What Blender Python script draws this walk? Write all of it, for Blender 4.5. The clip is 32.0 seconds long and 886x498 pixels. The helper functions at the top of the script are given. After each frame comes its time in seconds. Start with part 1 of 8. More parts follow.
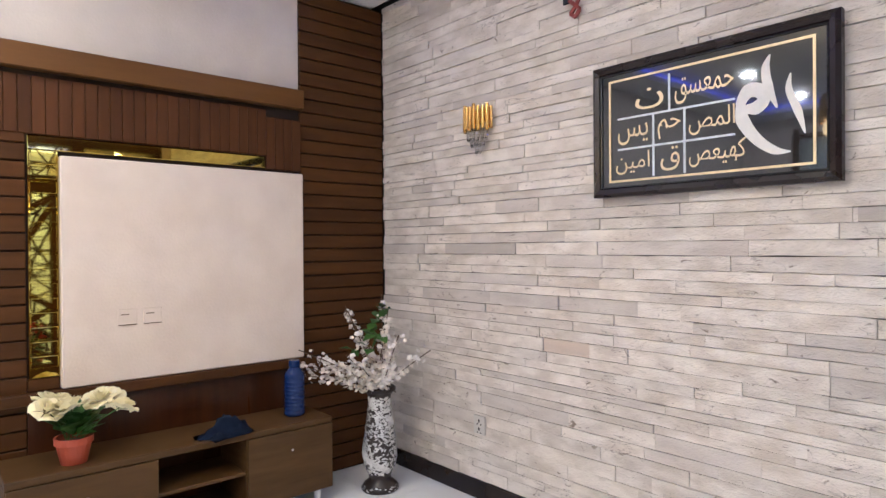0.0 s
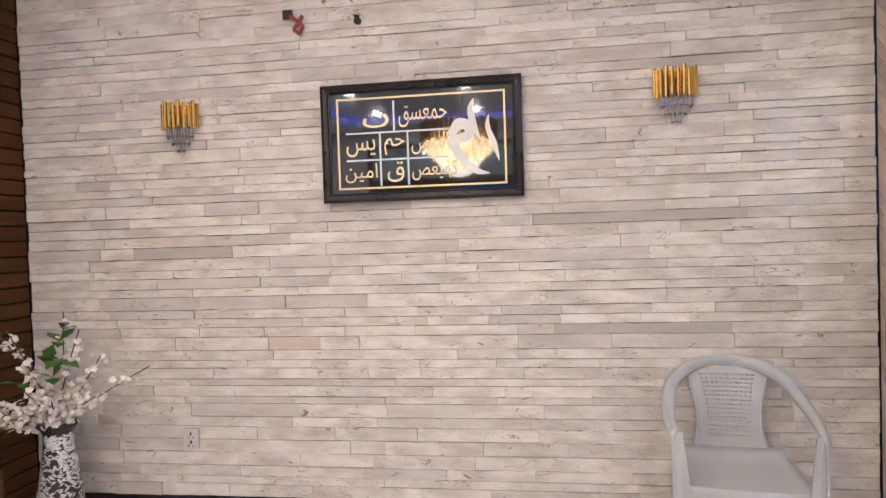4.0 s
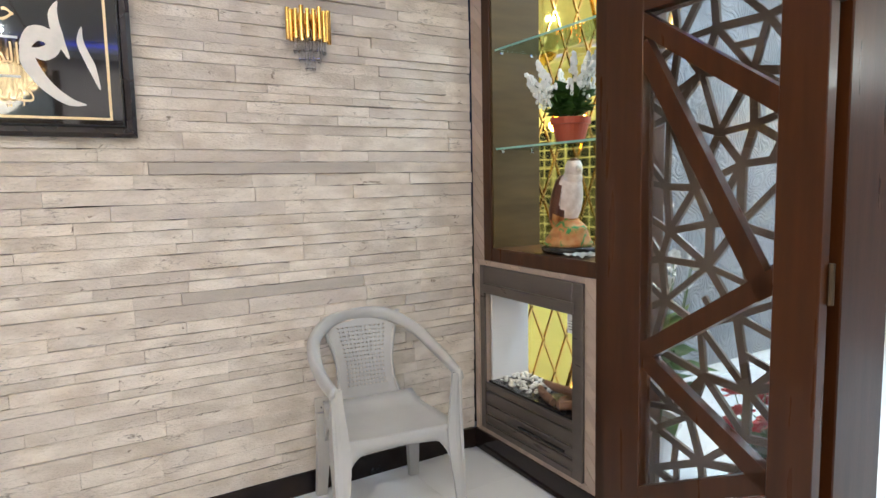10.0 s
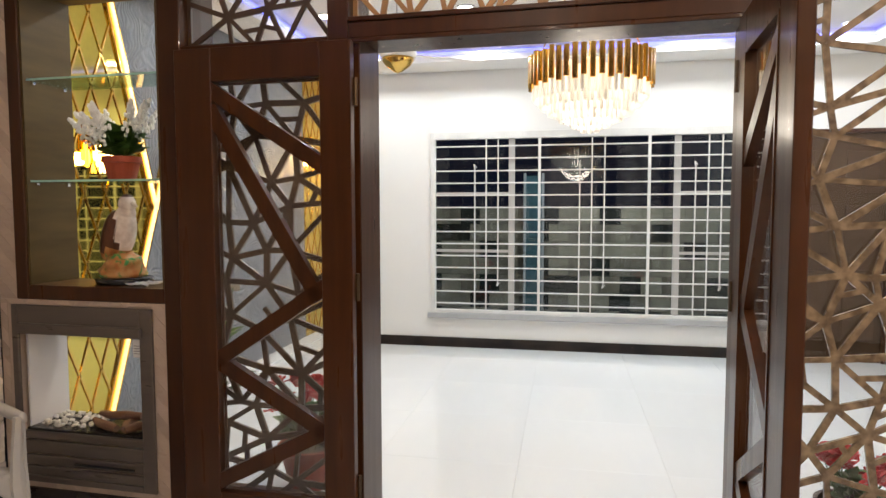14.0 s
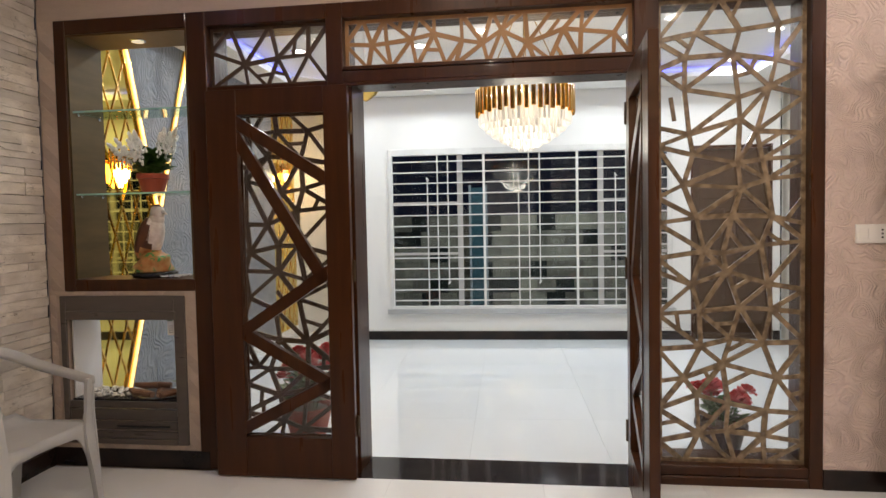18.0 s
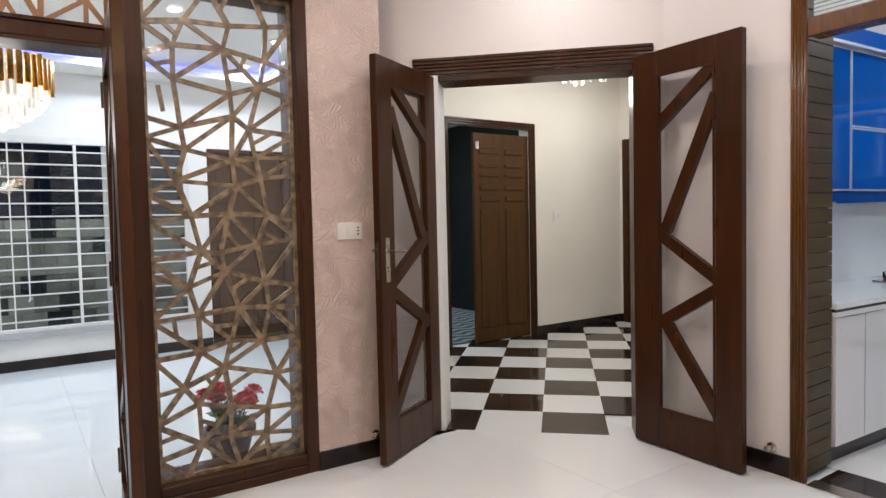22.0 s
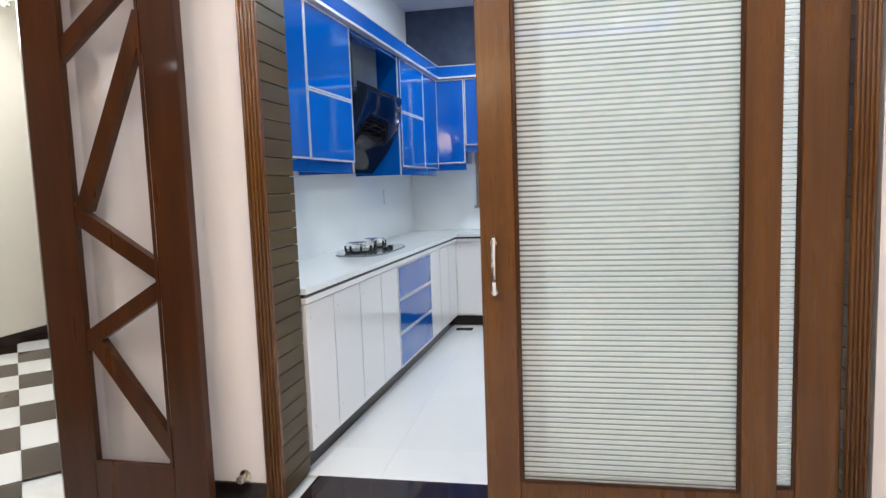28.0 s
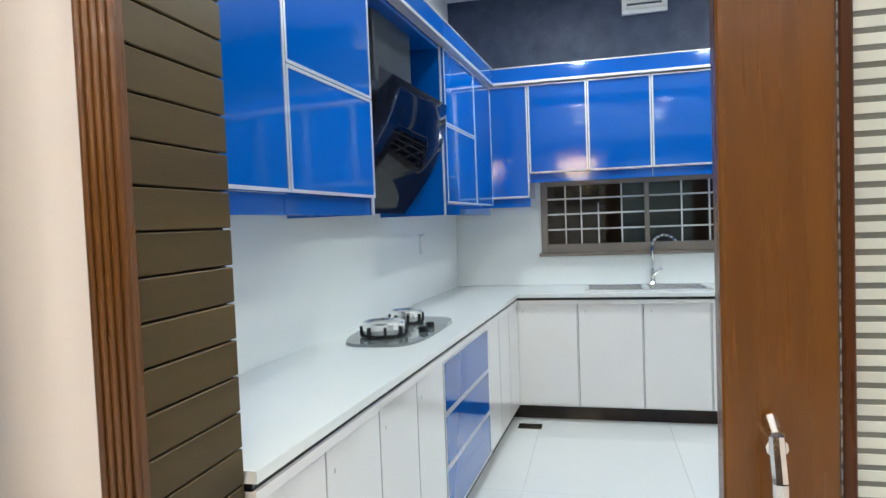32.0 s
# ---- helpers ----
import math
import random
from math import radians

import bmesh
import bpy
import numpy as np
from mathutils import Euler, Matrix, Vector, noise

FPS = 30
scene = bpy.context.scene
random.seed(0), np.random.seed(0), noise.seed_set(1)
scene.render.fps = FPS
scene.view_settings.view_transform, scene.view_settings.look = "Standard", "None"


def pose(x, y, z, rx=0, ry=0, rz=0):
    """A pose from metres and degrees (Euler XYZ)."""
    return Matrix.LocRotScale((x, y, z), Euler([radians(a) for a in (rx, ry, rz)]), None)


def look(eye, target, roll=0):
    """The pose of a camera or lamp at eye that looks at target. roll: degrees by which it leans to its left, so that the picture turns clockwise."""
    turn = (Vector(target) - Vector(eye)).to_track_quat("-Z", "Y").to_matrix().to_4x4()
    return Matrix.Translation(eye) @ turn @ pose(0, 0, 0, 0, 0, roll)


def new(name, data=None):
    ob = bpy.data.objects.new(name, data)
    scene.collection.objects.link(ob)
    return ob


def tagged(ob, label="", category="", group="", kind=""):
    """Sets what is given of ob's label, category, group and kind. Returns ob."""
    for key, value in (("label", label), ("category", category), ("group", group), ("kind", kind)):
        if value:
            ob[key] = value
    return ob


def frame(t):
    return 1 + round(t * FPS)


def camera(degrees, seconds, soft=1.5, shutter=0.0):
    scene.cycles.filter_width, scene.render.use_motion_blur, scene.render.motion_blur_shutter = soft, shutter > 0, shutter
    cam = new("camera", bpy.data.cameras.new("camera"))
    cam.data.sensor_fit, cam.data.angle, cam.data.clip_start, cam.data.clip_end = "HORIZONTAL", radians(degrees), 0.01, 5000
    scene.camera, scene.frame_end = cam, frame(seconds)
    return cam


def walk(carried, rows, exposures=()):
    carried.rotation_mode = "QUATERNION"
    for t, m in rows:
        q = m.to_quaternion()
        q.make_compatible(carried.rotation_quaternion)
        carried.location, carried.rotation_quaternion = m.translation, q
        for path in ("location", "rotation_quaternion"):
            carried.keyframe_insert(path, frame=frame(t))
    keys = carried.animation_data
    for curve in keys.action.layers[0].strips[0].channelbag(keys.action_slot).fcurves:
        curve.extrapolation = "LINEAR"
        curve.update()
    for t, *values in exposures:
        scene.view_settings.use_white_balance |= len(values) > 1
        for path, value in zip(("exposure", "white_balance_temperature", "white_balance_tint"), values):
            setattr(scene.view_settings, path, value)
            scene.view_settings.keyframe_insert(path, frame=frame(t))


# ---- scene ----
cam = camera(70.4, 32.0)
PATH = [
    (0, (-0.855, -2.401, 1.385), (-2.364, -1.088, 1.376), -0.4),
    (0.5, (-0.995, -2.497, 1.43), (-2.214, -0.913, 1.356), -2.3),
    (1, (-1.109, -2.556, 1.448), (-2.218, -0.895, 1.349), -2.5),
    (1.5, (-1.253, -2.539, 1.391), (-2.228, -0.794, 1.335), -2.1),
    (2, (-1.362, -2.565, 1.42), (-2.137, -0.722, 1.365), -0.6),
    (2.5, (-1.501, -2.697, 1.429), (-1.994, -0.76, 1.364), -1.9),
    (3, (-1.578, -2.824, 1.462), (-1.915, -0.856, 1.338), -2.3),
    (3.5, (-1.563, -2.911, 1.439), (-1.851, -0.932, 1.392), -2.1),
    (5.5, (-1.414, -3.434, 1.43), (-1.698, -1.457, 1.34), -1.5),
    (6, (-1.409, -3.491, 1.38), (-1.711, -1.514, 1.344), -1.5),
    (6.5, (-1.414, -3.487, 1.418), (-1.7, -1.508, 1.384), -1.9),
    (7, (-1.435, -3.447, 1.376), (-1.643, -1.458, 1.349), -1.8),
    (7.5, (-1.444, -3.327, 1.361), (-1.57, -1.333, 1.263), -2.0),
    (8, (-1.43, -3.163, 1.376), (-1.506, -1.169, 1.237), -1.4),
    (8.5, (-1.512, -3.079, 1.374), (-1.405, -1.09, 1.192), -1.0),
    (9, (-1.646, -2.992, 1.408), (-1.062, -1.09, 1.209), -1.9),
    (9.5, (-1.718, -2.898, 1.401), (-0.914, -1.08, 1.184), -1.3),
    (10, (-1.84, -2.682, 1.401), (-0.797, -0.988, 1.192), -1.2),
    (10.5, (-1.827, -2.536, 1.373), (-0.659, -0.924, 1.181), -0.2),
    (11, (-1.804, -2.431, 1.358), (-0.451, -0.981, 1.102), 0.1),
    (11.5, (-1.802, -2.316, 1.359), (-0.301, -1.027, 1.068), -1.0),
    (12, (-1.873, -2.352, 1.362), (-0.283, -1.165, 1.109), 0.2),
    (12.5, (-2.013, -2.45, 1.374), (-0.326, -1.404, 1.132), -0.1),
    (13, (-2.18, -2.495, 1.395), (-0.361, -1.688, 1.191), 0.3),
    (13.5, (-2.339, -2.507, 1.39), (-0.433, -1.938, 1.18), -1.1),
    (14, (-2.517, -2.644, 1.433), (-0.558, -2.263, 1.302), -0.1),
    (14.5, (-2.632, -2.649, 1.384), (-0.653, -2.392, 1.25), -0.5),
    (16.5, (-3.17, -2.603, 1.383), (-1.174, -2.502, 1.328), -1.2),
    (17, (-3.254, -2.626, 1.374), (-1.263, -2.447, 1.32), -1.2),
    (17.5, (-3.316, -2.64, 1.369), (-1.335, -2.397, 1.251), -1.1),
    (18, (-3.365, -2.624, 1.372), (-1.377, -2.426, 1.282), -1.1),
    (18.5, (-3.376, -2.587, 1.367), (-1.382, -2.469, 1.26), -1.7),
    (19, (-3.38, -2.547, 1.367), (-1.384, -2.468, 1.264), -1.2),
    (19.5, (-3.372, -2.526, 1.366), (-1.374, -2.49, 1.274), -1.2),
    (20, (-3.355, -2.542, 1.366), (-1.358, -2.602, 1.27), -1.5),
    (20.5, (-3.3, -2.602, 1.342), (-1.336, -2.96, 1.233), -1.2),
    (21, (-3.272, -2.709, 1.314), (-1.39, -3.38, 1.221), -0.6),
    (21.5, (-3.238, -2.811, 1.318), (-1.465, -3.732, 1.241), -1.3),
    (22, (-3.218, -2.863, 1.317), (-1.576, -4.001, 1.225), -1.3),
    (22.5, (-3.172, -2.919, 1.317), (-1.793, -4.363, 1.207), -1.9),
    (23, (-3.129, -2.928, 1.323), (-2.058, -4.613, 1.208), -1.8),
    (23.5, (-3.159, -2.897, 1.312), (-2.395, -4.742, 1.196), -2.1),
    (24, (-3.164, -2.874, 1.304), (-2.672, -4.81, 1.202), -2.4),
    (24.5, (-3.158, -2.882, 1.328), (-2.799, -4.845, 1.207), -2.0),
    (25, (-3.146, -2.89, 1.318), (-2.801, -4.855, 1.186), -2.4),
    (25.5, (-3.13, -2.951, 1.316), (-2.799, -4.914, 1.123), -2.0),
    (27.5, (-2.89, -3.55, 1.276), (-2.621, -5.522, 1.086), -2.4),
    (28, (-2.858, -3.746, 1.266), (-2.484, -5.701, 1.07), -2.0),
    (29, (-2.738, -4.052, 1.283), (-2.41, -6.013, 1.067), -1.4),
    (30, (-2.612, -4.457, 1.295), (-2.186, -6.406, 1.163), -1.1),
    (31, (-2.485, -4.826, 1.306), (-2.156, -6.796, 1.221), -1.9),
    (32, (-2.43, -5.18, 1.33), (-1.957, -7.122, 1.246), -2.2),
]
# the clip's camera darkens its picture where the bright hall comes into view
EXPOSURES = [(0, -0.10, 5450, 6), (1, -0.10, 5550, 6), (2, -0.18, 5650, 7), (4, -0.12, 5850, 9), (6, -0.08, 5950, 9), (7, 0.0, 6050, 10), (8, -0.14, 6050, 10), (9, -0.10, 6050, 9), (10, -0.14, 5750, 0), (11, -0.17, 5950, 2), (12, -0.50, 6750, 9),
             (13, -0.74, 7200, 10), (14.5, -0.80, 7200, 11), (17, -0.98, 7000, 10), (19.5, -0.98, 6700, 9), (21, -0.9, 6500, 10), (22, -0.82, 6250, 9), (23, -0.48, 5700, 1), (24, -0.54, 5850, 5),
             (25, -0.36, 5750, 3), (28, -0.17, 6050, 5), (30, -0.22, 6150, 4), (32, -0.12, 6300, -1)]
walk(cam, [(t, look(eye, target, roll)) for t, eye, target, roll in PATH], EXPOSURES)

# ---- place ----
# world and light
world = bpy.data.worlds.new("night")
world.use_nodes = True
world.node_tree.nodes["Background"].inputs[0].default_value = (0.010, 0.014, 0.030, 1)
world.node_tree.nodes["Background"].inputs[1].default_value = 1.0
scene.world = world


def lamp(name, kind, place, power, colour, size=0.2, target=None, size_y=None, spread=None):
    data = bpy.data.lights.new(name, kind)
    data.energy, data.color = power, colour
    if kind == "AREA":
        data.size = size
        data.shape = "DISK"
        if size_y:
            data.shape, data.size_y = "RECTANGLE", size_y
        if spread:
            data.spread = radians(spread)
    else:
        data.shadow_soft_size = size
    ob = new(name, data)
    ob.matrix_world = look(place, target) if target else Matrix.Translation(place)
    return ob


COOL, NEUTRAL = (0.85, 0.93, 1.0), (1.0, 0.905, 0.82)
LOUNGE_CEIL, HALL_CEIL, KITCHEN_CEIL, LOBBY_CEIL = 3.05, 2.92, 2.95, 3.0
LOUNGE_SPOTS = [(x, y) for x in (-3.5, -2.2, -0.9) for y in (-0.75, -2.3, -3.9, -5.2)]
HALL_SPOTS = [(x, y) for x in (0.9, 2.2, 3.2) for y in (-0.8, -1.9, -3.7, -4.9)]
KITCHEN_SPOTS = [(-2.3, -7.0), (-2.3, -8.6), (-3.5, -7.0), (-3.5, -8.6)]
LOBBY_SPOTS = [(1.0, -8.3), (0.3, -6.6)]
for x, y in LOUNGE_SPOTS:
    lamp("downlight_lamp", "AREA", (x, y, LOUNGE_CEIL - 0.03), 1.0 if y > -1 else 13.6, NEUTRAL, 0.11, (x, y, 0))
for x, y in HALL_SPOTS:
    lamp("downlight_lamp", "AREA", (x, y, HALL_CEIL - 0.03), 16, COOL, 0.11, (x, y, 0))
for x, y in KITCHEN_SPOTS:
    lamp("downlight_lamp", "AREA", (x, y, KITCHEN_CEIL - 0.03), 15 if y > -8 else 18.5, (0.95, 0.98, 1.0), 0.14, (x, y, 0))
for x, y in LOBBY_SPOTS:
    lamp("downlight_lamp", "AREA", (x, y, LOBBY_CEIL - 0.03), 24, (1.0, 0.96, 0.90), 0.12, (x, y, 0))
lamp("chandelier_lamp", "POINT", (1.3, -2.78, 2.02), 38, (1.0, 0.94, 0.84), 0.22)
lamp("chandelier_lamp", "POINT", (-2.17, -2.88, 2.16), 20, (1.0, 0.83, 0.655), 0.22)
lamp("ceiling_light_lamp", "POINT", (1.0, -7.3, 2.52), 29, (1.0, 0.97, 0.92), 0.2)
lamp("sconce_lamp", "POINT", (0.66, -0.13, 1.72), 15, (1.0, 0.66, 0.28), 0.04)
lamp("sconce_lamp", "POINT", (3.90, -0.13, 1.92), 14, (1.0, 0.66, 0.28), 0.04)


# ---- materials ----
def material(name, a, b=None, rough=0.5, metal=0.0, scale=6.0, stretch=(1, 1, 1), fine=60.0, bump=0.0, coat=0.0, ior=1.45, per_piece=0.0,
             mottle=0.5, grit=0.35, trans=0.0, rough_var=0.08, emit=None, power=0.0, alpha=1.0, fleck=None):
    """Principled surface with two scales of variation: broad mottling and fine grain."""
    m = bpy.data.materials.new(name)
    m.use_nodes = True
    nt = m.node_tree
    n, link = nt.nodes, nt.links.new
    p = n["Principled BSDF"]
    b = b or tuple(c * 0.82 for c in a)
    tc, mp = n.new("ShaderNodeTexCoord"), n.new("ShaderNodeMapping")
    mp.inputs["Scale"].default_value = stretch
    link(tc.outputs["Object"], mp.inputs["Vector"])
    big, small = n.new("ShaderNodeTexNoise"), n.new("ShaderNodeTexNoise")
    big.inputs["Scale"].default_value, big.inputs["Detail"].default_value = scale, 5
    small.inputs["Scale"].default_value, small.inputs["Detail"].default_value = fine, 3
    vec = mp.outputs["Vector"]
    if per_piece:
        info = n.new("ShaderNodeObjectInfo")
        add = n.new("ShaderNodeVectorMath")
        add.operation = "MULTIPLY_ADD"
        comb = n.new("ShaderNodeCombineXYZ")
        for k in range(3):
            link(info.outputs["Random"], comb.inputs[k])
        link(comb.outputs[0], add.inputs[0])
        add.inputs[1].default_value = (37, 53, 71)
        link(vec, add.inputs[2])
        vec = add.outputs[0]
    link(vec, big.inputs["Vector"])
    link(vec, small.inputs["Vector"])
    ramp = n.new("ShaderNodeMapRange")
    ramp.inputs["From Min"].default_value, ramp.inputs["From Max"].default_value = 0.5 - 0.25 / max(mottle, 0.05) * 0.5, 0.5 + 0.25 / max(mottle, 0.05) * 0.5
    link(big.outputs["Fac"], ramp.inputs["Value"])
    mix = n.new("ShaderNodeMix")
    mix.data_type = "RGBA"
    mix.inputs["A"].default_value, mix.inputs["B"].default_value = (*a, 1), (*b, 1)
    link(ramp.outputs[0], mix.inputs["Factor"])
    col = mix.outputs["Result"]
    grain = n.new("ShaderNodeMix")
    grain.data_type, grain.blend_type = "RGBA", "MULTIPLY"
    grain.inputs["Factor"].default_value = grit
    gr = n.new("ShaderNodeMapRange")
    gr.inputs["To Min"].default_value, gr.inputs["To Max"].default_value = 0.72, 1.22
    link(small.outputs["Fac"], gr.inputs["Value"])
    link(col, grain.inputs["A"])
    link(gr.outputs[0], grain.inputs["B"])
    col = grain.outputs["Result"]
    if per_piece:
        vary = n.new("ShaderNodeMix")
        vary.data_type, vary.blend_type = "RGBA", "MULTIPLY"
        vary.inputs["Factor"].default_value = 1.0
        vr = n.new("ShaderNodeMapRange")
        vr.inputs["To Min"].default_value, vr.inputs["To Max"].default_value = 1 - per_piece, 1 + per_piece * 0.4
        link(info.outputs["Random"], vr.inputs["Value"])
        link(col, vary.inputs["A"])
        link(vr.outputs[0], vary.inputs["B"])
        col = vary.outputs["Result"]
    if fleck:
        vo = n.new("ShaderNodeTexNoise")
        vo.inputs["Scale"].default_value, vo.inputs["Detail"].default_value, vo.inputs["Roughness"].default_value = fleck[1], 8, 0.7
        vo.inputs["Distortion"].default_value = 1.5
        link(vec, vo.inputs["Vector"])
        fr = n.new("ShaderNodeMapRange")
        fr.inputs["From Min"].default_value, fr.inputs["From Max"].default_value = fleck[2], fleck[2] + 0.05
        link(vo.outputs["Fac"], fr.inputs["Value"])
        fm = n.new("ShaderNodeMix")
        fm.data_type = "RGBA"
        link(fr.outputs[0], fm.inputs["Factor"])
        link(col, fm.inputs["A"])
        fm.inputs["B"].default_value = (*fleck[0], 1)
        col = fm.outputs["Result"]
    link(col, p.inputs["Base Color"])
    rr = n.new("ShaderNodeMapRange")
    rr.inputs["To Min"].default_value, rr.inputs["To Max"].default_value = max(0.0, rough - rough_var), min(1, rough + rough_var)
    link(big.outputs["Fac"], rr.inputs["Value"])
    link(rr.outputs[0], p.inputs["Roughness"])
    p.inputs["Metallic"].default_value, p.inputs["IOR"].default_value = metal, ior
    p.inputs["Coat Weight"].default_value, p.inputs["Coat Roughness"].default_value = coat, 0.06
    p.inputs["Transmission Weight"].default_value = trans
    p.inputs["Alpha"].default_value = alpha
    if bump:
        bp = n.new("ShaderNodeBump")
        bp.inputs["Strength"].default_value, bp.inputs["Distance"].default_value = bump, 0.004
        sm = n.new("ShaderNodeMath")
        sm.operation = "ADD"
        link(big.outputs["Fac"], sm.inputs[0])
        link(small.outputs["Fac"], sm.inputs[1])
        link(sm.outputs[0], bp.inputs["Height"])
        link(bp.outputs[0], p.inputs["Normal"])
    if emit:
        p.inputs["Emission Color"].default_value, p.inputs["Emission Strength"].default_value = (*emit, 1), power
    return m


def swirl_material(name, a, b, scale, bump, rough=0.6):
    """Trowelled decorative plaster with curling strokes."""
    m = material(name, a, b, rough=rough, scale=3, fine=90)
    nt = m.node_tree
    n, link = nt.nodes, nt.links.new
    tc, warp, wave = n.new("ShaderNodeTexCoord"), n.new("ShaderNodeTexNoise"), n.new("ShaderNodeTexWave")
    warp.inputs["Scale"].default_value, warp.inputs["Detail"].default_value = scale, 1
    link(tc.outputs["Object"], warp.inputs["Vector"])
    add = n.new("ShaderNodeVectorMath")
    add.operation = "MULTIPLY_ADD"
    link(warp.outputs["Color"], add.inputs[0])
    add.inputs[1].default_value = (0.85, 0.85, 0.85)
    link(tc.outputs["Object"], add.inputs[2])
    link(add.outputs[0], wave.inputs["Vector"])
    wave.inputs["Scale"].default_value, wave.inputs["Distortion"].default_value = scale * 1.6, 2.5
    wave.inputs["Detail"].default_value, wave.inputs["Detail Scale"].default_value, wave.inputs["Detail Roughness"].default_value = 6, 2.2, 0.75
    patchy = n.new("ShaderNodeTexNoise")
    patchy.inputs["Scale"].default_value, patchy.inputs["Detail"].default_value = scale * 2.2, 5
    link(tc.outputs["Object"], patchy.inputs["Vector"])
    relief = n.new("ShaderNodeMath")
    relief.operation = "MULTIPLY"
    link(wave.outputs["Fac"], relief.inputs[0])
    link(patchy.outputs["Fac"], relief.inputs[1])
    bp = n.new("ShaderNodeBump")
    bp.inputs["Strength"].default_value, bp.inputs["Distance"].default_value = bump, 0.006
    link(relief.outputs[0], bp.inputs["Height"])
    link(bp.outputs[0], n["Principled BSDF"].inputs["Normal"])
    return m


WOOD = material("walnut_wood", (0.061, 0.0188, 0.0048), (0.030, 0.0092, 0.0023), ior=1.33, rough=0.30, scale=3.0, stretch=(7, 7, 0.6), fine=55, bump=0.05, coat=0.06)
WOOD_H = material("walnut_slat", (0.090, 0.035, 0.0092), (0.052, 0.0200, 0.0053), ior=1.25, rough=0.48, scale=3.0, stretch=(1, 0.6, 7), fine=50, bump=0.05, per_piece=0.18)
REVEAL_WOOD = material("olive_brown_reveal", (0.084, 0.056, 0.018), (0.054, 0.035, 0.011), ior=1.3, rough=0.42, scale=3, stretch=(1, 0.7, 6), fine=70, bump=0.05, per_piece=0.12)
WOOD_OLIVE = material("olive_brown_panel", (0.110, 0.072, 0.025), (0.070, 0.045, 0.015), ior=1.3, rough=0.5, scale=3, stretch=(1, 0.7, 6), fine=70, bump=0.04, per_piece=0.12)
OAK = material("teak_frame", (0.142, 0.054, 0.0095), (0.084, 0.0310, 0.0055), ior=1.42, rough=0.28, scale=3.4, stretch=(8, 8, 0.42), fine=80, bump=0.06, coat=0.10, mottle=0.6, grit=0.5)
# teak with the warm light on the frieze mixed into its pale orange
TEAK_LATTICE_LIT = material("teak_lattice_lit", (0.40, 0.22, 0.10), (0.27, 0.14, 0.06), rough=0.45, scale=5, fine=60, bump=0.05)
# shade in the gaps between slats, put into the backing's near-black colour
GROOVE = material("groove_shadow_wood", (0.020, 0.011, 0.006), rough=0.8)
CAB_WOOD = material("console_wood", (0.096, 0.051, 0.0175), (0.060, 0.030, 0.010), ior=1.3, rough=0.45, scale=3, stretch=(1, 1, 8), fine=60, bump=0.04)
STONE = material("split_face_stone", (0.79, 0.72, 0.64), (0.60, 0.525, 0.45), rough=0.66, scale=6, stretch=(1.0, 1, 2.2), fine=75, bump=1.0, per_piece=0.11, mottle=0.95,
                 fleck=((0.22, 0.175, 0.135), 10.0, 0.62))
STONE_DIM = material("dull_stone_strip", (0.67, 0.605, 0.54), (0.54, 0.475, 0.42), rough=0.7, scale=5, stretch=(1.0, 1, 2.5), fine=75, bump=0.8, per_piece=0.08, mottle=0.8,
                     fleck=((0.20, 0.17, 0.145), 11.0, 0.64))


def cracked(m):
    """Thin dark splits that run along the stone, in its colour and its relief."""
    nt = m.node_tree
    n, link = nt.nodes, nt.links.new
    p = n["Principled BSDF"]
    tc, mp, no, lo, hi, mul, mix = (n.new(k) for k in ("ShaderNodeTexCoord", "ShaderNodeMapping", "ShaderNodeTexNoise", "ShaderNodeMapRange", "ShaderNodeMapRange", "ShaderNodeMath", "ShaderNodeMix"))
    mp.inputs["Scale"].default_value = (4.0, 4.0, 22.0)
    link(tc.outputs["Object"], mp.inputs["Vector"])
    link(mp.outputs["Vector"], no.inputs["Vector"])
    no.inputs["Scale"].default_value, no.inputs["Detail"].default_value, no.inputs["Distortion"].default_value = 1.0, 7, 0.8
    lo.inputs["From Min"].default_value, lo.inputs["From Max"].default_value = 0.494, 0.500
    hi.inputs["From Min"].default_value, hi.inputs["From Max"].default_value = 0.506, 0.500
    where = n.new("ShaderNodeTexNoise")
    where.inputs["Scale"].default_value, where.inputs["Detail"].default_value = 3.5, 2
    link(tc.outputs["Object"], where.inputs["Vector"])
    some = n.new("ShaderNodeMapRange")
    some.inputs["From Min"].default_value, some.inputs["From Max"].default_value = 0.49, 0.62
    link(where.outputs["Fac"], some.inputs["Value"])
    link(no.outputs["Fac"], lo.inputs["Value"])
    link(no.outputs["Fac"], hi.inputs["Value"])
    mul.operation = "MULTIPLY"
    link(lo.outputs[0], mul.inputs[0])
    link(hi.outputs[0], mul.inputs[1])
    both = n.new("ShaderNodeMath")
    both.operation = "MULTIPLY"
    link(mul.outputs[0], both.inputs[0])
    link(some.outputs[0], both.inputs[1])
    mix.data_type = "RGBA"
    link(both.outputs[0], mix.inputs["Factor"])
    link(p.inputs["Base Color"].links[0].from_socket, mix.inputs["A"])
    mix.inputs["B"].default_value = (0.12, 0.09, 0.07, 1)
    link(mix.outputs["Result"], p.inputs["Base Color"])
    return m


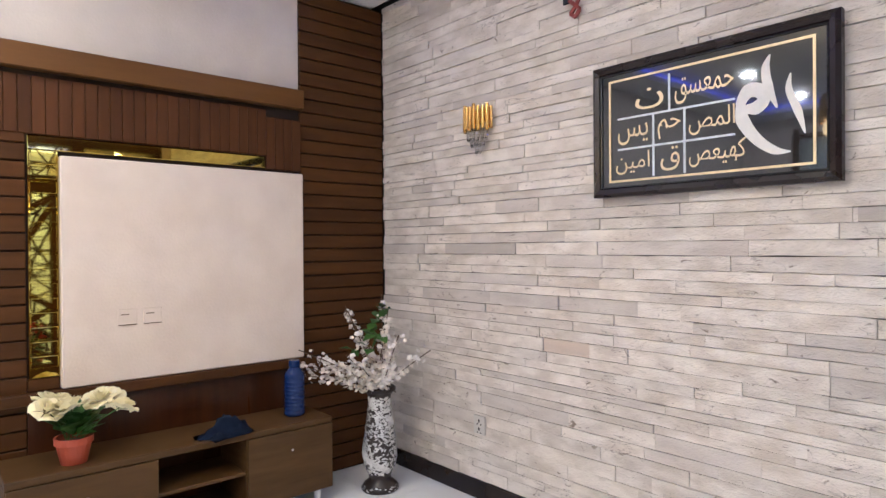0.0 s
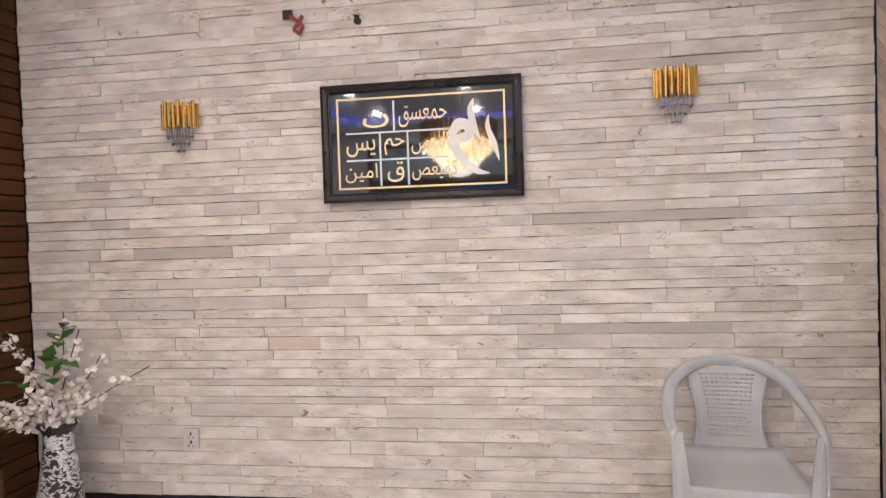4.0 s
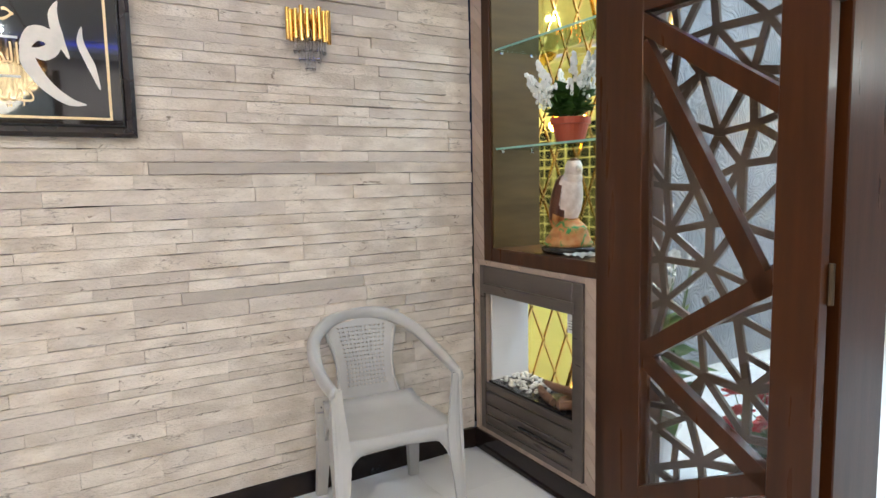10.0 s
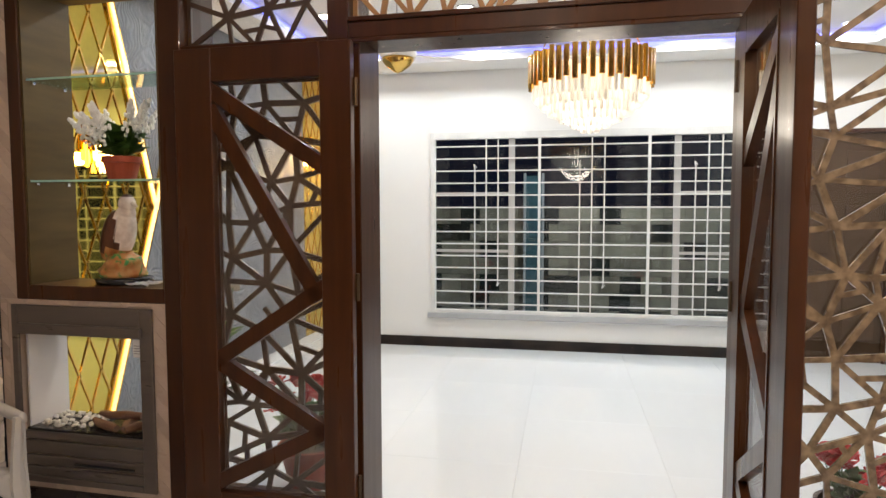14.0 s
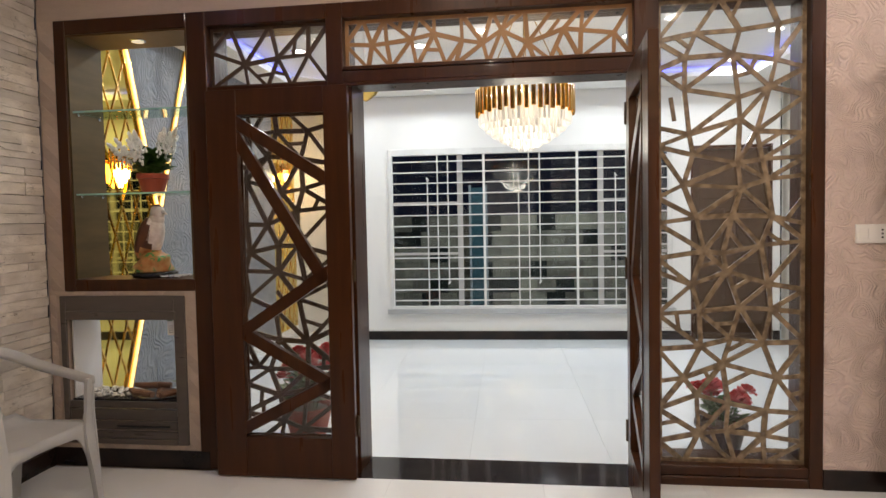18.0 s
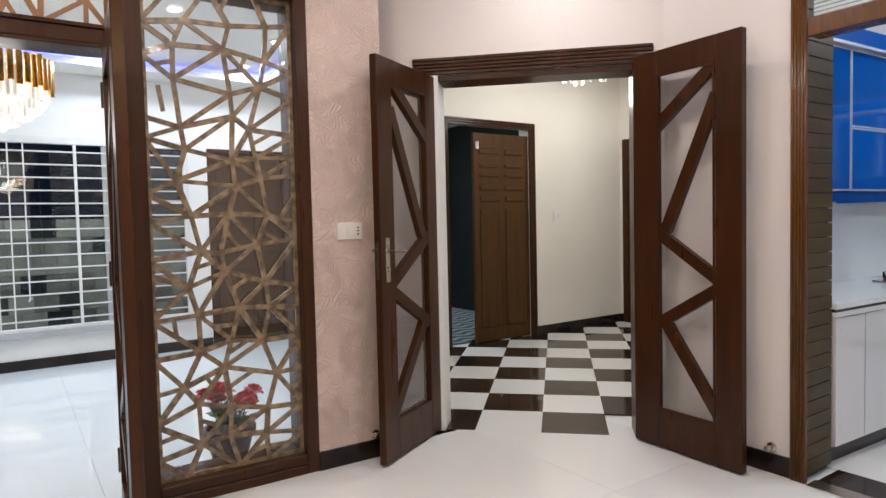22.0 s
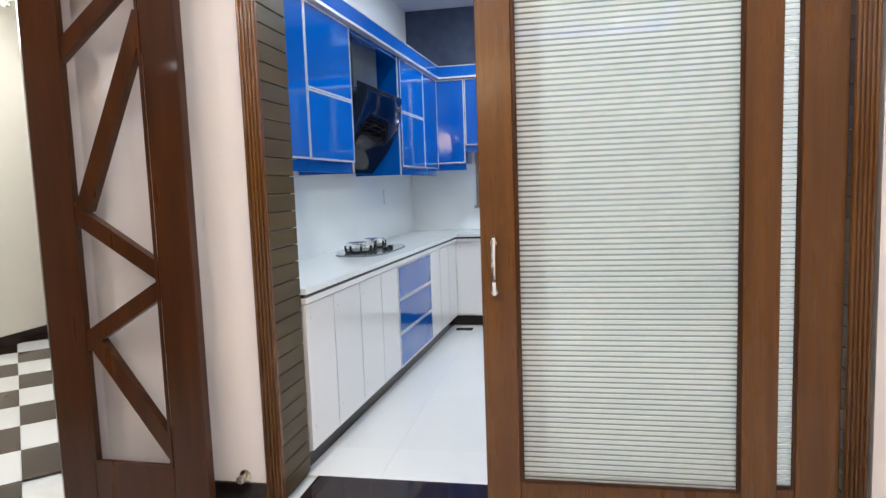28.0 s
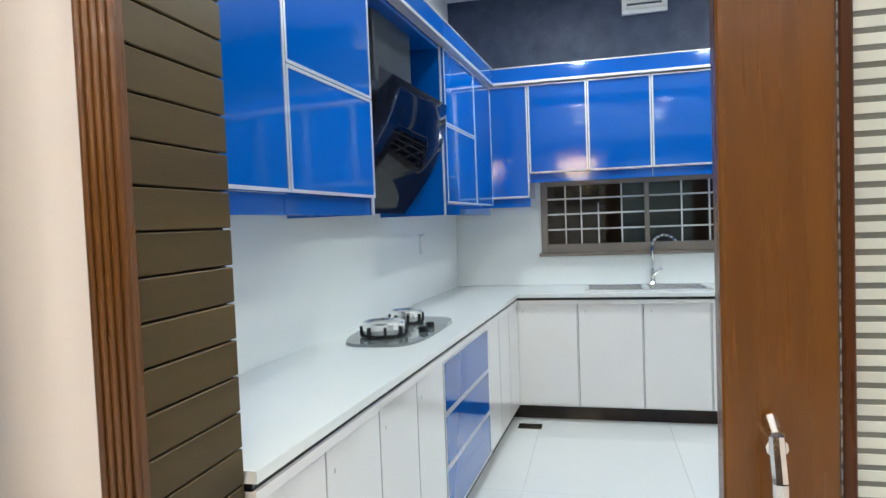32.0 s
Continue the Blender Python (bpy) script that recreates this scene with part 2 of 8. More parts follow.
cracked(STONE), cracked(STONE_DIM)
# backing behind the stones, near black to give the joints their shadow
JOINT_SHADE = material("shade_dark_backing", (0.022, 0.019, 0.017), rough=0.9, bump=0.3)
TILE_WHITE = material("polished_white_tile", (0.80, 0.80, 0.80), (0.765, 0.77, 0.775), grit=0.05, rough=0.06, scale=1.4, fine=9, rough_var=0.03, ior=1.5, per_piece=0.04)
TILE_HALL = material("polished_marble_tile", (0.76, 0.80, 0.83), (0.72, 0.765, 0.80), grit=0.05, rough=0.012, scale=1.6, stretch=(0.6, 2, 1), fine=9, rough_var=0.008, ior=1.6, per_piece=0.04)
TILE_DARK = material("dark_emperador_tile", (0.058, 0.036, 0.024), (0.026, 0.017, 0.013), rough=0.10, scale=5, fine=30, mottle=1.2, per_piece=0.35, fleck=((0.22, 0.14, 0.085), 6.0, 0.60))
GROUT = material("grout", (0.74, 0.75, 0.76), rough=0.8)
MARBLE = material("dark_marble_trim", (0.026, 0.016, 0.013), (0.011, 0.008, 0.008), ior=1.36, rough=0.09, scale=4, fine=26, mottle=1.0, fleck=((0.30, 0.19, 0.12), 6.0, 0.675))
PINK = material("pale_pink_emulsion", (0.80, 0.745, 0.725), (0.775, 0.72, 0.70), grit=0.12, rough=0.55, scale=2, fine=120, bump=0.03)
CREAM = material("cream_emulsion", (0.82, 0.77, 0.69), (0.79, 0.74, 0.66), grit=0.12, rough=0.55, scale=2, fine=120, bump=0.03)
WHITE = material("white_emulsion", (0.82, 0.82, 0.80), (0.79, 0.79, 0.78), grit=0.12, rough=0.6, scale=2, fine=120, bump=0.03)
SWIRL = swirl_material("swirl_plaster", (0.70, 0.555, 0.495), (0.63, 0.49, 0.435), 6.0, 1.2)
SWIRL_PALE = swirl_material("pale_swirl_plaster", (0.80, 0.755, 0.73), (0.75, 0.70, 0.68), 5.0, 0.25)
SLATE = swirl_material("grey_slate_plaster", (0.235, 0.255, 0.285), (0.145, 0.160, 0.182), 4.0, 2.0, rough=0.32)
NAVY = material("navy_textured_wall", (0.056, 0.075, 0.128), (0.034, 0.047, 0.090), rough=0.5, scale=9, fine=50, bump=0.8, mottle=0.8)
CHEVRON = material("beige_chevron_tile", (0.54, 0.435, 0.36), (0.45, 0.355, 0.29), rough=0.3, scale=4, stretch=(1, 1, 5), fine=60, per_piece=0.20)
PANEL = material("cream_suede_panel", (0.72, 0.615, 0.525), (0.66, 0.555, 0.47), grit=0.12, rough=0.65, scale=5, fine=80, bump=0.25, mottle=0.8)
BEAM_WOOD = material("orange_brown_beam", (0.135, 0.058, 0.014), (0.092, 0.039, 0.009), ior=1.3, rough=0.45, scale=3, stretch=(6, 0.7, 6), fine=60, bump=0.04)
# PANEL's cream again, darkened in colour for the dimmer light above the beam
PANEL_UP = material("darkened_cream_panel", (0.54, 0.475, 0.415), (0.49, 0.43, 0.375), grit=0.12, rough=0.65, scale=5, fine=80, bump=0.25, mottle=0.8)
HINGE = material("dark_bronze_hinge", (0.10, 0.07, 0.045), rough=0.35, metal=0.9)
GOLD = material("polished_gold", (0.85, 0.55, 0.16), (0.75, 0.46, 0.12), rough=0.16, metal=1.0, scale=6, fine=60, rough_var=0.05)
GOLD_MIRROR = material("gold_tinted_mirror", (0.74, 0.58, 0.14), (0.70, 0.54, 0.12), rough=0.03, metal=1.0, scale=2, fine=30, rough_var=0.015)
BLUE = material("blue_gloss_laminate", a=(0.002, 0.096, 0.45), b=(0.002, 0.088, 0.425), grit=0.04, rough=0.07, scale=1, fine=40, rough_var=0.02, coat=0.6)
WHITE_GLOSS = material("white_gloss_laminate", (0.78, 0.76, 0.76), (0.75, 0.73, 0.735), grit=0.05, rough=0.10, scale=1, fine=40, rough_var=0.03, coat=0.4)
QUARTZ = material("white_quartz_top", (0.80, 0.82, 0.82), (0.77, 0.79, 0.80), grit=0.05, rough=0.09, scale=3, fine=90, rough_var=0.03)
SPLASH = material("white_gloss_splash_tile", (0.84, 0.865, 0.87), (0.81, 0.84, 0.85), grit=0.05, rough=0.09, scale=1.5, fine=40, rough_var=0.03)
ALU = material("brushed_aluminium_edge", (0.72, 0.74, 0.78), (0.66, 0.68, 0.72), rough=0.32, metal=0.55, fine=60, rough_var=0.03, grit=0.1)
CHROME = material("chrome", (0.80, 0.80, 0.80), (0.74, 0.74, 0.74), rough=0.08, metal=1.0, rough_var=0.03)
STEEL = material("satin_nickel", (0.58, 0.52, 0.44), (0.50, 0.45, 0.39), rough=0.25, metal=1.0)
GREY_STEEL = material("grey_painted_frame", (0.135, 0.112, 0.098), (0.105, 0.088, 0.078), rough=0.30, metal=0.35, scale=4, stretch=(1, 1, 6), fine=60)
BLACK = material("black_enamel", (0.014, 0.014, 0.016), rough=0.22)
BLACK_GLASS = material("black_tempered_glass", (0.005, 0.006, 0.014), rough=0.05, coat=0.0, ior=1.33, rough_var=0.01)
GREY_GLASS = material("grey_tempered_glass", (0.18, 0.20, 0.21), (0.16, 0.18, 0.19), grit=0.05, rough=0.05, coat=0.5, rough_var=0.01)
PLASTIC = material("pale_grey_plastic", (0.50, 0.495, 0.485), (0.43, 0.425, 0.42), grit=0.12, rough=0.36, scale=4, fine=60, mottle=0.8)
WHITE_PLASTIC = material("white_plastic", (0.80, 0.78, 0.75), (0.76, 0.74, 0.71), grit=0.05, rough=0.3)
SOCKET = material("dull_cream_socket", (0.60, 0.565, 0.52), (0.55, 0.52, 0.48), grit=0.1, rough=0.35)
CREAM_PLASTIC = material("ivory_plastic", (0.76, 0.70, 0.60), rough=0.35)
TERRACOTTA = material("terracotta_pot", (0.38, 0.068, 0.030), (0.30, 0.052, 0.024), rough=0.5, fine=50)
PETAL = material("cream_petal", (0.86, 0.80, 0.58), (0.80, 0.71, 0.42), rough=0.6, scale=20)
PETAL_PINK = material("blush_petal", (0.80, 0.68, 0.60), (0.82, 0.78, 0.72), rough=0.6, scale=9)
PETAL_WHITE = material("white_petal", (0.82, 0.82, 0.80), (0.74, 0.76, 0.74), rough=0.6, scale=20)
PETAL_RED = material("red_petal", (0.56, 0.016, 0.022), (0.42, 0.010, 0.014), rough=0.6, scale=20)
LEAF = material("artificial_leaf", (0.075, 0.155, 0.025), (0.030, 0.085, 0.018), rough=0.45, scale=12)
TWIG = material("brown_twig", (0.12, 0.075, 0.045), rough=0.7)
VASE_DARK = material("dark_bronze_vase", (0.040, 0.027, 0.022), (0.025, 0.018, 0.016), rough=0.35, scale=8, fine=50, bump=0.2)
VASE_SILVER = material("silver_mosaic", (0.84, 0.82, 0.79), (0.66, 0.64, 0.62), rough=0.25, metal=0.25, scale=30, fine=90, mottle=1.2, bump=0.5)
BLUE_BOTTLE = material("blue_plastic_bottle", (0.005, 0.019, 0.088), (0.008, 0.027, 0.110), rough=0.16, scale=14, fine=40, mottle=0.9)
BLUE_CLOTH = material("navy_cloth", (0.012, 0.026, 0.065), (0.008, 0.016, 0.042), rough=0.9, fine=200, bump=0.2)
BLACK_GLOSS = material("black_picture_glass", (0.010, 0.012, 0.015), rough=0.02, coat=1.0, rough_var=0.008, ior=1.6)
FRAME_BLACK = material("dark_brown_frame", (0.016, 0.007, 0.007), (0.010, 0.005, 0.005), rough=0.28, fine=70)
INLAY = material("cream_gold_inlay", (0.80, 0.64, 0.40), (0.74, 0.58, 0.34), rough=0.35, metal=0.25)
INLAY_PALE = material("pale_inlay_line", (0.72, 0.76, 0.78), rough=0.35)
INLAY_WHITE = material("white_inlay", (0.86, 0.82, 0.76), rough=0.35)
EAGLE_BROWN = material("painted_brown_plumage", (0.11, 0.036, 0.016), (0.065, 0.022, 0.011), rough=0.45, scale=25, fine=80, bump=0.3)
EAGLE_CREAM = material("painted_cream_plumage", (0.76, 0.68, 0.62), (0.60, 0.50, 0.44), rough=0.45, scale=30, fine=90, bump=0.5, mottle=0.9)
LOG = material("ceramic_log", (0.24, 0.12, 0.065), (0.13, 0.06, 0.035), rough=0.8, scale=9, bump=0.4)
PEBBLE = material("white_pebble", (0.78, 0.76, 0.72), (0.66, 0.64, 0.60), rough=0.6, per_piece=0.2)
PAPER = material("white_paper", (0.80, 0.80, 0.80), rough=0.7)
BARS = material("white_window_bar", (0.78, 0.78, 0.76), rough=0.4)
SILL = material("grey_window_sill", (0.45, 0.46, 0.47), rough=0.4)
DOOR_WOOD = material("carved_door_wood", (0.096, 0.041, 0.010), (0.050, 0.0205, 0.005), ior=1.35, rough=0.4, scale=2.5, stretch=(7, 7, 0.6), fine=60, bump=0.06)
OUT_WALL = material("outer_wall_stone_dark", (0.022, 0.028, 0.020), (0.014, 0.018, 0.013), rough=0.8, per_piece=0.7)
OUT_DARK = material("dark_green_stone_block", (0.010, 0.016, 0.010), (0.006, 0.010, 0.007), rough=0.6, per_piece=0.5)
OUT_PALE = material("outer_wall_stone_pale", (0.36, 0.30, 0.22), (0.24, 0.215, 0.16), rough=0.8, per_piece=0.4)
COPPER = material("copper_wire", (0.30, 0.06, 0.05), rough=0.5)
PATTERN_BLUE = material("dark_patterned_tile", (0.045, 0.070, 0.085), (0.025, 0.040, 0.050), rough=0.4, scale=14, mottle=1.0)
PORCH_PALE = material("pale_tile_stripe", (0.55, 0.62, 0.64), (0.46, 0.53, 0.56), rough=0.4, scale=9)


def glass_material(name, tint=(1, 1, 1), rough=0.0, gloss=0.10):
    """Thin pane: clear view through with a glossy film of reflection."""
    m = bpy.data.materials.new(name)
    m.use_nodes = True
    nt = m.node_tree
    n, link = nt.nodes, nt.links.new
    n.remove(n["Principled BSDF"])
    tr, gl, fr, mix = n.new("ShaderNodeBsdfTransparent"), n.new("ShaderNodeBsdfGlossy"), n.new("ShaderNodeLayerWeight"), n.new("ShaderNodeMixShader")
    rise, film = n.new("ShaderNodeMath"), n.new("ShaderNodeMath")
    tr.inputs[0].default_value = (*tint, 1)
    gl.inputs["Roughness"].default_value = rough
    rise.operation, film.operation = "POWER", "MULTIPLY_ADD"
    rise.inputs[1].default_value = 4.0
    film.inputs[1].default_value, film.inputs[2].default_value = 0.55, gloss * 0.4
    link(fr.outputs["Facing"], rise.inputs[0])
    link(rise.outputs[0], film.inputs[0])
    link(film.outputs[0], mix.inputs[0])
    link(tr.outputs[0], mix.inputs[1])
    link(gl.outputs[0], mix.inputs[2])
    link(mix.outputs[0], n["Material Output"].inputs[0])
    return m


GLASS = glass_material("clear_glass")
SHELF_GLASS = glass_material("green_edge_glass", (0.80, 0.93, 0.88), gloss=0.12)
NIGHT_GLASS = glass_material("night_window_glass", (0.75, 0.82, 0.86), gloss=0.12)


def frosted(name, tint):
    m = bpy.data.materials.new(name)
    m.use_nodes = True
    nt = m.node_tree
    n, link = nt.nodes, nt.links.new
    n.remove(n["Principled BSDF"])
    di, tl, gl = n.new("ShaderNodeBsdfDiffuse"), n.new("ShaderNodeBsdfTranslucent"), n.new("ShaderNodeBsdfGlossy")
    a, b = n.new("ShaderNodeMixShader"), n.new("ShaderNodeMixShader")
    for s in (di, tl):
        s.inputs[0].default_value = (*tint, 1)
    gl.inputs["Roughness"].default_value = 0.04
    a.inputs[0].default_value, b.inputs[0].default_value = 0.6, 0.09
    link(di.outputs[0], a.inputs[1]), link(tl.outputs[0], a.inputs[2])
    link(a.outputs[0], b.inputs[1]), link(gl.outputs[0], b.inputs[2])
    link(b.outputs[0], n["Material Output"].inputs[0])
    return m


def veiled(name, tint, amount, clear=(1, 1, 1)):
    """A pane that is partly misted: some light passes straight, the rest is spread."""
    m = frosted(name, tint)
    n, link = m.node_tree.nodes, m.node_tree.links.new
    last = n["Material Output"].inputs[0].links[0].from_node
    tr, mix = n.new("ShaderNodeBsdfTransparent"), n.new("ShaderNodeMixShader")
    mix.inputs[0].default_value = amount
    tr.inputs[0].default_value = (*clear, 1)
    link(tr.outputs[0], mix.inputs[1])
    link(last.outputs[0], mix.inputs[2])
    link(mix.outputs[0], n["Material Output"].inputs[0])
    return m


MISTED = veiled("misted_glass", (0.66, 0.70, 0.69), 0.42, (0.86, 0.90, 0.92))
FROST_BAND = veiled("frosted_glass_stripe", (0.93, 0.96, 0.94), 0.92)


def glow(name, colour, power):
    return material(name, (0.8, 0.8, 0.8), rough=0.4, emit=colour, power=power)


def lit_rods(name, colour, low, high):
    """Glowing crystal whose rods are not all equally bright."""
    m = glow(name, colour, high)
    n, link = m.node_tree.nodes, m.node_tree.links.new
    geo, span = n.new("ShaderNodeNewGeometry"), n.new("ShaderNodeMapRange")
    span.inputs["To Min"].default_value, span.inputs["To Max"].default_value = low, high
    link(geo.outputs["Random Per Island"], span.inputs["Value"])
    link(span.outputs[0], n["Principled BSDF"].inputs["Emission Strength"])
    return m


GLOW_SPOT = glow("downlight_disc", (1.0, 0.96, 0.9), 14)
GLOW_CRYSTAL = lit_rods("lit_crystal", (1.0, 0.86, 0.66), 0.35, 1.9)
GLOW_WARM = lit_rods("warm_crystal", (1.0, 0.66, 0.32), 4.0, 15.0)
GLOW_AMBER = glow("lit_amber_bulb", (1.0, 0.58, 0.16), 18)
GLOW_LED = glow("amber_led_strip", (1.0, 0.62, 0.12), 3.2)
GLOW_BLUE = glow("blue_led_strip", (0.05, 0.08, 1.0), 5)
EDGE_GLASS = material("green_glass_edge", (0.30, 0.52, 0.44), (0.26, 0.46, 0.40), rough=0.12)
CRYSTAL = material("unlit_crystal", (0.96, 0.95, 0.93), (0.93, 0.92, 0.90), grit=0.05, rough=0.03, rough_var=0.02, trans=0.94, ior=1.42)


# ---- building helpers ----
def thing(name, label, category, place=(0, 0, 0), rz=0.0, group="", kind=""):
    ob = new(name)
    ob.empty_display_size = 0.1
    ob.matrix_basis = pose(*place, 0, 0, rz)
    return tagged(ob, label, category, group, kind)


def mesh_of(name, bm, mat, smooth=False):
    me = bpy.data.meshes.new(name)
    bmesh.ops.recalc_face_normals(bm, faces=bm.faces)
    bm.to_mesh(me)
    bm.free()
    me.materials.append(mat)
    if smooth:
        for f in me.polygons:
            f.use_smooth = True
    return me


def part(name, bm, mat, parent, label="", smooth=False):
    ob = new(name, mesh_of(name, bm, mat, smooth))
    ob.parent = parent
    if label:
        ob["label"] = label
    return ob


def solid(name, bm, mat, label, category, group="", kind="", smooth=False):
    return tagged(new(name, mesh_of(name, bm, mat, smooth)), label, category, group, kind)


def piece(name, me, parent, m):
    ob = new(name, me)
    ob.parent = parent
    ob.matrix_basis = m
    return ob


def box(bm, a, b, bevel=0.0, m=None):
    lo, hi = [min(p, q) for p, q in zip(a, b)], [max(p, q) for p, q in zip(a, b)]
    vs = [bm.verts.new((x, y, z)) for x in (lo[0], hi[0]) for y in (lo[1], hi[1]) for z in (lo[2], hi[2])]
    fs = [bm.faces.new([vs[i] for i in f]) for f in ((0, 1, 3, 2), (4, 6, 7, 5), (0, 4, 5, 1), (2, 3, 7, 6), (0, 2, 6, 4), (1, 5, 7, 3))]
    if bevel:
        es = list({e for f in fs for e in f.edges})
        out = bmesh.ops.bevel(bm, geom=es, offset=bevel, segments=1, affect="EDGES", profile=0.5)
        vs = list({v for f in out["faces"] for v in f.verts} | {v for v in vs if v.is_valid})
    if m:
        bmesh.ops.transform(bm, matrix=m, verts=[v for v in vs if v.is_valid])
    return bm


def boxes(*pairs, bevel=0.0):
    bm = bmesh.new()
    for a, b in pairs:
        box(bm, a, b, bevel)
    return bm


def bar(bm, p, q, wide, deep, side=(0, 1, 0)):
    """A flat bar from p to q; side is the direction of its depth."""
    p, q, side = Vector(p), Vector(q), Vector(side).normalized()
    along = (q - p).normalized()
    across = along.cross(side).normalized() * wide / 2
    off = side * deep / 2
    vs = [bm.verts.new(e + across * i + off * j) for e in (p, q) for i, j in ((-1, -1), (1, -1), (1, 1), (-1, 1))]
    for f in ((0, 3, 2, 1), (4, 5, 6, 7), (0, 1, 5, 4), (1, 2, 6, 5), (2, 3, 7, 6), (3, 0, 4, 7)):
        bm.faces.new([vs[i] for i in f])


def tube(bm, p, q, r, n=8, r2=None):
    p, q = Vector(p), Vector(q)
    r2 = r if r2 is None else r2
    u = (q - p).normalized()
    a = u.orthogonal().normalized()
    b = u.cross(a)
    ring = [[bm.verts.new(e + (a * math.cos(2 * math.pi * k / n) + b * math.sin(2 * math.pi * k / n)) * max(s, 0.0004)) for k in range(n)] for e, s in ((p, r), (q, r2))]
    for k in range(n):
        bm.faces.new((ring[0][k], ring[0][(k + 1) % n], ring[1][(k + 1) % n], ring[1][k]))
    bm.faces.new(ring[0][::-1])
    bm.faces.new(ring[1])


def pipe(bm, pts, r, n=6):
    for p, q in zip(pts, pts[1:]):
        tube(bm, p, q, r, n)


def prism(bm, outline, z0, z1):
    """An upright block over an outline in x and y."""
    low, high = [bm.verts.new((x, y, z0)) for x, y in outline], [bm.verts.new((x, y, z1)) for x, y in outline]
    n = len(outline)
    for k in range(n):
        bm.faces.new((low[k], low[(k + 1) % n], high[(k + 1) % n], high[k]))
    bm.faces.new(low[::-1]), bm.faces.new(high)
    return bm


def lathe(bm, profile, n=24, centre=(0, 0, 0), square=0.0):
    """Turn a profile of (radius, height); square pulls the ring towards a rounded square."""
    rings = []
    for r, z in profile:
        ring = []
        for k in range(n):
            a = 2 * math.pi * k / n
            s = 1.0
            if square:
                s = 1 + square * (1 / max(abs(math.cos(a)), abs(math.sin(a))) - 1)
            ring.append(bm.verts.new((centre[0] + max(r, 0.0005) * s * math.cos(a), centre[1] + max(r, 0.0005) * s * math.sin(a), centre[2] + z)))
        rings.append(ring)
    for a, b in zip(rings, rings[1:]):
        for k in range(n):
            bm.faces.new((a[k], a[(k + 1) % n], b[(k + 1) % n], b[k]))
    bm.faces.new(rings[0][::-1])
    bm.faces.new(rings[-1])
    return bm


def blob(bm, centre, radii, turn=None, seg=8, rings=6):
    m = Matrix.Translation(centre) @ (turn or Matrix.Identity(4)) @ Matrix.Diagonal((*radii, 1))
    bmesh.ops.create_uvsphere(bm, u_segments=seg, v_segments=rings, radius=1, matrix=m)


def tiles(name, floor, x0, x1, y0, y1, step, mat, inside=None, z=0.0, gap=0.0004, thick=0.012):
    """Square floor tiles as pieces with fine joints; cut ones at the borders get their own mesh."""
    cache = {}
    nx, ny = math.ceil((x1 - x0) / step - 1e-6), math.ceil((y1 - y0) / step - 1e-6)
    for i in range(nx):
        for j in range(ny):
            a, b = x0 + i * step, y0 + j * step
            w, d = min(step, x1 - a), min(step, y1 - b)
            if inside and not inside(a + w / 2, b + d / 2):
                continue
            key = (round(w, 3), round(d, 3))
            if key not in cache:
                cache[key] = mesh_of(name, box(bmesh.new(), (gap, gap, -thick), (w - gap, d - gap, 0), 0.0004), mat)
            piece(name, cache[key], floor, Matrix.Translation((a, b, z)))


# ---- the large structure ----
T = 0.25


def leaning(degrees, x, y):
    """The turn of a wall that is not square to the others, about a point of the plan."""
    return Matrix.Translation((x, y, 0)) @ Matrix.Rotation(radians(degrees), 4, "Z") @ Matrix.Translation((-x, -y, 0))


EAST = leaning(-1.75, 0.0, 0.0)          # the partition between lounge and hall
RUN_WALL = leaning(-3.3, -1.70, -8.25)   # the kitchen wall behind the hob


def set_in(m, ob):
    ob.matrix_basis = m @ ob.matrix_basis
    return ob


FLOOR = solid("floor", boxes(((-4.7, -10.1, -0.2), (6.0, 0.3, -0.013))), GROUT, "grey concrete bed under polished floor tiles", "floor", kind="structure")


def ceiling(name, x0, x1, y0, y1, z, mat, label):
    return solid(name, boxes(((x0, y0, z), (x1, y1, z + 0.15))), mat, label, "ceiling", kind="structure")


ceiling("ceiling_lounge", -4.65, 0.12, -6.15, 0.2, LOUNGE_CEIL, WHITE, "white painted plaster ceiling with recessed downlights")
ceiling("ceiling_hall", 0.121, 5.6, -5.6, 0.2, HALL_CEIL, WHITE, "white painted hall ceiling with recessed downlights")
ceiling("ceiling_kitchen", -4.65, -1.1, -10.05, -6.151, KITCHEN_CEIL, WHITE, "white painted kitchen ceiling")
ceiling("ceiling_lobby", -1.099, 2.3, -9.5, -4.5, LOBBY_CEIL + 0.06, WHITE, "white painted lobby ceiling")

WALL_N = thing("wall_north", "wall clad with pale split-face stone strips", "wall", kind="structure")
part("backing", boxes(((-4.65, 0.030, -0.013), (0.0, T, 3.2))), JOINT_SHADE, WALL_N)
solid("wall_west", boxes(((-4.65, -6.0, -0.013), (-4.45, -0.001, 3.2))), SWIRL_PALE, "pale pink textured plaster wall", "wall", kind="structure")
# kitchen front wall: opening x -3.87..-1.67
solid("wall_south", boxes(((-0.93, -6.287, -0.013), (-1.69, -6.0, 3.2)), ((-3.87, -6.287, -0.013), (-4.65, -6.0, 3.2)), ((-1.69, -6.287, 2.72), (-3.87, -6.0, 3.2))),
      PINK, "pale pink painted wall around the kitchen opening", "wall", kind="structure")
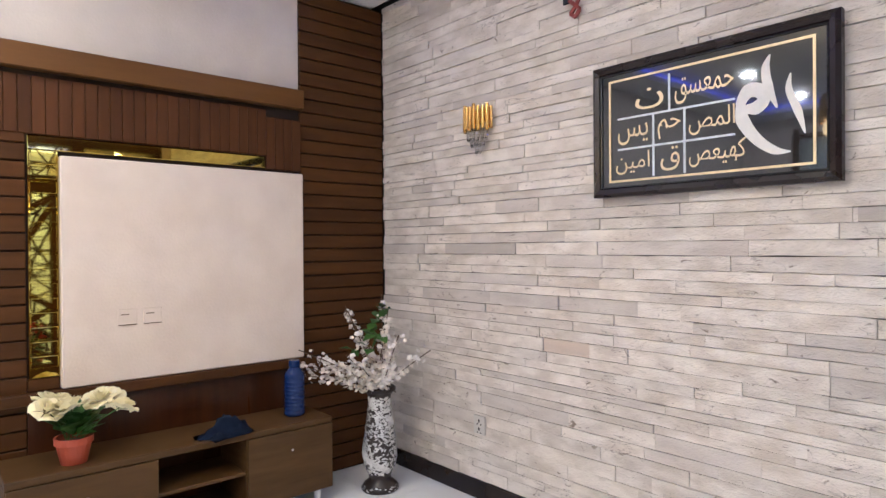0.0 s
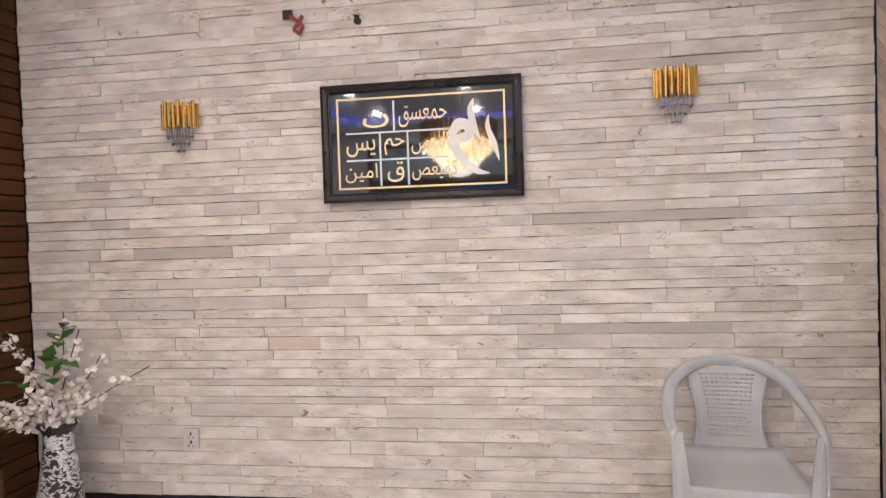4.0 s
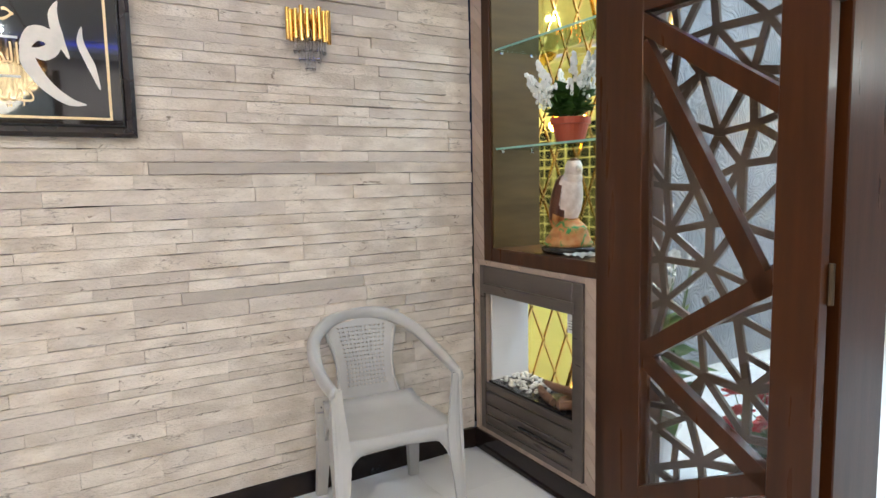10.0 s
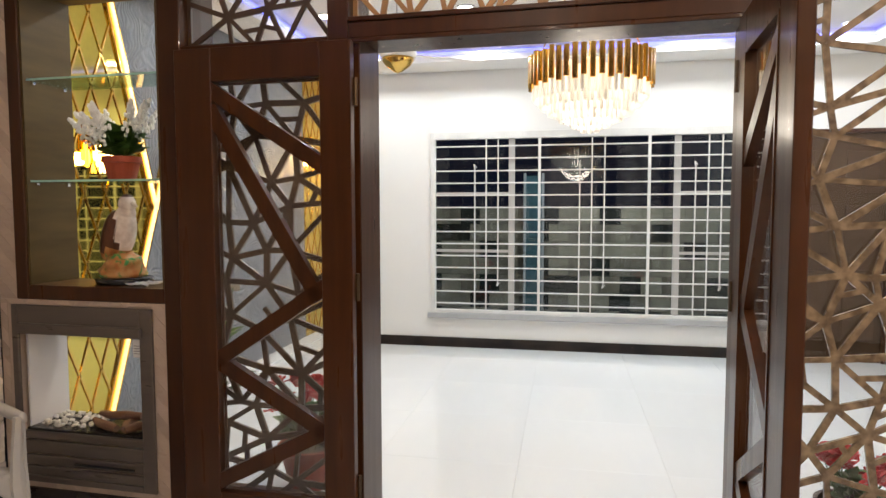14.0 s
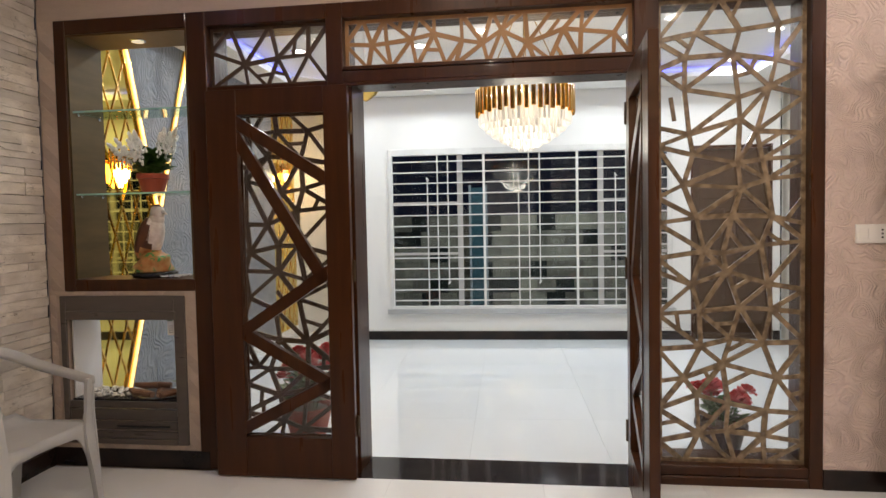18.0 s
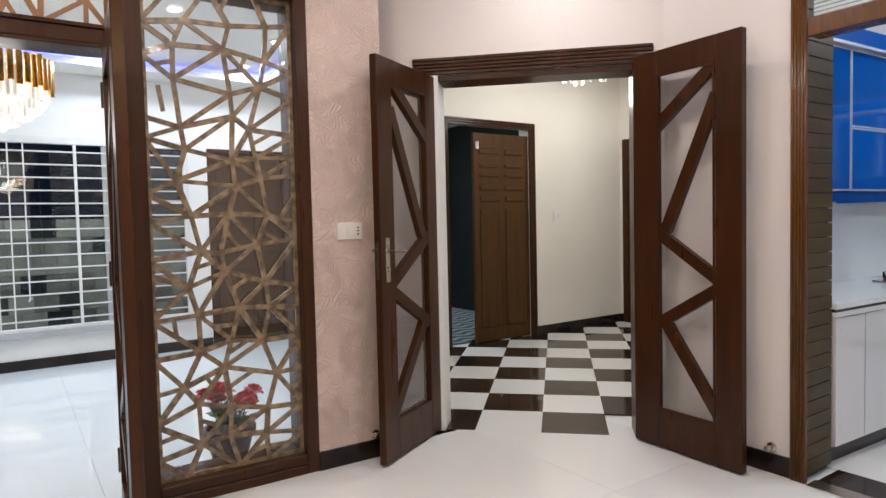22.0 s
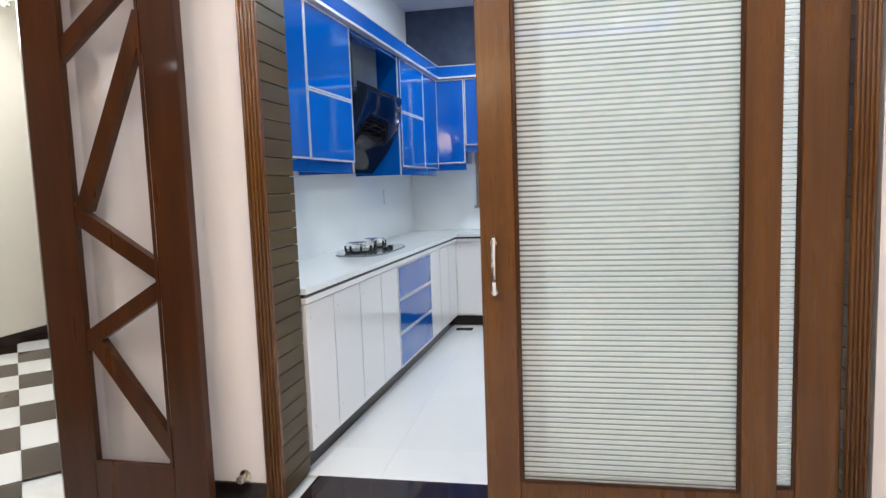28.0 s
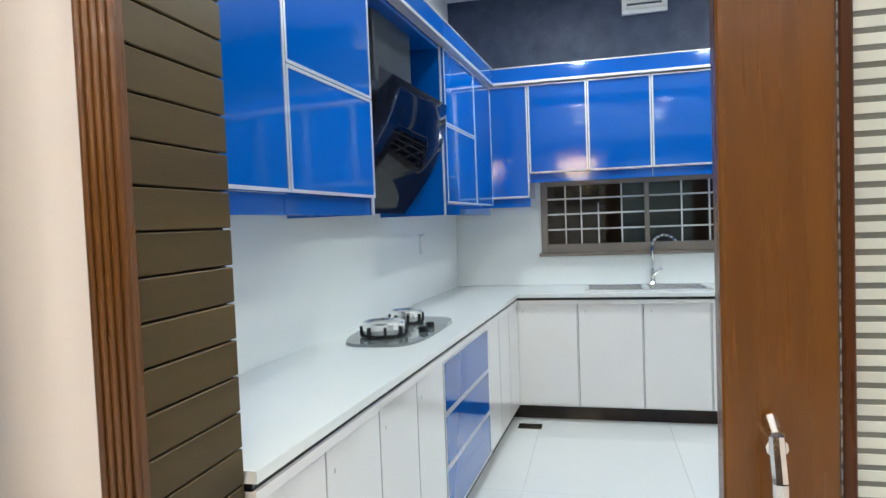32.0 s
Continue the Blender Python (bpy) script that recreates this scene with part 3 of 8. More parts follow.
# east partition wall: strips round the timber screen
set_in(EAST, solid("wall_east", boxes(((0.0, -0.105, 1.008), (T, 0.0, 2.535)), ((0.001, -4.6, 2.535), (T, 0.0, 3.2)), ((0.0, -0.10, -0.013), (T, 0.0, 1.008)),
                         ((0.0, -0.78, -0.013), (T, -0.10, 0.30)), ((0.0, -0.78, 0.87), (T, -0.10, 1.008)), ((0.0, -0.955, -0.013), (T, -0.78, 1.008))),
      CHEVRON, "wall faced with beige chevron marble tiles", "wall", kind="structure"))
set_in(EAST, solid("wall_pier", boxes(((0.0, -4.6, -0.013), (T, -4.178, 2.535)), ((T, -4.6, -0.013), (0.62, -4.45, 3.2))), SWIRL, "pink swirl-textured plaster pier", "wall", kind="structure"))


def diag(s, d, z):
    """A place on the corner wall that runs at 45 degrees: s along it from its hall end, d into the lobby."""
    r = math.sqrt(0.5)
    return (0.43 - s * r + d * r, -4.61 - s * r - d * r, z)


DIAG = Matrix(((-math.sqrt(0.5), math.sqrt(0.5), 0, 0.43), (-math.sqrt(0.5), -math.sqrt(0.5), 0, -4.61), (0, 0, 1, 0), (0, 0, 0, 1)))
bm = boxes(((0.0, 0, -0.013), (0.60, 0.2, 3.2)), ((1.835, 0, -0.013), (1.965, 0.2, 3.2)), ((0.60, 0, 2.2), (1.835, 0.2, 3.2)))
bmesh.ops.transform(bm, matrix=DIAG, verts=bm.verts)
solid("wall_corner", bm, PINK, "pale painted wall set across the corner with a double door", "wall", kind="structure")
# hall
WINX = 3.8
solid("wall_hall_north", boxes(((T + 0.001, 0.0, -0.013), (5.6, 0.2, 3.0))), WHITE, "white hall wall behind decorative panels", "wall", kind="structure")
solid("wall_hall_east", boxes(((WINX, -5.6, -0.013), (WINX + 0.2, -5.52, 3.0)), ((WINX, -4.66, -0.013), (WINX + 0.2, -4.46, 3.0)), ((WINX, -5.52, 2.14), (WINX + 0.2, -4.66, 3.0)),
                              ((WINX, -4.46, 2.190), (WINX + 0.2, -1.295, 3.0)), ((WINX, -4.46, -0.013), (WINX + 0.2, -1.295, 0.362)), ((WINX, -1.295, -0.013), (WINX + 0.2, -0.62, 3.0))),
      WHITE, "white hall wall with a wide barred window", "wall", kind="structure")
solid("wall_hall_alcove", boxes(((4.32, -0.82, -0.013), (4.52, 0.0, 3.0)), ((WINX + 0.2, -0.82, -0.013), (4.32, -0.62, 3.0))), WHITE, "white hall alcove wall", "wall", kind="structure")
bm = prism(bmesh.new(), ((0.521, -4.60), (0.52, -4.75), (1.96, -5.90), (4.0, -5.90), (4.0, -5.70), (2.03, -5.70), (0.65, -4.60)), -0.013, 3.1)
solid("wall_hall_south", bm, CREAM, "cream wall between hall and lobby, set on the slant", "wall", kind="structure")
# lobby
solid("wall_lobby_east", boxes(((1.96, -6.52, -0.013), (2.15, -5.905, 3.1)), ((1.96, -9.35, -0.013), (2.15, -7.66, 3.1)), ((1.96, -7.66, 2.31), (2.15, -6.52, 3.1))),
      CREAM, "cream lobby wall with a half-open timber door", "wall", kind="structure")
solid("wall_lobby_south", boxes(((-1.1, -9.35, -0.013), (1.96, -9.15, 3.1))), CREAM, "cream lobby end wall", "wall", kind="structure")
set_in(RUN_WALL, solid("wall_kitchen_east", boxes(((-1.32, -10.0, -0.013), (-1.17, -6.305, 3.1))), WHITE, "white kitchen wall above glossy splashback", "wall", kind="structure"))
solid("wall_kitchen_back", boxes(((-4.65, -10.0, -0.013), (-3.55, -9.8, 3.1)), ((-2.05, -10.0, -0.013), (-1.32, -9.8, 3.1)), ((-3.55, -10.0, -0.013), (-2.05, -9.8, 1.08)), ((-3.55, -10.0, 1.6), (-2.05, -9.8, 3.1))),
      NAVY, "navy textured kitchen end wall above the cupboards", "wall", kind="structure")
solid("wall_kitchen_west", boxes(((-4.65, -9.8, -0.013), (-4.45, -6.287, 3.1))), WHITE, "white kitchen wall", "wall", kind="structure")
# outside beyond the openings
solid("ground", boxes(((-60, -60, -0.6), (60, 60, -0.25))), OUT_WALL, "dark paved ground outside at night", "ground", kind="structure")

# skirtings
SK = 0.10


def skirting(a, b, face, label="dark brown marble skirting"):
    """A skirting along a wall from a to b, standing 12 mm proud in the direction of face."""
    bm = bmesh.new()
    a, b, f = Vector((*a, 0)), Vector((*b, 0)), Vector((*face, 0)) * 0.012
    vs = [bm.verts.new(p + q + Vector((0, 0, z))) for p in (a, b) for q in (Vector(), f) for z in (-0.004, SK)]
    for k in ((0, 1, 3, 2), (4, 6, 7, 5), (0, 4, 5, 1), (2, 3, 7, 6), (0, 2, 6, 4), (1, 5, 7, 3)):
        bm.faces.new([vs[i] for i in k])
    return solid("baseboard", bm, MARBLE, label, "skirting", kind="structure")


skirting((-4.2, 0.0025), (-0.013, 0.0025), (0, -1))
set_in(EAST, skirting((0, 0.0), (0, -0.955), (-1, 0)))
set_in(EAST, skirting((0, -4.178), (0, -4.6), (-1, 0)))
skirting((-0.945, -6.0), (-1.688, -6.0), (0, 1))
skirting((-3.872, -6.0), (-4.437, -6.0), (0, 1))
skirting((-4.45, -5.987), (-4.45, -2.2), (1, 0))
skirting((WINX, -4.655), (WINX, -0.62), (-1, 0))
skirting((WINX, -5.6), (WINX, -5.525), (-1, 0))
skirting((1.96, -9.14), (1.96, -7.715), (-1, 0))
skirting((1.96, -6.465), (1.96, -5.90), (-1, 0))
skirting((-1.0, -9.15), (1.95, -9.15), (0, 1))
skirting((0.52, -4.75), (1.94, -5.885), (-0.624, -0.781))

# ---- floors ----
LOUNGE_FLOOR = thing("floor_lounge", "polished white porcelain tile floor", "floor", kind="structure")
HALL_FLOOR = thing("floor_hall", "glossy white marble-look tile floor", "floor", kind="structure")
LOBBY_FLOOR = thing("floor_lobby", "black and white chequered tile floor", "floor", kind="structure")
KITCHEN_FLOOR = thing("floor_kitchen", "glossy white kitchen floor tiles", "floor", kind="structure")


tiles("tile", LOUNGE_FLOOR, -4.45, -0.06, -6.0, 0.0, 0.8, TILE_WHITE)
tiles("tile", HALL_FLOOR, 0.12, 5.4, -5.6, 0.0, 0.8, TILE_HALL, inside=lambda x, y: y > -5.0 - (x - 0.52) * 0.8 or x > 2.2)
tiles("tile", KITCHEN_FLOOR, -4.45, -1.32, -9.8, -6.287, 0.8, TILE_WHITE)

set_in(EAST, solid("doorway_sill", boxes(((-0.058, -3.28, -0.012), (0.250, -1.78, 0.001)), bevel=0.001), MARBLE, "dark marble sill across the hall doorway", "threshold", kind="structure"))
solid("doorway_sill_kitchen", boxes(((-3.79, -6.285, -0.012), (-1.768, -6.002, 0.003)), bevel=0.001), MARBLE, "dark marble sill across the kitchen opening", "threshold", kind="structure")

# chequered lobby floor, laid square to the corner wall
CHECK, DEEP = 0.408, 0.423
light_tile = mesh_of("tile", box(bmesh.new(), (0.001, 0.001, -0.012), (CHECK - 0.001, DEEP - 0.001, 0.0), 0.0008), TILE_WHITE)
dark_tile = mesh_of("tile", box(bmesh.new(), (0.001, 0.001, -0.012), (CHECK - 0.001, DEEP - 0.001, 0.0), 0.0008), TILE_DARK)
for i in range(-8, 12):
    for j in range(0, 13):
        s, d = 1.234 - CHECK + i * CHECK, 0.026 + j * DEEP
        cx, cy, _ = diag(s + CHECK / 2, d + DEEP / 2, 0)
        if not (-1.3 < cx < 2.1 and -9.5 < cy and (j > 0 or -1 <= i <= 1)) or (cx > 0.4 and cy > -4.68 - (cx - 0.52) * 0.8):
            continue
        piece("tile", dark_tile if (i + j) % 2 else light_tile, LOBBY_FLOOR, DIAG @ Matrix.Translation((s, d, 0.0005)))
# a triangle of plain tiles under the corner door
bm = bmesh.new()
vs = [bm.verts.new(p) for p in ((-0.06, -4.6, -0.0005), (0.60, -4.6, -0.0005), (-0.96, -6.0, -0.0005), (-0.06, -6.0, -0.0005), (0.60, -5.3, -0.0005))]
bm.faces.new((vs[0], vs[1], vs[4], vs[3])), bm.faces.new((vs[0], vs[3], vs[2]))
bmesh.ops.solidify(bm, geom=bm.faces[:], thickness=0.01)
part("corner_tile", bm, TILE_WHITE, LOUNGE_FLOOR)


# ---- the timber screen between lounge and hall ----
from mathutils import geometry


def lattice(u0, u1, v0, v1, step, seed, drop):
    """Ends of the struts of an irregular fretwork: hubs scattered over a grid, each tied to its neighbours."""
    rnd = random.Random(seed)
    nu, nv = max(2, round((u1 - u0) / step)), max(2, round((v1 - v0) / step))
    du, dv = (u1 - u0) / nu, (v1 - v0) / nv
    pts = []
    for i in range(nu + 1):
        for j in range(nv + 1):
            ju = 0 if i in (0, nu) else rnd.uniform(-0.30, 0.30) * du
            jv = 0 if j in (0, nv) else rnd.uniform(-0.30, 0.30) * dv
            if i in (0, nu) and 0 < j < nv:
                jv = rnd.uniform(-0.38, 0.38) * dv
            if j in (0, nv) and 0 < i < nu:
                ju = rnd.uniform(-0.38, 0.38) * du
            pts.append(Vector((u0 + i * du + ju, v0 + j * dv + jv)))
    verts, edges, faces, *_ = geometry.delaunay_2d_cdt(pts, [], [], 0, 1e-5)
    out = []
    for a, b in edges:
        p, q = verts[a], verts[b]
        rim = (abs(p.x - q.x) < 1e-4 and min(abs(p.x - u0), abs(p.x - u1)) < 1e-4) or (abs(p.y - q.y) < 1e-4 and min(abs(p.y - v0), abs(p.y - v1)) < 1e-4)
        if not rim and rnd.random() >= drop:
            out.append((p, q, rnd.uniform(0.85, 1.15), rnd.uniform(0.86, 1.0)))
    # a short strut that halves some of the larger cells
    for f in faces:
        p, q, r = (verts[k] for k in rnd.sample(list(f), 3))
        if rnd.random() < 0.16 and (q - p).length > 0.8 * step and (r - p).length > 0.8 * step:
            out.append((p.lerp(q, rnd.uniform(0.45, 0.6)), p.lerp(r, rnd.uniform(0.45, 0.6)), 0.85, 0.84))
    return out


SCREEN = set_in(EAST, thing("timber_screen", "dark walnut room divider with fretwork glass panels and a display niche", "screen", kind="structure"))


def post(name, y0, y1, z0, z1, x0=-0.008, x1=T, mat=WOOD):
    return part(name, boxes(((x0, y0, z0), (x1, y1, z1)), bevel=0.004), mat, SCREEN)


post("post", -0.175, -0.105, 1.008, 2.535)
post("post", -1.012, -0.900, 0.0, 2.535)
post("post", -1.78, -1.69, 0.0, 2.535)
post("post", -3.40, -3.28, 0.0, 2.535)
post("post", -4.178, -4.113, 0.0, 2.535)
for a, b in ((-0.900, -0.175), (-1.69, -1.012), (-3.28, -1.78), (-4.113, -3.40)):
    post("rail", a, b, 2.455, 2.535)
post("rail", -0.900, -0.175, 1.008, 1.075, x1=0.02)
post("rail", -1.69, -1.012, 2.06, 2.126)
post("rail", -1.69, -1.012, 0.0, 0.10)
post("rail", -3.28, -1.78, 2.112, 2.178, mat=WOOD)
post("rail", -4.113, -3.40, 0.0, 0.048)
post("rail", -4.113, -3.40, 0.051, 0.100, x0=-0.002)
post("jamb_lining", -1.825, -1.7805, 0.0, 2.134, x0=0.0, x1=0.245)
# inner mouldings
bm = boxes(((-0.018, -3.28, 2.178), (0.0, -1.78, 2.196)), ((-0.018, -3.28, 2.094), (0.0, -1.78, 2.112)), bevel=0.003)
part("moulding", bm, WOOD, SCREEN)


def fret_panel(y0, y1, z0, z1, step, wide, mat, seed, x=0.06, drop=0.05):
    e = wide * 0.9
    frame_ = part("fretwork", boxes(((x - 0.007, y0, z0), (x + 0.007, y1, z0 + e)), ((x - 0.007, y0, z1 - e), (x + 0.007, y1, z1)), ((x - 0.0068, y0, z0 + e), (x + 0.0068, y0 + e, z1 - e)),
                                    ((x - 0.0068, y1 - e, z0 + e), (x + 0.0068, y1, z1 - e))), mat, SCREEN, "laser-cut fretwork of irregular struts")
    for p, q, w, d in lattice(y0, y1, z0, z1, step, seed, drop):
        bm = bmesh.new()
        bar(bm, (x, p.x, p.y), (x, q.x, q.y), wide * w, 0.014 * d, (1, 0, 0))
        part("strut", bm, mat, frame_)
    part("pane", boxes(((x + 0.012, y0, z0), (x + 0.017, y1, z1))), GLASS, SCREEN, "clear glass pane").visible_shadow = False


FRET_DARK = material("dark_fretwork", (0.088, 0.053, 0.031), (0.056, 0.033, 0.020), rough=0.35, fine=60)
FRET_TAUPE = material("taupe_fretwork", (0.29, 0.205, 0.125), (0.115, 0.078, 0.046), rough=0.25, scale=22, fine=70, mottle=0.9, coat=0.2)
fret_panel(-1.69, -1.012, 0.10, 2.06, 0.168, 0.0245, FRET_DARK, 4)
fret_panel(-1.69, -1.012, 2.126, 2.455, 0.165, 0.020, FRET_DARK, 9)
fret_panel(-3.28, -1.78, 2.196, 2.455, 0.130, 0.021, TEAK_LATTICE_LIT, 12, drop=0.10)
fret_panel(-4.113, -3.40, 0.100, 2.455, 0.160, 0.0230, FRET_TAUPE, 7)

# display niche lining, shelves and spot
part("niche_side", boxes(((0.0, -0.186, 1.0751), (0.285, -0.175, 2.4549))), WOOD_OLIVE, SCREEN, "dull golden brown side panel")
part("niche_side", boxes(((0.0, -0.900, 1.0751), (0.285, -0.889, 2.4549))), WOOD_OLIVE, SCREEN)
part("niche_base", boxes(((0.02, -0.900, 1.03), (0.285, -0.175, 1.0745))), CAB_WOOD, SCREEN)
part("niche_top", boxes(((0.0, -0.889, 2.443), (0.285, -0.186, 2.4549))), CAB_WOOD, SCREEN)
bm = bmesh.new()
lathe(bm, [(0.035, 2.434), (0.045, 2.438), (0.045, 2.4425)], 20, (0.13, -0.53, 0))
part("spot_ring", bm, CHROME, SCREEN)
bm = bmesh.new()
lathe(bm, [(0.030, 2.4325), (0.034, 2.4335)], 18, (0.13, -0.53, 0))
part("spot_lens", bm, glow("niche_spot", (1.0, 0.85, 0.6), 1.2), SCREEN)
set_in(EAST, lamp("niche_spot_lamp", "AREA", (0.13, -0.53, 2.43), 1.4, (1.0, 0.86, 0.62), 0.06, (0.13, -0.53, 0)))
for z in (1.555, 2.022):
    sh = set_in(EAST, thing("glass_shelf", "clear glass shelf with a green edge on small clips", "shelf", (0.14, -0.5375, z), group="niche shelves"))
    part("plate", boxes(((-0.125, -0.345, 0.0), (0.13, 0.345, 0.010)), bevel=0.001), SHELF_GLASS, sh).visible_shadow = False
    part("front_edge", boxes(((-0.1275, -0.345, 0.0005), (-0.1252, 0.345, 0.0095))), EDGE_GLASS, sh, "pale green polished edge")
    for x in (-0.09, 0.09):
        for y in (-0.3435, 0.3435):
            part("clip", boxes(((x - 0.008, y - 0.008, -0.012), (x + 0.008, y + 0.008, -0.0005)), bevel=0.002), CHROME, sh)


# ---- glazed door leaves with zigzag bars ----
def door_leaf(name, label, place, rz, wide, high, group, handle=False, front=1, bars=None, stiles=(0.13, 0.17)):
    """A leaf that runs from its hinge along local x; bars zigzag across its glass."""
    ob = thing(name, label, "door", place, rz, group)
    h0, h1 = stiles
    a, b = 0.215, high - 0.135
    th = 0.021
    part("stile", boxes(((0.0, -th, 0.0), (h0, th, high)), bevel=0.003), WOOD, ob)
    part("stile", boxes(((wide - h1, -th, 0.0), (wide, th, high)), bevel=0.003), WOOD, ob)
    part("rail", boxes(((h0, -th, 0.0), (wide - h1, th, a)), bevel=0.003), WOOD, ob)
    part("rail", boxes(((h0, -th, b), (wide - h1, th, high)), bevel=0.003), WOOD, ob)
    part("pane", boxes(((h0, -0.003, a), (wide - h1, 0.003, b))), GLASS, ob, "clear glass pane").visible_shadow = False
    g = wide - h0 - h1
    k = (b - a) / 1.75
    zig = [(s0, (z0 - 0.01 - a) / k, s1, (z1 - 0.01 - a) / k) for s0, z0, s1, z1 in bars] if bars else ((1.0, 1.71, 0.0, 1.40), (1.0, 1.62, 0.06, 0.87), (0.0, 0.90, 1.0, 0.58), (1.0, 0.57, 0.0, 0.30), (0.0, 0.30, 1.0, 0.05))
    for s0, z0, s1, z1 in zig:
        bm = bmesh.new()
        e = 0.035 / math.hypot(g, (z1 - z0) * k) if min(s0, s1) < 0.01 and max(s0, s1) > 0.99 else 0.03
        ds, dz = (s1 - s0) * e, (z1 - z0) * e
        bar(bm, (h0 + (s0 - ds) * g, 0, a + (z0 - dz) * k), (h0 + (s1 + ds) * g, 0, a + (z1 + dz) * k), 0.062, 2 * th - 0.006, (0, 1, 0))
        part("glazing_bar", bm, WOOD, ob)
    bm = boxes(((h0, -th - 0.004, a), (h0 + 0.012, -th + 0.002, b)), ((wide - h1 - 0.012, -th - 0.004, a), (wide - h1, -th + 0.002, b)), ((h0, -th - 0.004, a), (wide - h1, -th + 0.002, a + 0.012)), ((h0, -th - 0.004, b - 0.012), (wide - h1, -th + 0.002, b)))
    part("bead", bm, WOOD, ob)
    for z in (0.22, 1.05, high - 0.25):
        bm = bmesh.new()
        tube(bm, (-0.006, front * -th, z), (-0.006, front * -th, z + 0.11), 0.009, 8)
        part("hinge", bm, HINGE, ob, "dark metal butt hinge")
    if handle:
        for sgn in (-1, 1):
            bm = boxes(((wide - 0.085, sgn * th, 0.98), (wide - 0.045, sgn * (th + 0.005), 1.22)), bevel=0.002)
            tube(bm, (wide - 0.065, sgn * th, 1.15), (wide - 0.065, sgn * (th + 0.05), 1.15), 0.009)
            tube(bm, (wide - 0.065, sgn * (th + 0.045), 1.15), (wide - 0.185, sgn * (th + 0.045), 1.145), 0.009)
            tube(bm, (wide - 0.065, sgn * th, 1.05), (wide - 0.065, sgn * (th + 0.012), 1.05), 0.013)
            part("lever_handle", bm, STEEL, ob, "nickel lever handle on a long plate")
        part("latch", boxes(((wide, -0.010, 1.00), (wide + 0.002, 0.010, 1.20))), STEEL, ob)
    return ob


CORNER_BARS = ((1, 2.09, 0, 1.818), (0.98, 1.91, 0.15, 1.25), (0, 1.216, 1, 0.985), (1, 0.925, 0, 0.712), (0.16, 0.70, 1, 0.285))
set_in(EAST, door_leaf("door_leaf", "walnut glazed door leaf folded flat against the fixed screen", (-0.085, -1.825, 0.01), 90, 0.775, 2.075, "hall doors"))
set_in(EAST, door_leaf("door_leaf", "walnut glazed door leaf standing open into the lounge", (-0.035, -3.255, 0.01), 177.2, 0.755, 2.075, "hall doors"))
door_leaf("door_leaf", "dark walnut glazed door leaf with a nickel lever, open", (0.02, -5.065, 0.01), 118.3, 0.685, 2.18, "corner doors", handle=True, bars=CORNER_BARS, stiles=(0.155, 0.145))
door_leaf("door_leaf", "dark walnut glazed door leaf swung open beside the kitchen", (-0.867, -5.867, 0.01), 178.3, 0.655, 2.212, "corner doors", front=-1, bars=CORNER_BARS, stiles=(0.155, 0.145))

# frame of the corner door
FRAME = thing("door_frame", "dark walnut fluted door frame set across the corner", "door frame", kind="structure")
for s0, s1 in ((0.60, 0.645), (1.79, 1.835)):
    bm = boxes(((s0, -0.012, 0.0), (s1, 0.2, 2.199)), bevel=0.003)
    bmesh.ops.transform(bm, matrix=DIAG, verts=bm.verts)
    part("jamb", bm, WHITE if s0 < 1 else WOOD, FRAME)
bm = boxes(((0.645, 0.0, 2.16), (1.79, 0.2, 2.199)), bevel=0.003)
bmesh.ops.transform(bm, matrix=DIAG, verts=bm.verts)
part("head", bm, WOOD, FRAME)
for k in range(5):
    bm = boxes(((0.49, -0.016 - 0.003 * (k % 2), 2.20 + k * 0.021), (1.905, -0.001, 2.219 + k * 0.021)), bevel=0.004)
    bmesh.ops.transform(bm, matrix=DIAG, verts=bm.verts)
    part("reed", bm, WOOD, FRAME)

# ---- see-through fireplace under the niche ----
FIRE = set_in(EAST, thing("fireplace", "grey framed see-through glass fireplace with pebbles and ceramic logs", "fireplace", (-0.002, -0.457, 0.132)))
part("frame", boxes(((-0.016, -0.380, 0.0), (0.0, -0.315, 0.85)), ((-0.016, 0.345, 0.0), (0.0, 0.380, 0.85)), ((-0.016, -0.315, 0.735), (0.0, 0.345, 0.85)), ((-0.016, -0.315, 0.0), (0.0, 0.345, 0.03)), bevel=0.003), GREY_STEEL, FIRE)
part("hood_lip", boxes(((-0.030, -0.33, 0.715), (0.004, 0.34, 0.765)), bevel=0.006), GREY_STEEL, FIRE)
for z0, z1 in ((0.03, 0.075), (0.082, 0.13), (0.137, 0.20), (0.207, 0.245)):
    part("louvre", boxes(((-0.010, -0.315, z0), (0.01, 0.345, z1)), bevel=0.004), GREY_STEEL, FIRE)
bm = bmesh.new()
tube(bm, (-0.02, -0.27, 0.105), (-0.02, 0.05, 0.105), 0.006)
part("slide_knob", bm, BLACK, FIRE)
part("tray", boxes(((0.005, -0.335, 0.245), (0.25, 0.335, 0.255))), BLACK, FIRE)
part("pane", boxes(((0.006, -0.315, 0.256), (0.011, 0.335, 0.735))), GLASS, FIRE).visible_shadow = False
part("side_lining", boxes(((0.02, 0.325, 0.256), (0.25, 0.335, 0.735))), WHITE_GLOSS, FIRE, "pale glossy side lining")
rnd = random.Random(5)
pm = bmesh.new()
blob(pm, (0, 0, 0), (0.012, 0.009, 0.007), seg=6, rings=4)
pebble = mesh_of("pebble", pm, PEBBLE, True)
for k in range(110):
    piece("pebble", pebble, FIRE, pose(rnd.uniform(0.03, 0.22), rnd.uniform(0.02, 0.31), 0.261 + rnd.random() * 0.010, 0, 0, rnd.uniform(0, 180)) @ Matrix.Scale(rnd.uniform(0.7, 1.4), 4))
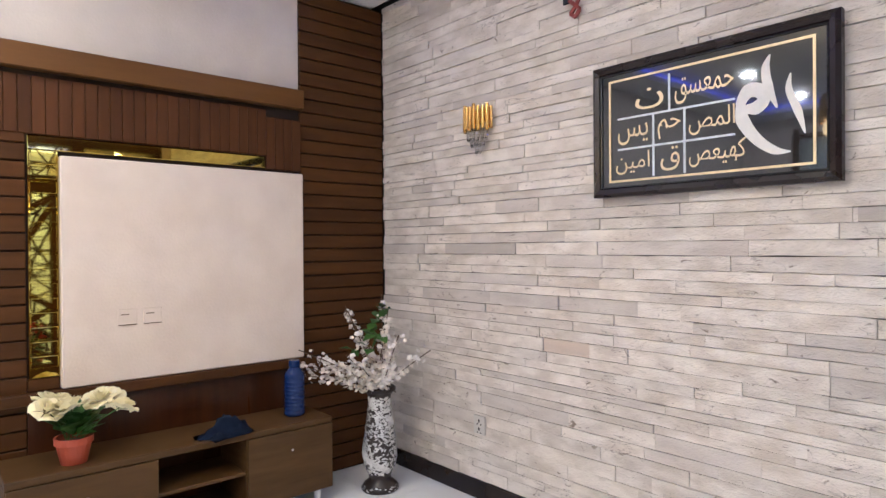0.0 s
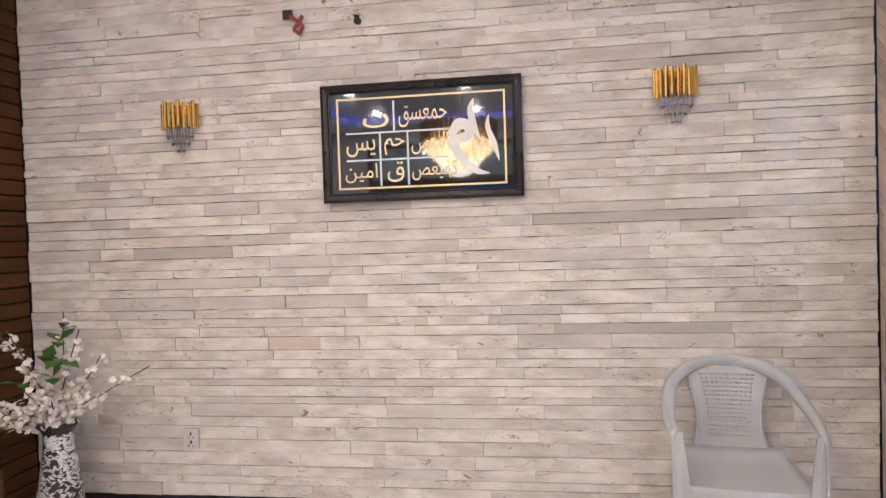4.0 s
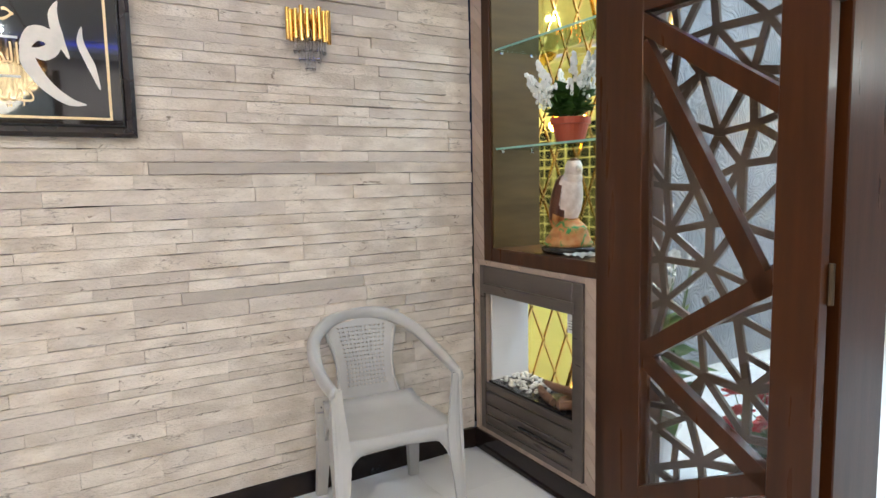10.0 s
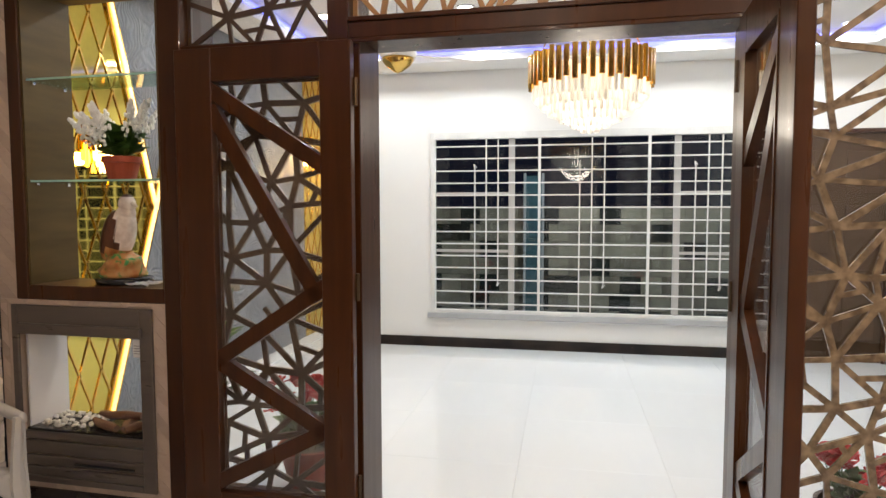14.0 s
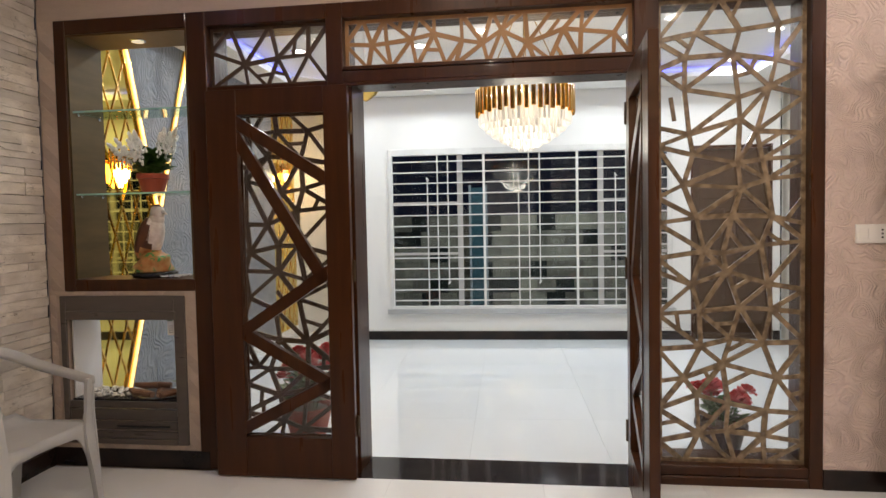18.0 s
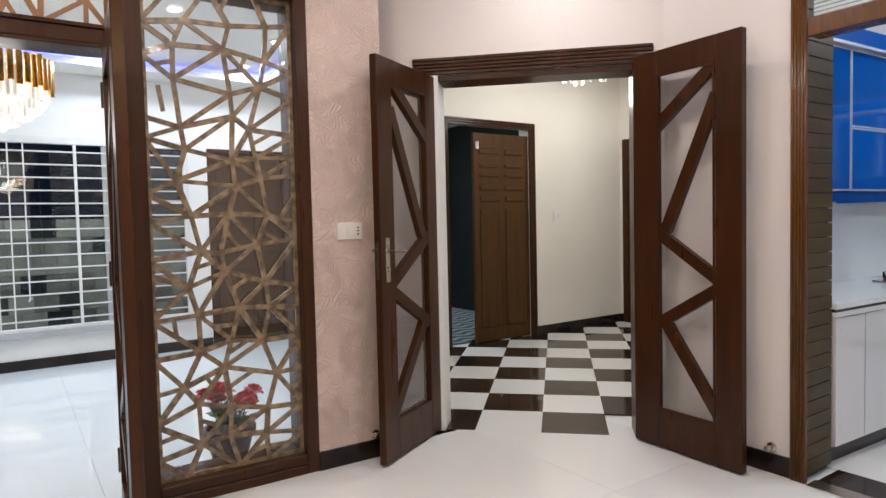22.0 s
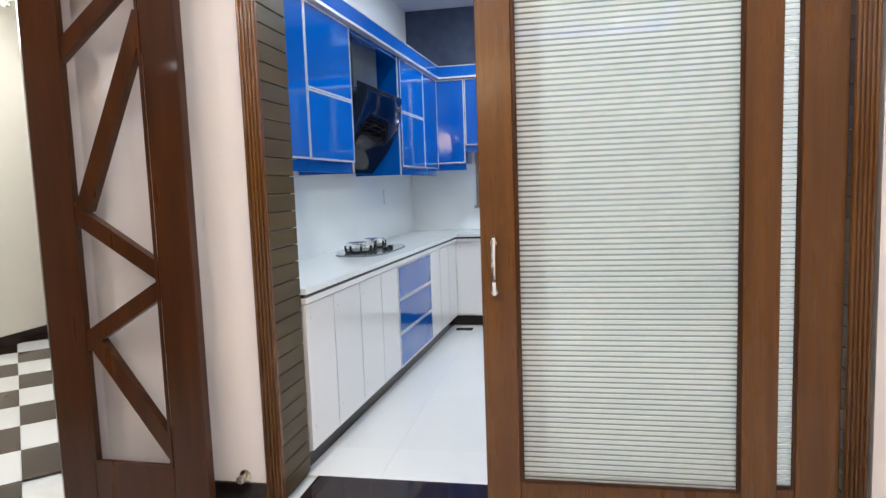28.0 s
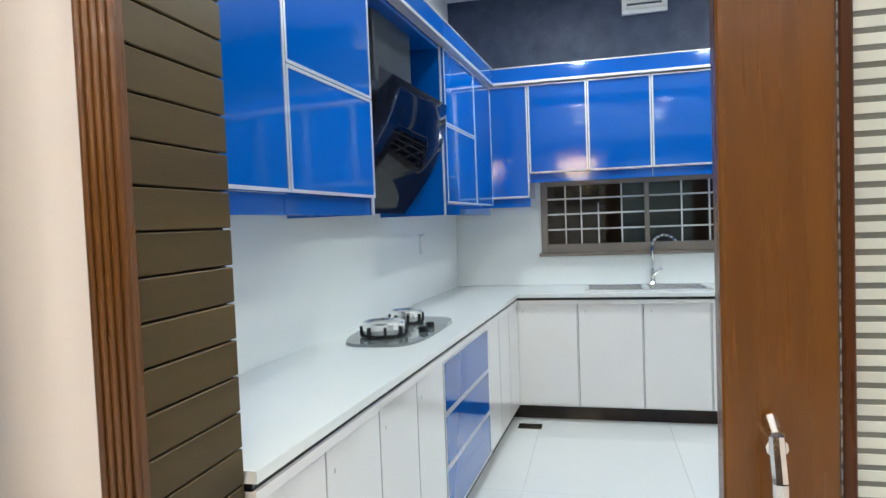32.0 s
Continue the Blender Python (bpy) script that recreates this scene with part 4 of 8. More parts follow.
for k, (x, y, l, a) in enumerate(((0.06, -0.05, 0.2, 70), (0.10, -0.16, 0.16, 20), (0.07, -0.24, 0.14, -35), (0.12, -0.09, 0.22, 95))):
    bm = bmesh.new()
    tube(bm, (-l / 2, 0, 0), (-l / 6, 0.006, 0.004), 0.017, 10, 0.021)
    tube(bm, (-l / 6, 0.006, 0.004), (l / 4, 0, 0), 0.021, 10, 0.019)
    tube(bm, (l / 4, 0, 0), (l / 2, -0.008, 0.006), 0.019, 10, 0.012)
    part("log", bm, LOG, FIRE, smooth=False).matrix_basis = pose(x, y, 0.277 + 0.028 * (k == 3), 0, 0, a)
lab = part("glass_label", boxes(((0.0045, -0.305, 0.625), (0.0055, -0.265, 0.705))), PAPER, FIRE, "small white paper label with printed lines")
part("printed_line", boxes(*(((0.0040, -0.300, 0.640 + 0.012 * k), (0.0044, -0.272, 0.643 + 0.012 * k)) for k in range(4))), BLACK, lab)

# ---- hall beyond the screen ----
def wall_sheet(name, pts, mat, label, y=-0.012):
    """A flat panel on the hall's north wall from its outline in x and z."""
    bm = bmesh.new()
    f = bm.faces.new([bm.verts.new((x, y, z)) for x, z in pts])
    out = bmesh.ops.extrude_face_region(bm, geom=[f])
    bmesh.ops.translate(bm, vec=(0, -y - 0.001, 0), verts=[v for v in out["geom"] if isinstance(v, bmesh.types.BMVert)])
    return solid(name, bm, mat, label, "wall panel", kind="structure")


wall_sheet("panel_gold", ((0.29, 0.10), (0.62, 0.10), (1.13, 1.40), (0.70, 2.9), (0.29, 2.9)), GOLD_MIRROR, "gold tinted mirror panel with a diamond pattern")
wall_sheet("panel_slate", ((0.66, 0.10), (3.55, 0.10), (3.55, 2.9), (0.74, 2.9), (1.175, 1.42)), SLATE, "dark grey trowelled slate panel")
wall_sheet("panel_gold_far", ((3.56, 0.10), (4.28, 0.10), (4.28, 2.9), (3.56, 2.9)), GOLD_MIRROR, "gold tinted mirror panel beside the window")
for k, (p, q) in enumerate((((0.72, 2.88), (1.155, 1.42)), ((1.70, 2.88), (0.645, 0.12)))):
    st = thing("led_strip", "glowing amber light strip in a gold channel on the wall", "light strip", group="feature wall strips")
    bm = bmesh.new()
    bar(bm, (p[0], -0.020, p[1]), (q[0], -0.020, q[1]), 0.075, 0.012, (0, 1, 0))
    part("channel", bm, GOLD, st)
    bm = bmesh.new()
    bar(bm, (p[0], -0.030, p[1]), (q[0], -0.030, q[1]), 0.030, 0.008, (0, 1, 0))
    part("strip", bm, GLOW_LED, st, "glowing amber strip")
DIA = thing("diamond_bevels", "raised gold diamond beading on the mirror panels", "beading", kind="structure")
bm = bmesh.new()
for x0, x1, edge in ((0.29, 1.2, 1), (3.56, 4.28, 0)):
    for sgn in (-1, 1):
        for k in range(-14, 26):
            x, z = x0 + k * 0.17, 0.10
            pts = []
            for n in range(57):
                px, pz = x + sgn * n * 0.05 * 0.42, z + n * 0.05
                lim = x1 if not edge else (0.62 + (pz - 0.1) * 0.39 if pz < 1.4 else 1.13 - (pz - 1.4) * 0.287)
                if x0 < px < lim:
                    pts.append((px, pz))
            if len(pts) > 2:
                bar(bm, (pts[0][0], -0.016, pts[0][1]), (pts[-1][0], -0.016, pts[-1][1]), 0.010, 0.006, (0, 1, 0))
part("beading", bm, GOLD, DIA)


def sconce(place, lit, label):
    """Wall lamp: a fan of gold tubes over hanging crystal rods."""
    ob = thing("wall_sconce", label, "wall lamp", place, group="wall sconces")
    part("back_plate", boxes(((-0.05, -0.012, -0.10), (0.05, 0.0, 0.02)), bevel=0.003), GOLD, ob)
    part("arm", boxes(((-0.012, -0.07, -0.04), (0.012, -0.01, -0.02)), bevel=0.002), GOLD, ob)
    for k in range(11):
        a = math.pi * (k + 0.5) / 11
        x, y = 0.091 * math.cos(a), -0.012 - 0.078 * math.sin(a)
        bm = bmesh.new()
        tube(bm, (x, y, -0.100 - 0.010 * (k % 2)), (x, y, 0.018 + 0.012 * (k % 3 == 1)), 0.0098, 10)
        part("gold_tube", bm, GOLD, ob, smooth=False)
    for r, n, top, low in ((0.066, 8, -0.06, -0.158), (0.044, 6, -0.07, -0.192), (0.018, 3, -0.08, -0.226)):
        for k in range(n):
            a = math.pi * (k + 0.5) / n
            x, y = r * math.cos(a), -0.022 - r * 0.8 * math.sin(a)
            bm = bmesh.new()
            tube(bm, (x, y, low + 0.012), (x, y, top), 0.0085, 6)
            tube(bm, (x, y, low), (x, y, low + 0.012), 0.003, 6, 0.0085)
            part("crystal_rod", bm, GLOW_AMBER if lit else CRYSTAL, ob, "glowing amber crystal" if lit else "clear crystal rod")
    return ob


sconce((0.66, -0.014, 1.86), True, "lit gold and crystal wall sconce on the mirror panel")
sconce((3.90, -0.014, 2.06), True, "lit gold and crystal wall sconce beside the far window")


def chandelier(place, ceil, label, warm):
    ob = thing("chandelier", label, "chandelier", place)
    z0 = ceil - place[2]
    bm = bmesh.new()
    lathe(bm, [(0.07, z0 - 0.04), (0.085, z0 - 0.02), (0.085, z0)], 20)
    part("canopy", bm, GOLD, ob)
    bm = bmesh.new()
    for k in range(4):
        a = math.pi / 2 * k
        tube(bm, (0.04 * math.cos(a), 0.04 * math.sin(a), z0 - 0.03), (0.30 * math.cos(a), 0.30 * math.sin(a), 0.44), 0.004, 6)
    part("chains", bm, GOLD, ob)
    rnd = random.Random(8)
    for k in range(46):
        a = 2 * math.pi * k / 46
        bm = bmesh.new()
        tube(bm, (0.345 * math.cos(a), 0.345 * math.sin(a), 0.272 - 0.018 * (k % 2)), (0.345 * math.cos(a), 0.345 * math.sin(a), 0.438 + 0.014 * (k % 3 == 0)), 0.0165, 8)
        part("gold_tube", bm, GOLD, ob)
    for r, top, low in ((0.325, 0.36, 0.185), (0.285, 0.34, 0.140), (0.235, 0.30, 0.100), (0.175, 0.26, 0.062), (0.105, 0.20, 0.028), (0.045, 0.13, 0.0)):
        bm = bmesh.new()
        n = max(6, round(2 * math.pi * r / 0.036))
        for k in range(n):
            a = 2 * math.pi * k / n
            x, y = r * math.cos(a), r * math.sin(a)
            tube(bm, (x, y, low + 0.012), (x, y, top), 0.0112, 6)
            tube(bm, (x, y, low), (x, y, low + 0.012), 0.004, 6, 0.0112)
        part("crystal_tier", bm, GLOW_WARM if warm else GLOW_CRYSTAL, ob, "ring of glowing crystal rods")
    return ob


chandelier((1.3, -2.78, 1.87), HALL_CEIL, "lit tiered crystal chandelier with a gold tube ring", False)
chandelier((-2.17, -2.88, 2.00), LOUNGE_CEIL, "lit warm crystal chandelier hung in the lounge", True)


def downlight(x, y, z):
    ob = thing("downlight", "small round recessed ceiling spotlight, lit", "downlight", (x, y, z), group="ceiling downlights")
    bm = bmesh.new()
    lathe(bm, [(0.060, -0.006), (0.072, -0.004), (0.075, -0.0008)], 20)
    part("ring", bm, CHROME, ob)
    bm = bmesh.new()
    lathe(bm, [(0.054, -0.0085), (0.057, -0.0065)], 20)
    part("lens", bm, GLOW_SPOT, ob)


for spots, z in ((LOUNGE_SPOTS, LOUNGE_CEIL), (HALL_SPOTS, HALL_CEIL), (KITCHEN_SPOTS, KITCHEN_CEIL), (LOBBY_SPOTS, LOBBY_CEIL + 0.06)):
    for x, y in spots:
        downlight(x, y, z)


def cove(x0, x1, y0, y1, z, label):
    """A dropped plaster border with a blue strip hidden on its inner edge."""
    w, d = 0.42, 0.12
    ob = thing("ceiling_cove", label, "cornice", kind="structure")
    part("border", boxes(((x0, y0, z - d), (x1, y0 + w, z)), ((x0, y1 - w, z - d), (x1, y1, z)), ((x0, y0 + w, z - d), (x0 + w, y1 - w, z)), ((x1 - w, y0 + w, z - d), (x1, y1 - w, z))), WHITE, ob)
    g = 0.012
    a, b, c, e = x0 + w + 0.001, x1 - w - 0.001, y0 + w + 0.001, y1 - w - 0.001
    part("blue_strip", boxes(((a, c, z - 0.06), (b, c + g, z - 0.035)), ((a, e - g, z - 0.06), (b, e, z - 0.035)), ((a, c + g, z - 0.06), (a + g, e - g, z - 0.035)), ((b - g, c + g, z - 0.06), (b, e - g, z - 0.035))), GLOW_BLUE, ob, "glowing blue light strip")


cove(0.27, WINX - 0.01, -5.58, -0.02, HALL_CEIL + 0.0, "white dropped ceiling border with a blue light strip")
cove(-4.44, -0.005, -5.99, -0.06, LOUNGE_CEIL, "white dropped lounge ceiling border with a blue light strip")

FAN = thing("ceiling_fan", "white ceiling fan with a brushed gold hub", "ceiling fan", (1.75, -1.5, 2.36))
bm = bmesh.new()
lathe(bm, [(0.004, 0.0), (0.03, 0.012), (0.085, 0.05), (0.11, 0.085), (0.11, 0.10)], 24)
part("hub_bowl", bm, GOLD, FAN, "brushed gold bowl", smooth=True)
bm = bmesh.new()
lathe(bm, [(0.12, 0.10), (0.13, 0.13), (0.12, 0.19), (0.05, 0.22)], 24)
part("motor", bm, WHITE_PLASTIC, FAN)
bm = bmesh.new()
tube(bm, (0, 0, 0.21), (0, 0, HALL_CEIL - 2.36), 0.012)
part("rod", bm, WHITE_PLASTIC, FAN)
for k in range(4):
    bm = boxes(((0.12, -0.065, 0.125), (0.62, 0.065, 0.133)), bevel=0.003)
    bmesh.ops.transform(bm, matrix=pose(0, 0, 0, 8, 0, 35 + 90 * k) , verts=bm.verts)
    part("blade", bm, WHITE_PLASTIC, FAN)

# barred window
SASH = material("grey_white_sash", (0.48, 0.47, 0.46), (0.42, 0.41, 0.40), rough=0.4)
WIN = thing("window_1", "wide white-framed sliding window with white security bars", "window", kind="structure")
y0, y1, z0, z1 = -4.46, -1.295, 0.362, 2.190
part("window_frame", boxes(((WINX - 0.03, y0, z0), (WINX + 0.03, y0 + 0.045, z1)), ((WINX - 0.03, y1 - 0.045, z0), (WINX + 0.03, y1, z1)), ((WINX - 0.03, y0 + 0.045, z1 - 0.07), (WINX + 0.03, y1 - 0.045, z1)), ((WINX - 0.03, y0 + 0.045, z0), (WINX + 0.03, y1 - 0.045, z0 + 0.03)), bevel=0.003), BARS, WIN)
part("window_sill", boxes(((WINX - 0.07, y0 - 0.03, z0 - 0.055), (WINX + 0.02, y1 + 0.03, z0)), bevel=0.004), SILL, WIN)
for y in (-2.115, -3.69):
    part("sash_stile", boxes(((WINX, y - 0.030, z0 + 0.03), (WINX + 0.04, y + 0.030, z1 - 0.05)), bevel=0.003), SASH, WIN)
for a, b in ((y0 + 0.045, -3.72), (-2.085, y1 - 0.045)):
    for z in (0.98, 1.56):
        part("sash_bar", boxes(((WINX + 0.002, a, z), (WINX + 0.028, b, z + 0.028)), bevel=0.003), SASH, WIN)
for y in (-2.39, -3.43):
    part("grille_post", boxes(((WINX - 0.026, y - 0.013, z0 + 0.03), (WINX - 0.004, y + 0.013, z1 - 0.05)), bevel=0.003), BARS, WIN)
hb = mesh_of("security_bar", box(bmesh.new(), (-0.006, y0 + 0.045, -0.0065), (0.006, y1 - 0.045, 0.0065), 0.002), BARS)
for k in range(14):
    piece("security_bar", hb, WIN, Matrix.Translation((WINX - 0.02, 0, 0.458 + k * 0.1222)))
for y in (-1.745, -2.78, -3.85):
    for dy, a, b in ((0.0, z0 + 0.03, 1.83), (-0.115, z0 + 0.03, z1 - 0.05), (-0.235, 0.68, z1 - 0.05)):
        part("upright_bar", boxes(((WINX - 0.013, y + dy - 0.006, a), (WINX - 0.001, y + dy + 0.006, b)), bevel=0.002), BARS, WIN)
    bm = bmesh.new()
    for yy, z, up in ((y, 1.83, 1), (y - 0.235, 0.68, -1)):
        pipe(bm, [(WINX - 0.007, yy + 0.024 * math.sin(0.5 * k) * (k / 8), z + up * 0.020 * (1 - math.cos(0.7 * k))) for k in range(9)], 0.005, 6)
    part("scroll_end", bm, BARS, WIN)
for a, b, x in ((y0 + 0.045, -3.69, 0.030), (-3.69, -2.115, 0.022), (-2.115, y1 - 0.045, 0.030)):
    part("pane", boxes(((WINX + x, a, z0 + 0.03), (WINX + x + 0.005, b, z1 - 0.05))), NIGHT_GLASS, WIN, "dark night window glass").visible_shadow = False
# dark stone on the outer faces of the alcove
solid("outer_cladding", boxes(((WINX + 0.205, -0.828, -0.2), (4.527, -0.8215, 3.0)), ((4.5215, -0.821, -0.2), (4.528, 0.2, 3.0))), OUT_WALL, "dark stone cladding on the outside of the alcove wall", "wall", kind="structure")
# boundary wall outside
OUT = thing("boundary_wall", "outdoor boundary wall of pale and dark stone blocks at night", "wall", (0, 0, 0))
part("core", boxes(((6.42, -9.0, -0.25), (6.6, 1.0, 1.33))), OUT_WALL, OUT)
rnd = random.Random(21)
pale = mesh_of("block", box(bmesh.new(), (-0.02, -0.137, -0.118), (0.0, 0.137, 0.118), 0.004), OUT_PALE)
dark = mesh_of("block", box(bmesh.new(), (-0.012, -0.137, -0.118), (0.0, 0.137, 0.118), 0.004), OUT_DARK)
for j in range(7):
    for k in range(24):
        piece("block", dark if (k * 5 + j * 3 + rnd.randrange(3)) % 7 < 2 else pale, OUT, Matrix.Translation((6.418, -0.75 - k * 0.278 - 0.139 * (j % 2), -0.12 + j * 0.24)))
GATE = thing("garden_gate", "teal painted sheet metal gate leaf by the boundary wall", "gate", (6.30, -2.215, -0.25))
part("sheet", boxes(((0.0, -0.125, 0.05), (0.02, 0.125, 2.12)), bevel=0.003), material("teal_painted_metal", (0.05, 0.13, 0.15), (0.035, 0.10, 0.12), rough=0.35), GATE)
for y in (-0.125, 0.125):
    part("gate_post", boxes(((-0.015, y - 0.018, 0.0), (0.035, y + 0.018, 2.16)), bevel=0.003), SASH, GATE)
# added fill without a fitting, brightens the blocks outside the window
lamp("garden_fill", "POINT", (4.9, -3.2, 2.6), 150, (0.85, 0.92, 1.0), 0.1)

# hall side door beyond the fretwork
HALL_DOOR = material("dark_hall_door_wood", (0.070, 0.038, 0.018), (0.042, 0.022, 0.011), ior=1.3, rough=0.45, scale=2.5, stretch=(7, 7, 0.6), fine=60, bump=0.06)
HD = thing("door_1", "dark brown panelled wooden door, closed", "door", (WINX + 0.03, -5.09, 0.0), kind="structure")
part("door_leaf", boxes(((0.0, -0.40, 0.0), (0.04, 0.40, 2.10)), bevel=0.003), HALL_DOOR, HD)
for y in (-0.2, 0.2):
    for a, b in ((0.2, 0.85), (1.0, 1.45), (1.55, 1.95)):
        part("raised_panel", boxes(((-0.012, y - 0.14, a), (0.0, y + 0.14, b)), bevel=0.008), HALL_DOOR, HD)
part("door_frame", boxes(((-0.04, -0.43, 0.0), (0.02, -0.402, 2.14)), ((-0.04, 0.402, 0.0), (0.02, 0.43, 2.14)), ((-0.04, -0.402, 2.102), (0.02, 0.402, 2.14)), bevel=0.003), WOOD, HD)
part("door_handle", boxes(((-0.045, 0.31, 0.98), (0.0, 0.34, 1.12)), bevel=0.004), STEEL, HD)


# ---- potted flowers ----
def pot(bm, r0, r1, h):
    lathe(bm, [(r0, 0), (r0 * 1.04, 0.004), (r1, h - 0.03), (r1 * 1.10, h - 0.028), (r1 * 1.10, h), (r1 * 0.96, h), (r1 * 0.9, h - 0.03)], 24)
    return bm


def petals(bm, centre, r, n, rnd, cup=0.5):
    """One flower head of curved petals."""
    up = Vector((rnd.uniform(-1, 1), rnd.uniform(-1, 1), rnd.uniform(0.1, 1))).normalized()
    a = up.orthogonal().normalized()
    b = up.cross(a)
    c = Vector(centre)
    for layer in range(2):
        s = 1 - 0.4 * layer
        for k in range(n):
            t = 2 * math.pi * (k + 0.5 * layer) / n
            d = a * math.cos(t) + b * math.sin(t)
            w = up.cross(d) * r * 0.48 * s
            tip = c + d * r * s + up * r * cup * (0.4 + 0.5 * layer)
            mid = c + d * r * 0.6 * s + up * r * 0.12
            vs = [bm.verts.new(p) for p in (c, mid + w, tip + w * 0.35, tip - w * 0.35, mid - w)]
            bm.faces.new(vs)


def rose(bm, centre, r, rnd):
    """A full rose head: rings of broad cupped petals that open outwards."""
    up = Vector((rnd.uniform(-0.6, 0.6), rnd.uniform(-0.6, 0.6), 1)).normalized()
    a = up.orthogonal().normalized()
    b = up.cross(a)
    c = Vector(centre)
    for ring, (n, open_, tall) in enumerate(((3, 0.22, 0.75), (5, 0.48, 0.70), (6, 0.80, 0.52), (7, 1.10, 0.22))):
        for k in range(n):
            t = 2 * math.pi * (k + 0.37 * ring) / n + rnd.uniform(-0.12, 0.12)
            half_w = math.pi / n * 1.25
            grid = []
            for v in (0.0, 0.55, 1.0):
                out = r * open_ * (0.25 + 0.75 * v)
                row = []
                for s in (-1, -0.35, 0.35, 1):
                    q = t + s * half_w * (0.55 + 0.45 * v)
                    lift = r * tall * v - r * 0.18 * v * v * (abs(s) ** 2) - (0.10 * r * (ring == 3) * v)
                    row.append(bm.verts.new(c + (a * math.cos(q) + b * math.sin(q)) * out + up * (lift - r * 0.15)))
                grid.append(row)
            for p, q in zip(grid, grid[1:]):
                for i in range(3):
                    bm.faces.new((p[i], p[i + 1], q[i + 1], q[i]))


def leaf(bm, base, way, size, rnd):
    way = Vector(way).normalized()
    side = way.cross(Vector((rnd.uniform(-0.3, 0.3), rnd.uniform(-0.3, 0.3), 1))).normalized() * size * 0.32
    base = Vector(base)
    mid, tip = base + way * size * 0.5 + Vector((0, 0, size * 0.10)), base + way * size
    vs = [bm.verts.new(p) for p in (base, mid + side, tip, mid - side)]
    c = bm.verts.new(mid - Vector((0, 0, size * 0.05)))
    for k in range(4):
        bm.faces.new((vs[k], vs[(k + 1) % 4], c))


def plant(name, label, place, heads, head_r, spread, height, petal, pot_spec, pot_mat, seed, leaves=60, spikes=False, leaf_size=0.08, roses=False):
    ob = thing(name, label, "potted plant", place)
    rnd = random.Random(seed)
    r0, r1, h = pot_spec
    part("pot", pot(bmesh.new(), r0, r1, h), pot_mat, ob, smooth=False)
    bm = bmesh.new()
    lathe(bm, [(r1 * 0.88, h - 0.025), (r1 * 0.2, h - 0.015)], 16)
    part("soil", bm, TWIG, ob)
    stems, green, flowers = bmesh.new(), bmesh.new(), bmesh.new()
    for k in range(heads):
        a, q = 2 * math.pi * k / heads + rnd.uniform(-0.3, 0.3), math.sqrt(rnd.random())
        top = Vector((spread * q * math.cos(a), spread * q * math.sin(a), h + height * rnd.uniform(0.62, 1.0) * (1.1 - 0.35 * q)))
        foot = Vector((r1 * 0.4 * math.cos(a), r1 * 0.4 * math.sin(a), h - 0.02))
        pipe(stems, [foot, (foot + top) / 2 + Vector((0, 0, 0.02)), top], 0.0022, 5)
        if spikes:
            way = (top - foot).normalized()
            for n in range(52):
                p = top + way * (n / 52 - 0.6) * head_r * 4.4 + Vector((rnd.uniform(-1, 1), rnd.uniform(-1, 1), rnd.uniform(-1, 1))) * head_r * 0.72 * (1.1 - n / 52)
                blob(flowers, p, (0.0085, 0.0085, 0.011), seg=5, rings=3)
        elif roses:
            rose(flowers, top, head_r * rnd.uniform(0.85, 1.15), rnd)
        else:
            petals(flowers, top, head_r * rnd.uniform(0.8, 1.15), 6, rnd)
    for k in range(leaves):
        a, e = rnd.uniform(0, 2 * math.pi), rnd.uniform(0.0, 1.2)
        base = Vector((rnd.uniform(0, r1 * 0.6) * math.cos(a), rnd.uniform(0, r1 * 0.6) * math.sin(a), h + rnd.uniform(0, height * 0.42)))
        leaf(green, base, (math.cos(a), math.sin(a), e), leaf_size * rnd.uniform(0.7, 1.3), rnd)
    part("stems", stems, LEAF, ob)
    part("foliage", green, LEAF, ob, "dark green artificial leaves")
    part("blossom", flowers, petal, ob)
    return ob


plant("flower_pot", "white lavender spikes in a small terracotta pot on the glass shelf", (0.12, -0.590, 1.566), 13, 0.034, 0.215, 0.25, PETAL_WHITE, (0.058, 0.080, 0.108), TERRACOTTA, 4, leaves=240, spikes=True, leaf_size=0.085)
plant("rose_pot", "red artificial roses in a dark pot behind the fretwork", (0.30, -3.83, 0.0), 13, 0.056, 0.19, 0.25, PETAL_RED, (0.085, 0.13, 0.20), material("dark_brown_pot", (0.055, 0.028, 0.022), rough=0.5), 6, leaves=70, roses=True)
plant("orchid_pot", "tall white artificial orchids standing in the hall", (0.52, -0.70, 0.0), 30, 0.036, 0.24, 1.06, PETAL_WHITE, (0.10, 0.14, 0.26), WHITE_GLOSS, 16, leaves=60, leaf_size=0.2)
plant("rose_pot", "red artificial flowers in a terracotta pot in the hall", (0.47, -1.36, 0.0), 12, 0.06, 0.20, 0.42, PETAL_RED, (0.10, 0.15, 0.22), TERRACOTTA, 26, leaves=110, leaf_size=0.12, roses=True)

# ornaments on the niche base
EAGLE_Y, EAGLE_X = -0.57, 0.15
bm = bmesh.new()
lathe(bm, [(0.105, 0.0), (0.11, 0.006), (0.115, 0.022), (0.095, 0.030)], 26, (0, 0, 0))
before = set(bm.verts)
lathe(bm, [(0.086, 0.026), (0.088, 0.042), (0.082, 0.058), (0.076, 0.072), (0.071, 0.086), (0.064, 0.100), (0.058, 0.114), (0.042, 0.128), (0.012, 0.136)], 26, (0, 0, 0))
for v in bm.verts:
    if v not in before and v.co.z > 0.03:
        swell = 1 + 0.42 * noise.noise(v.co * 26.0) + 0.16 * noise.noise(v.co * 60.0)
        v.co.x, v.co.y = v.co.x * swell, v.co.y * swell
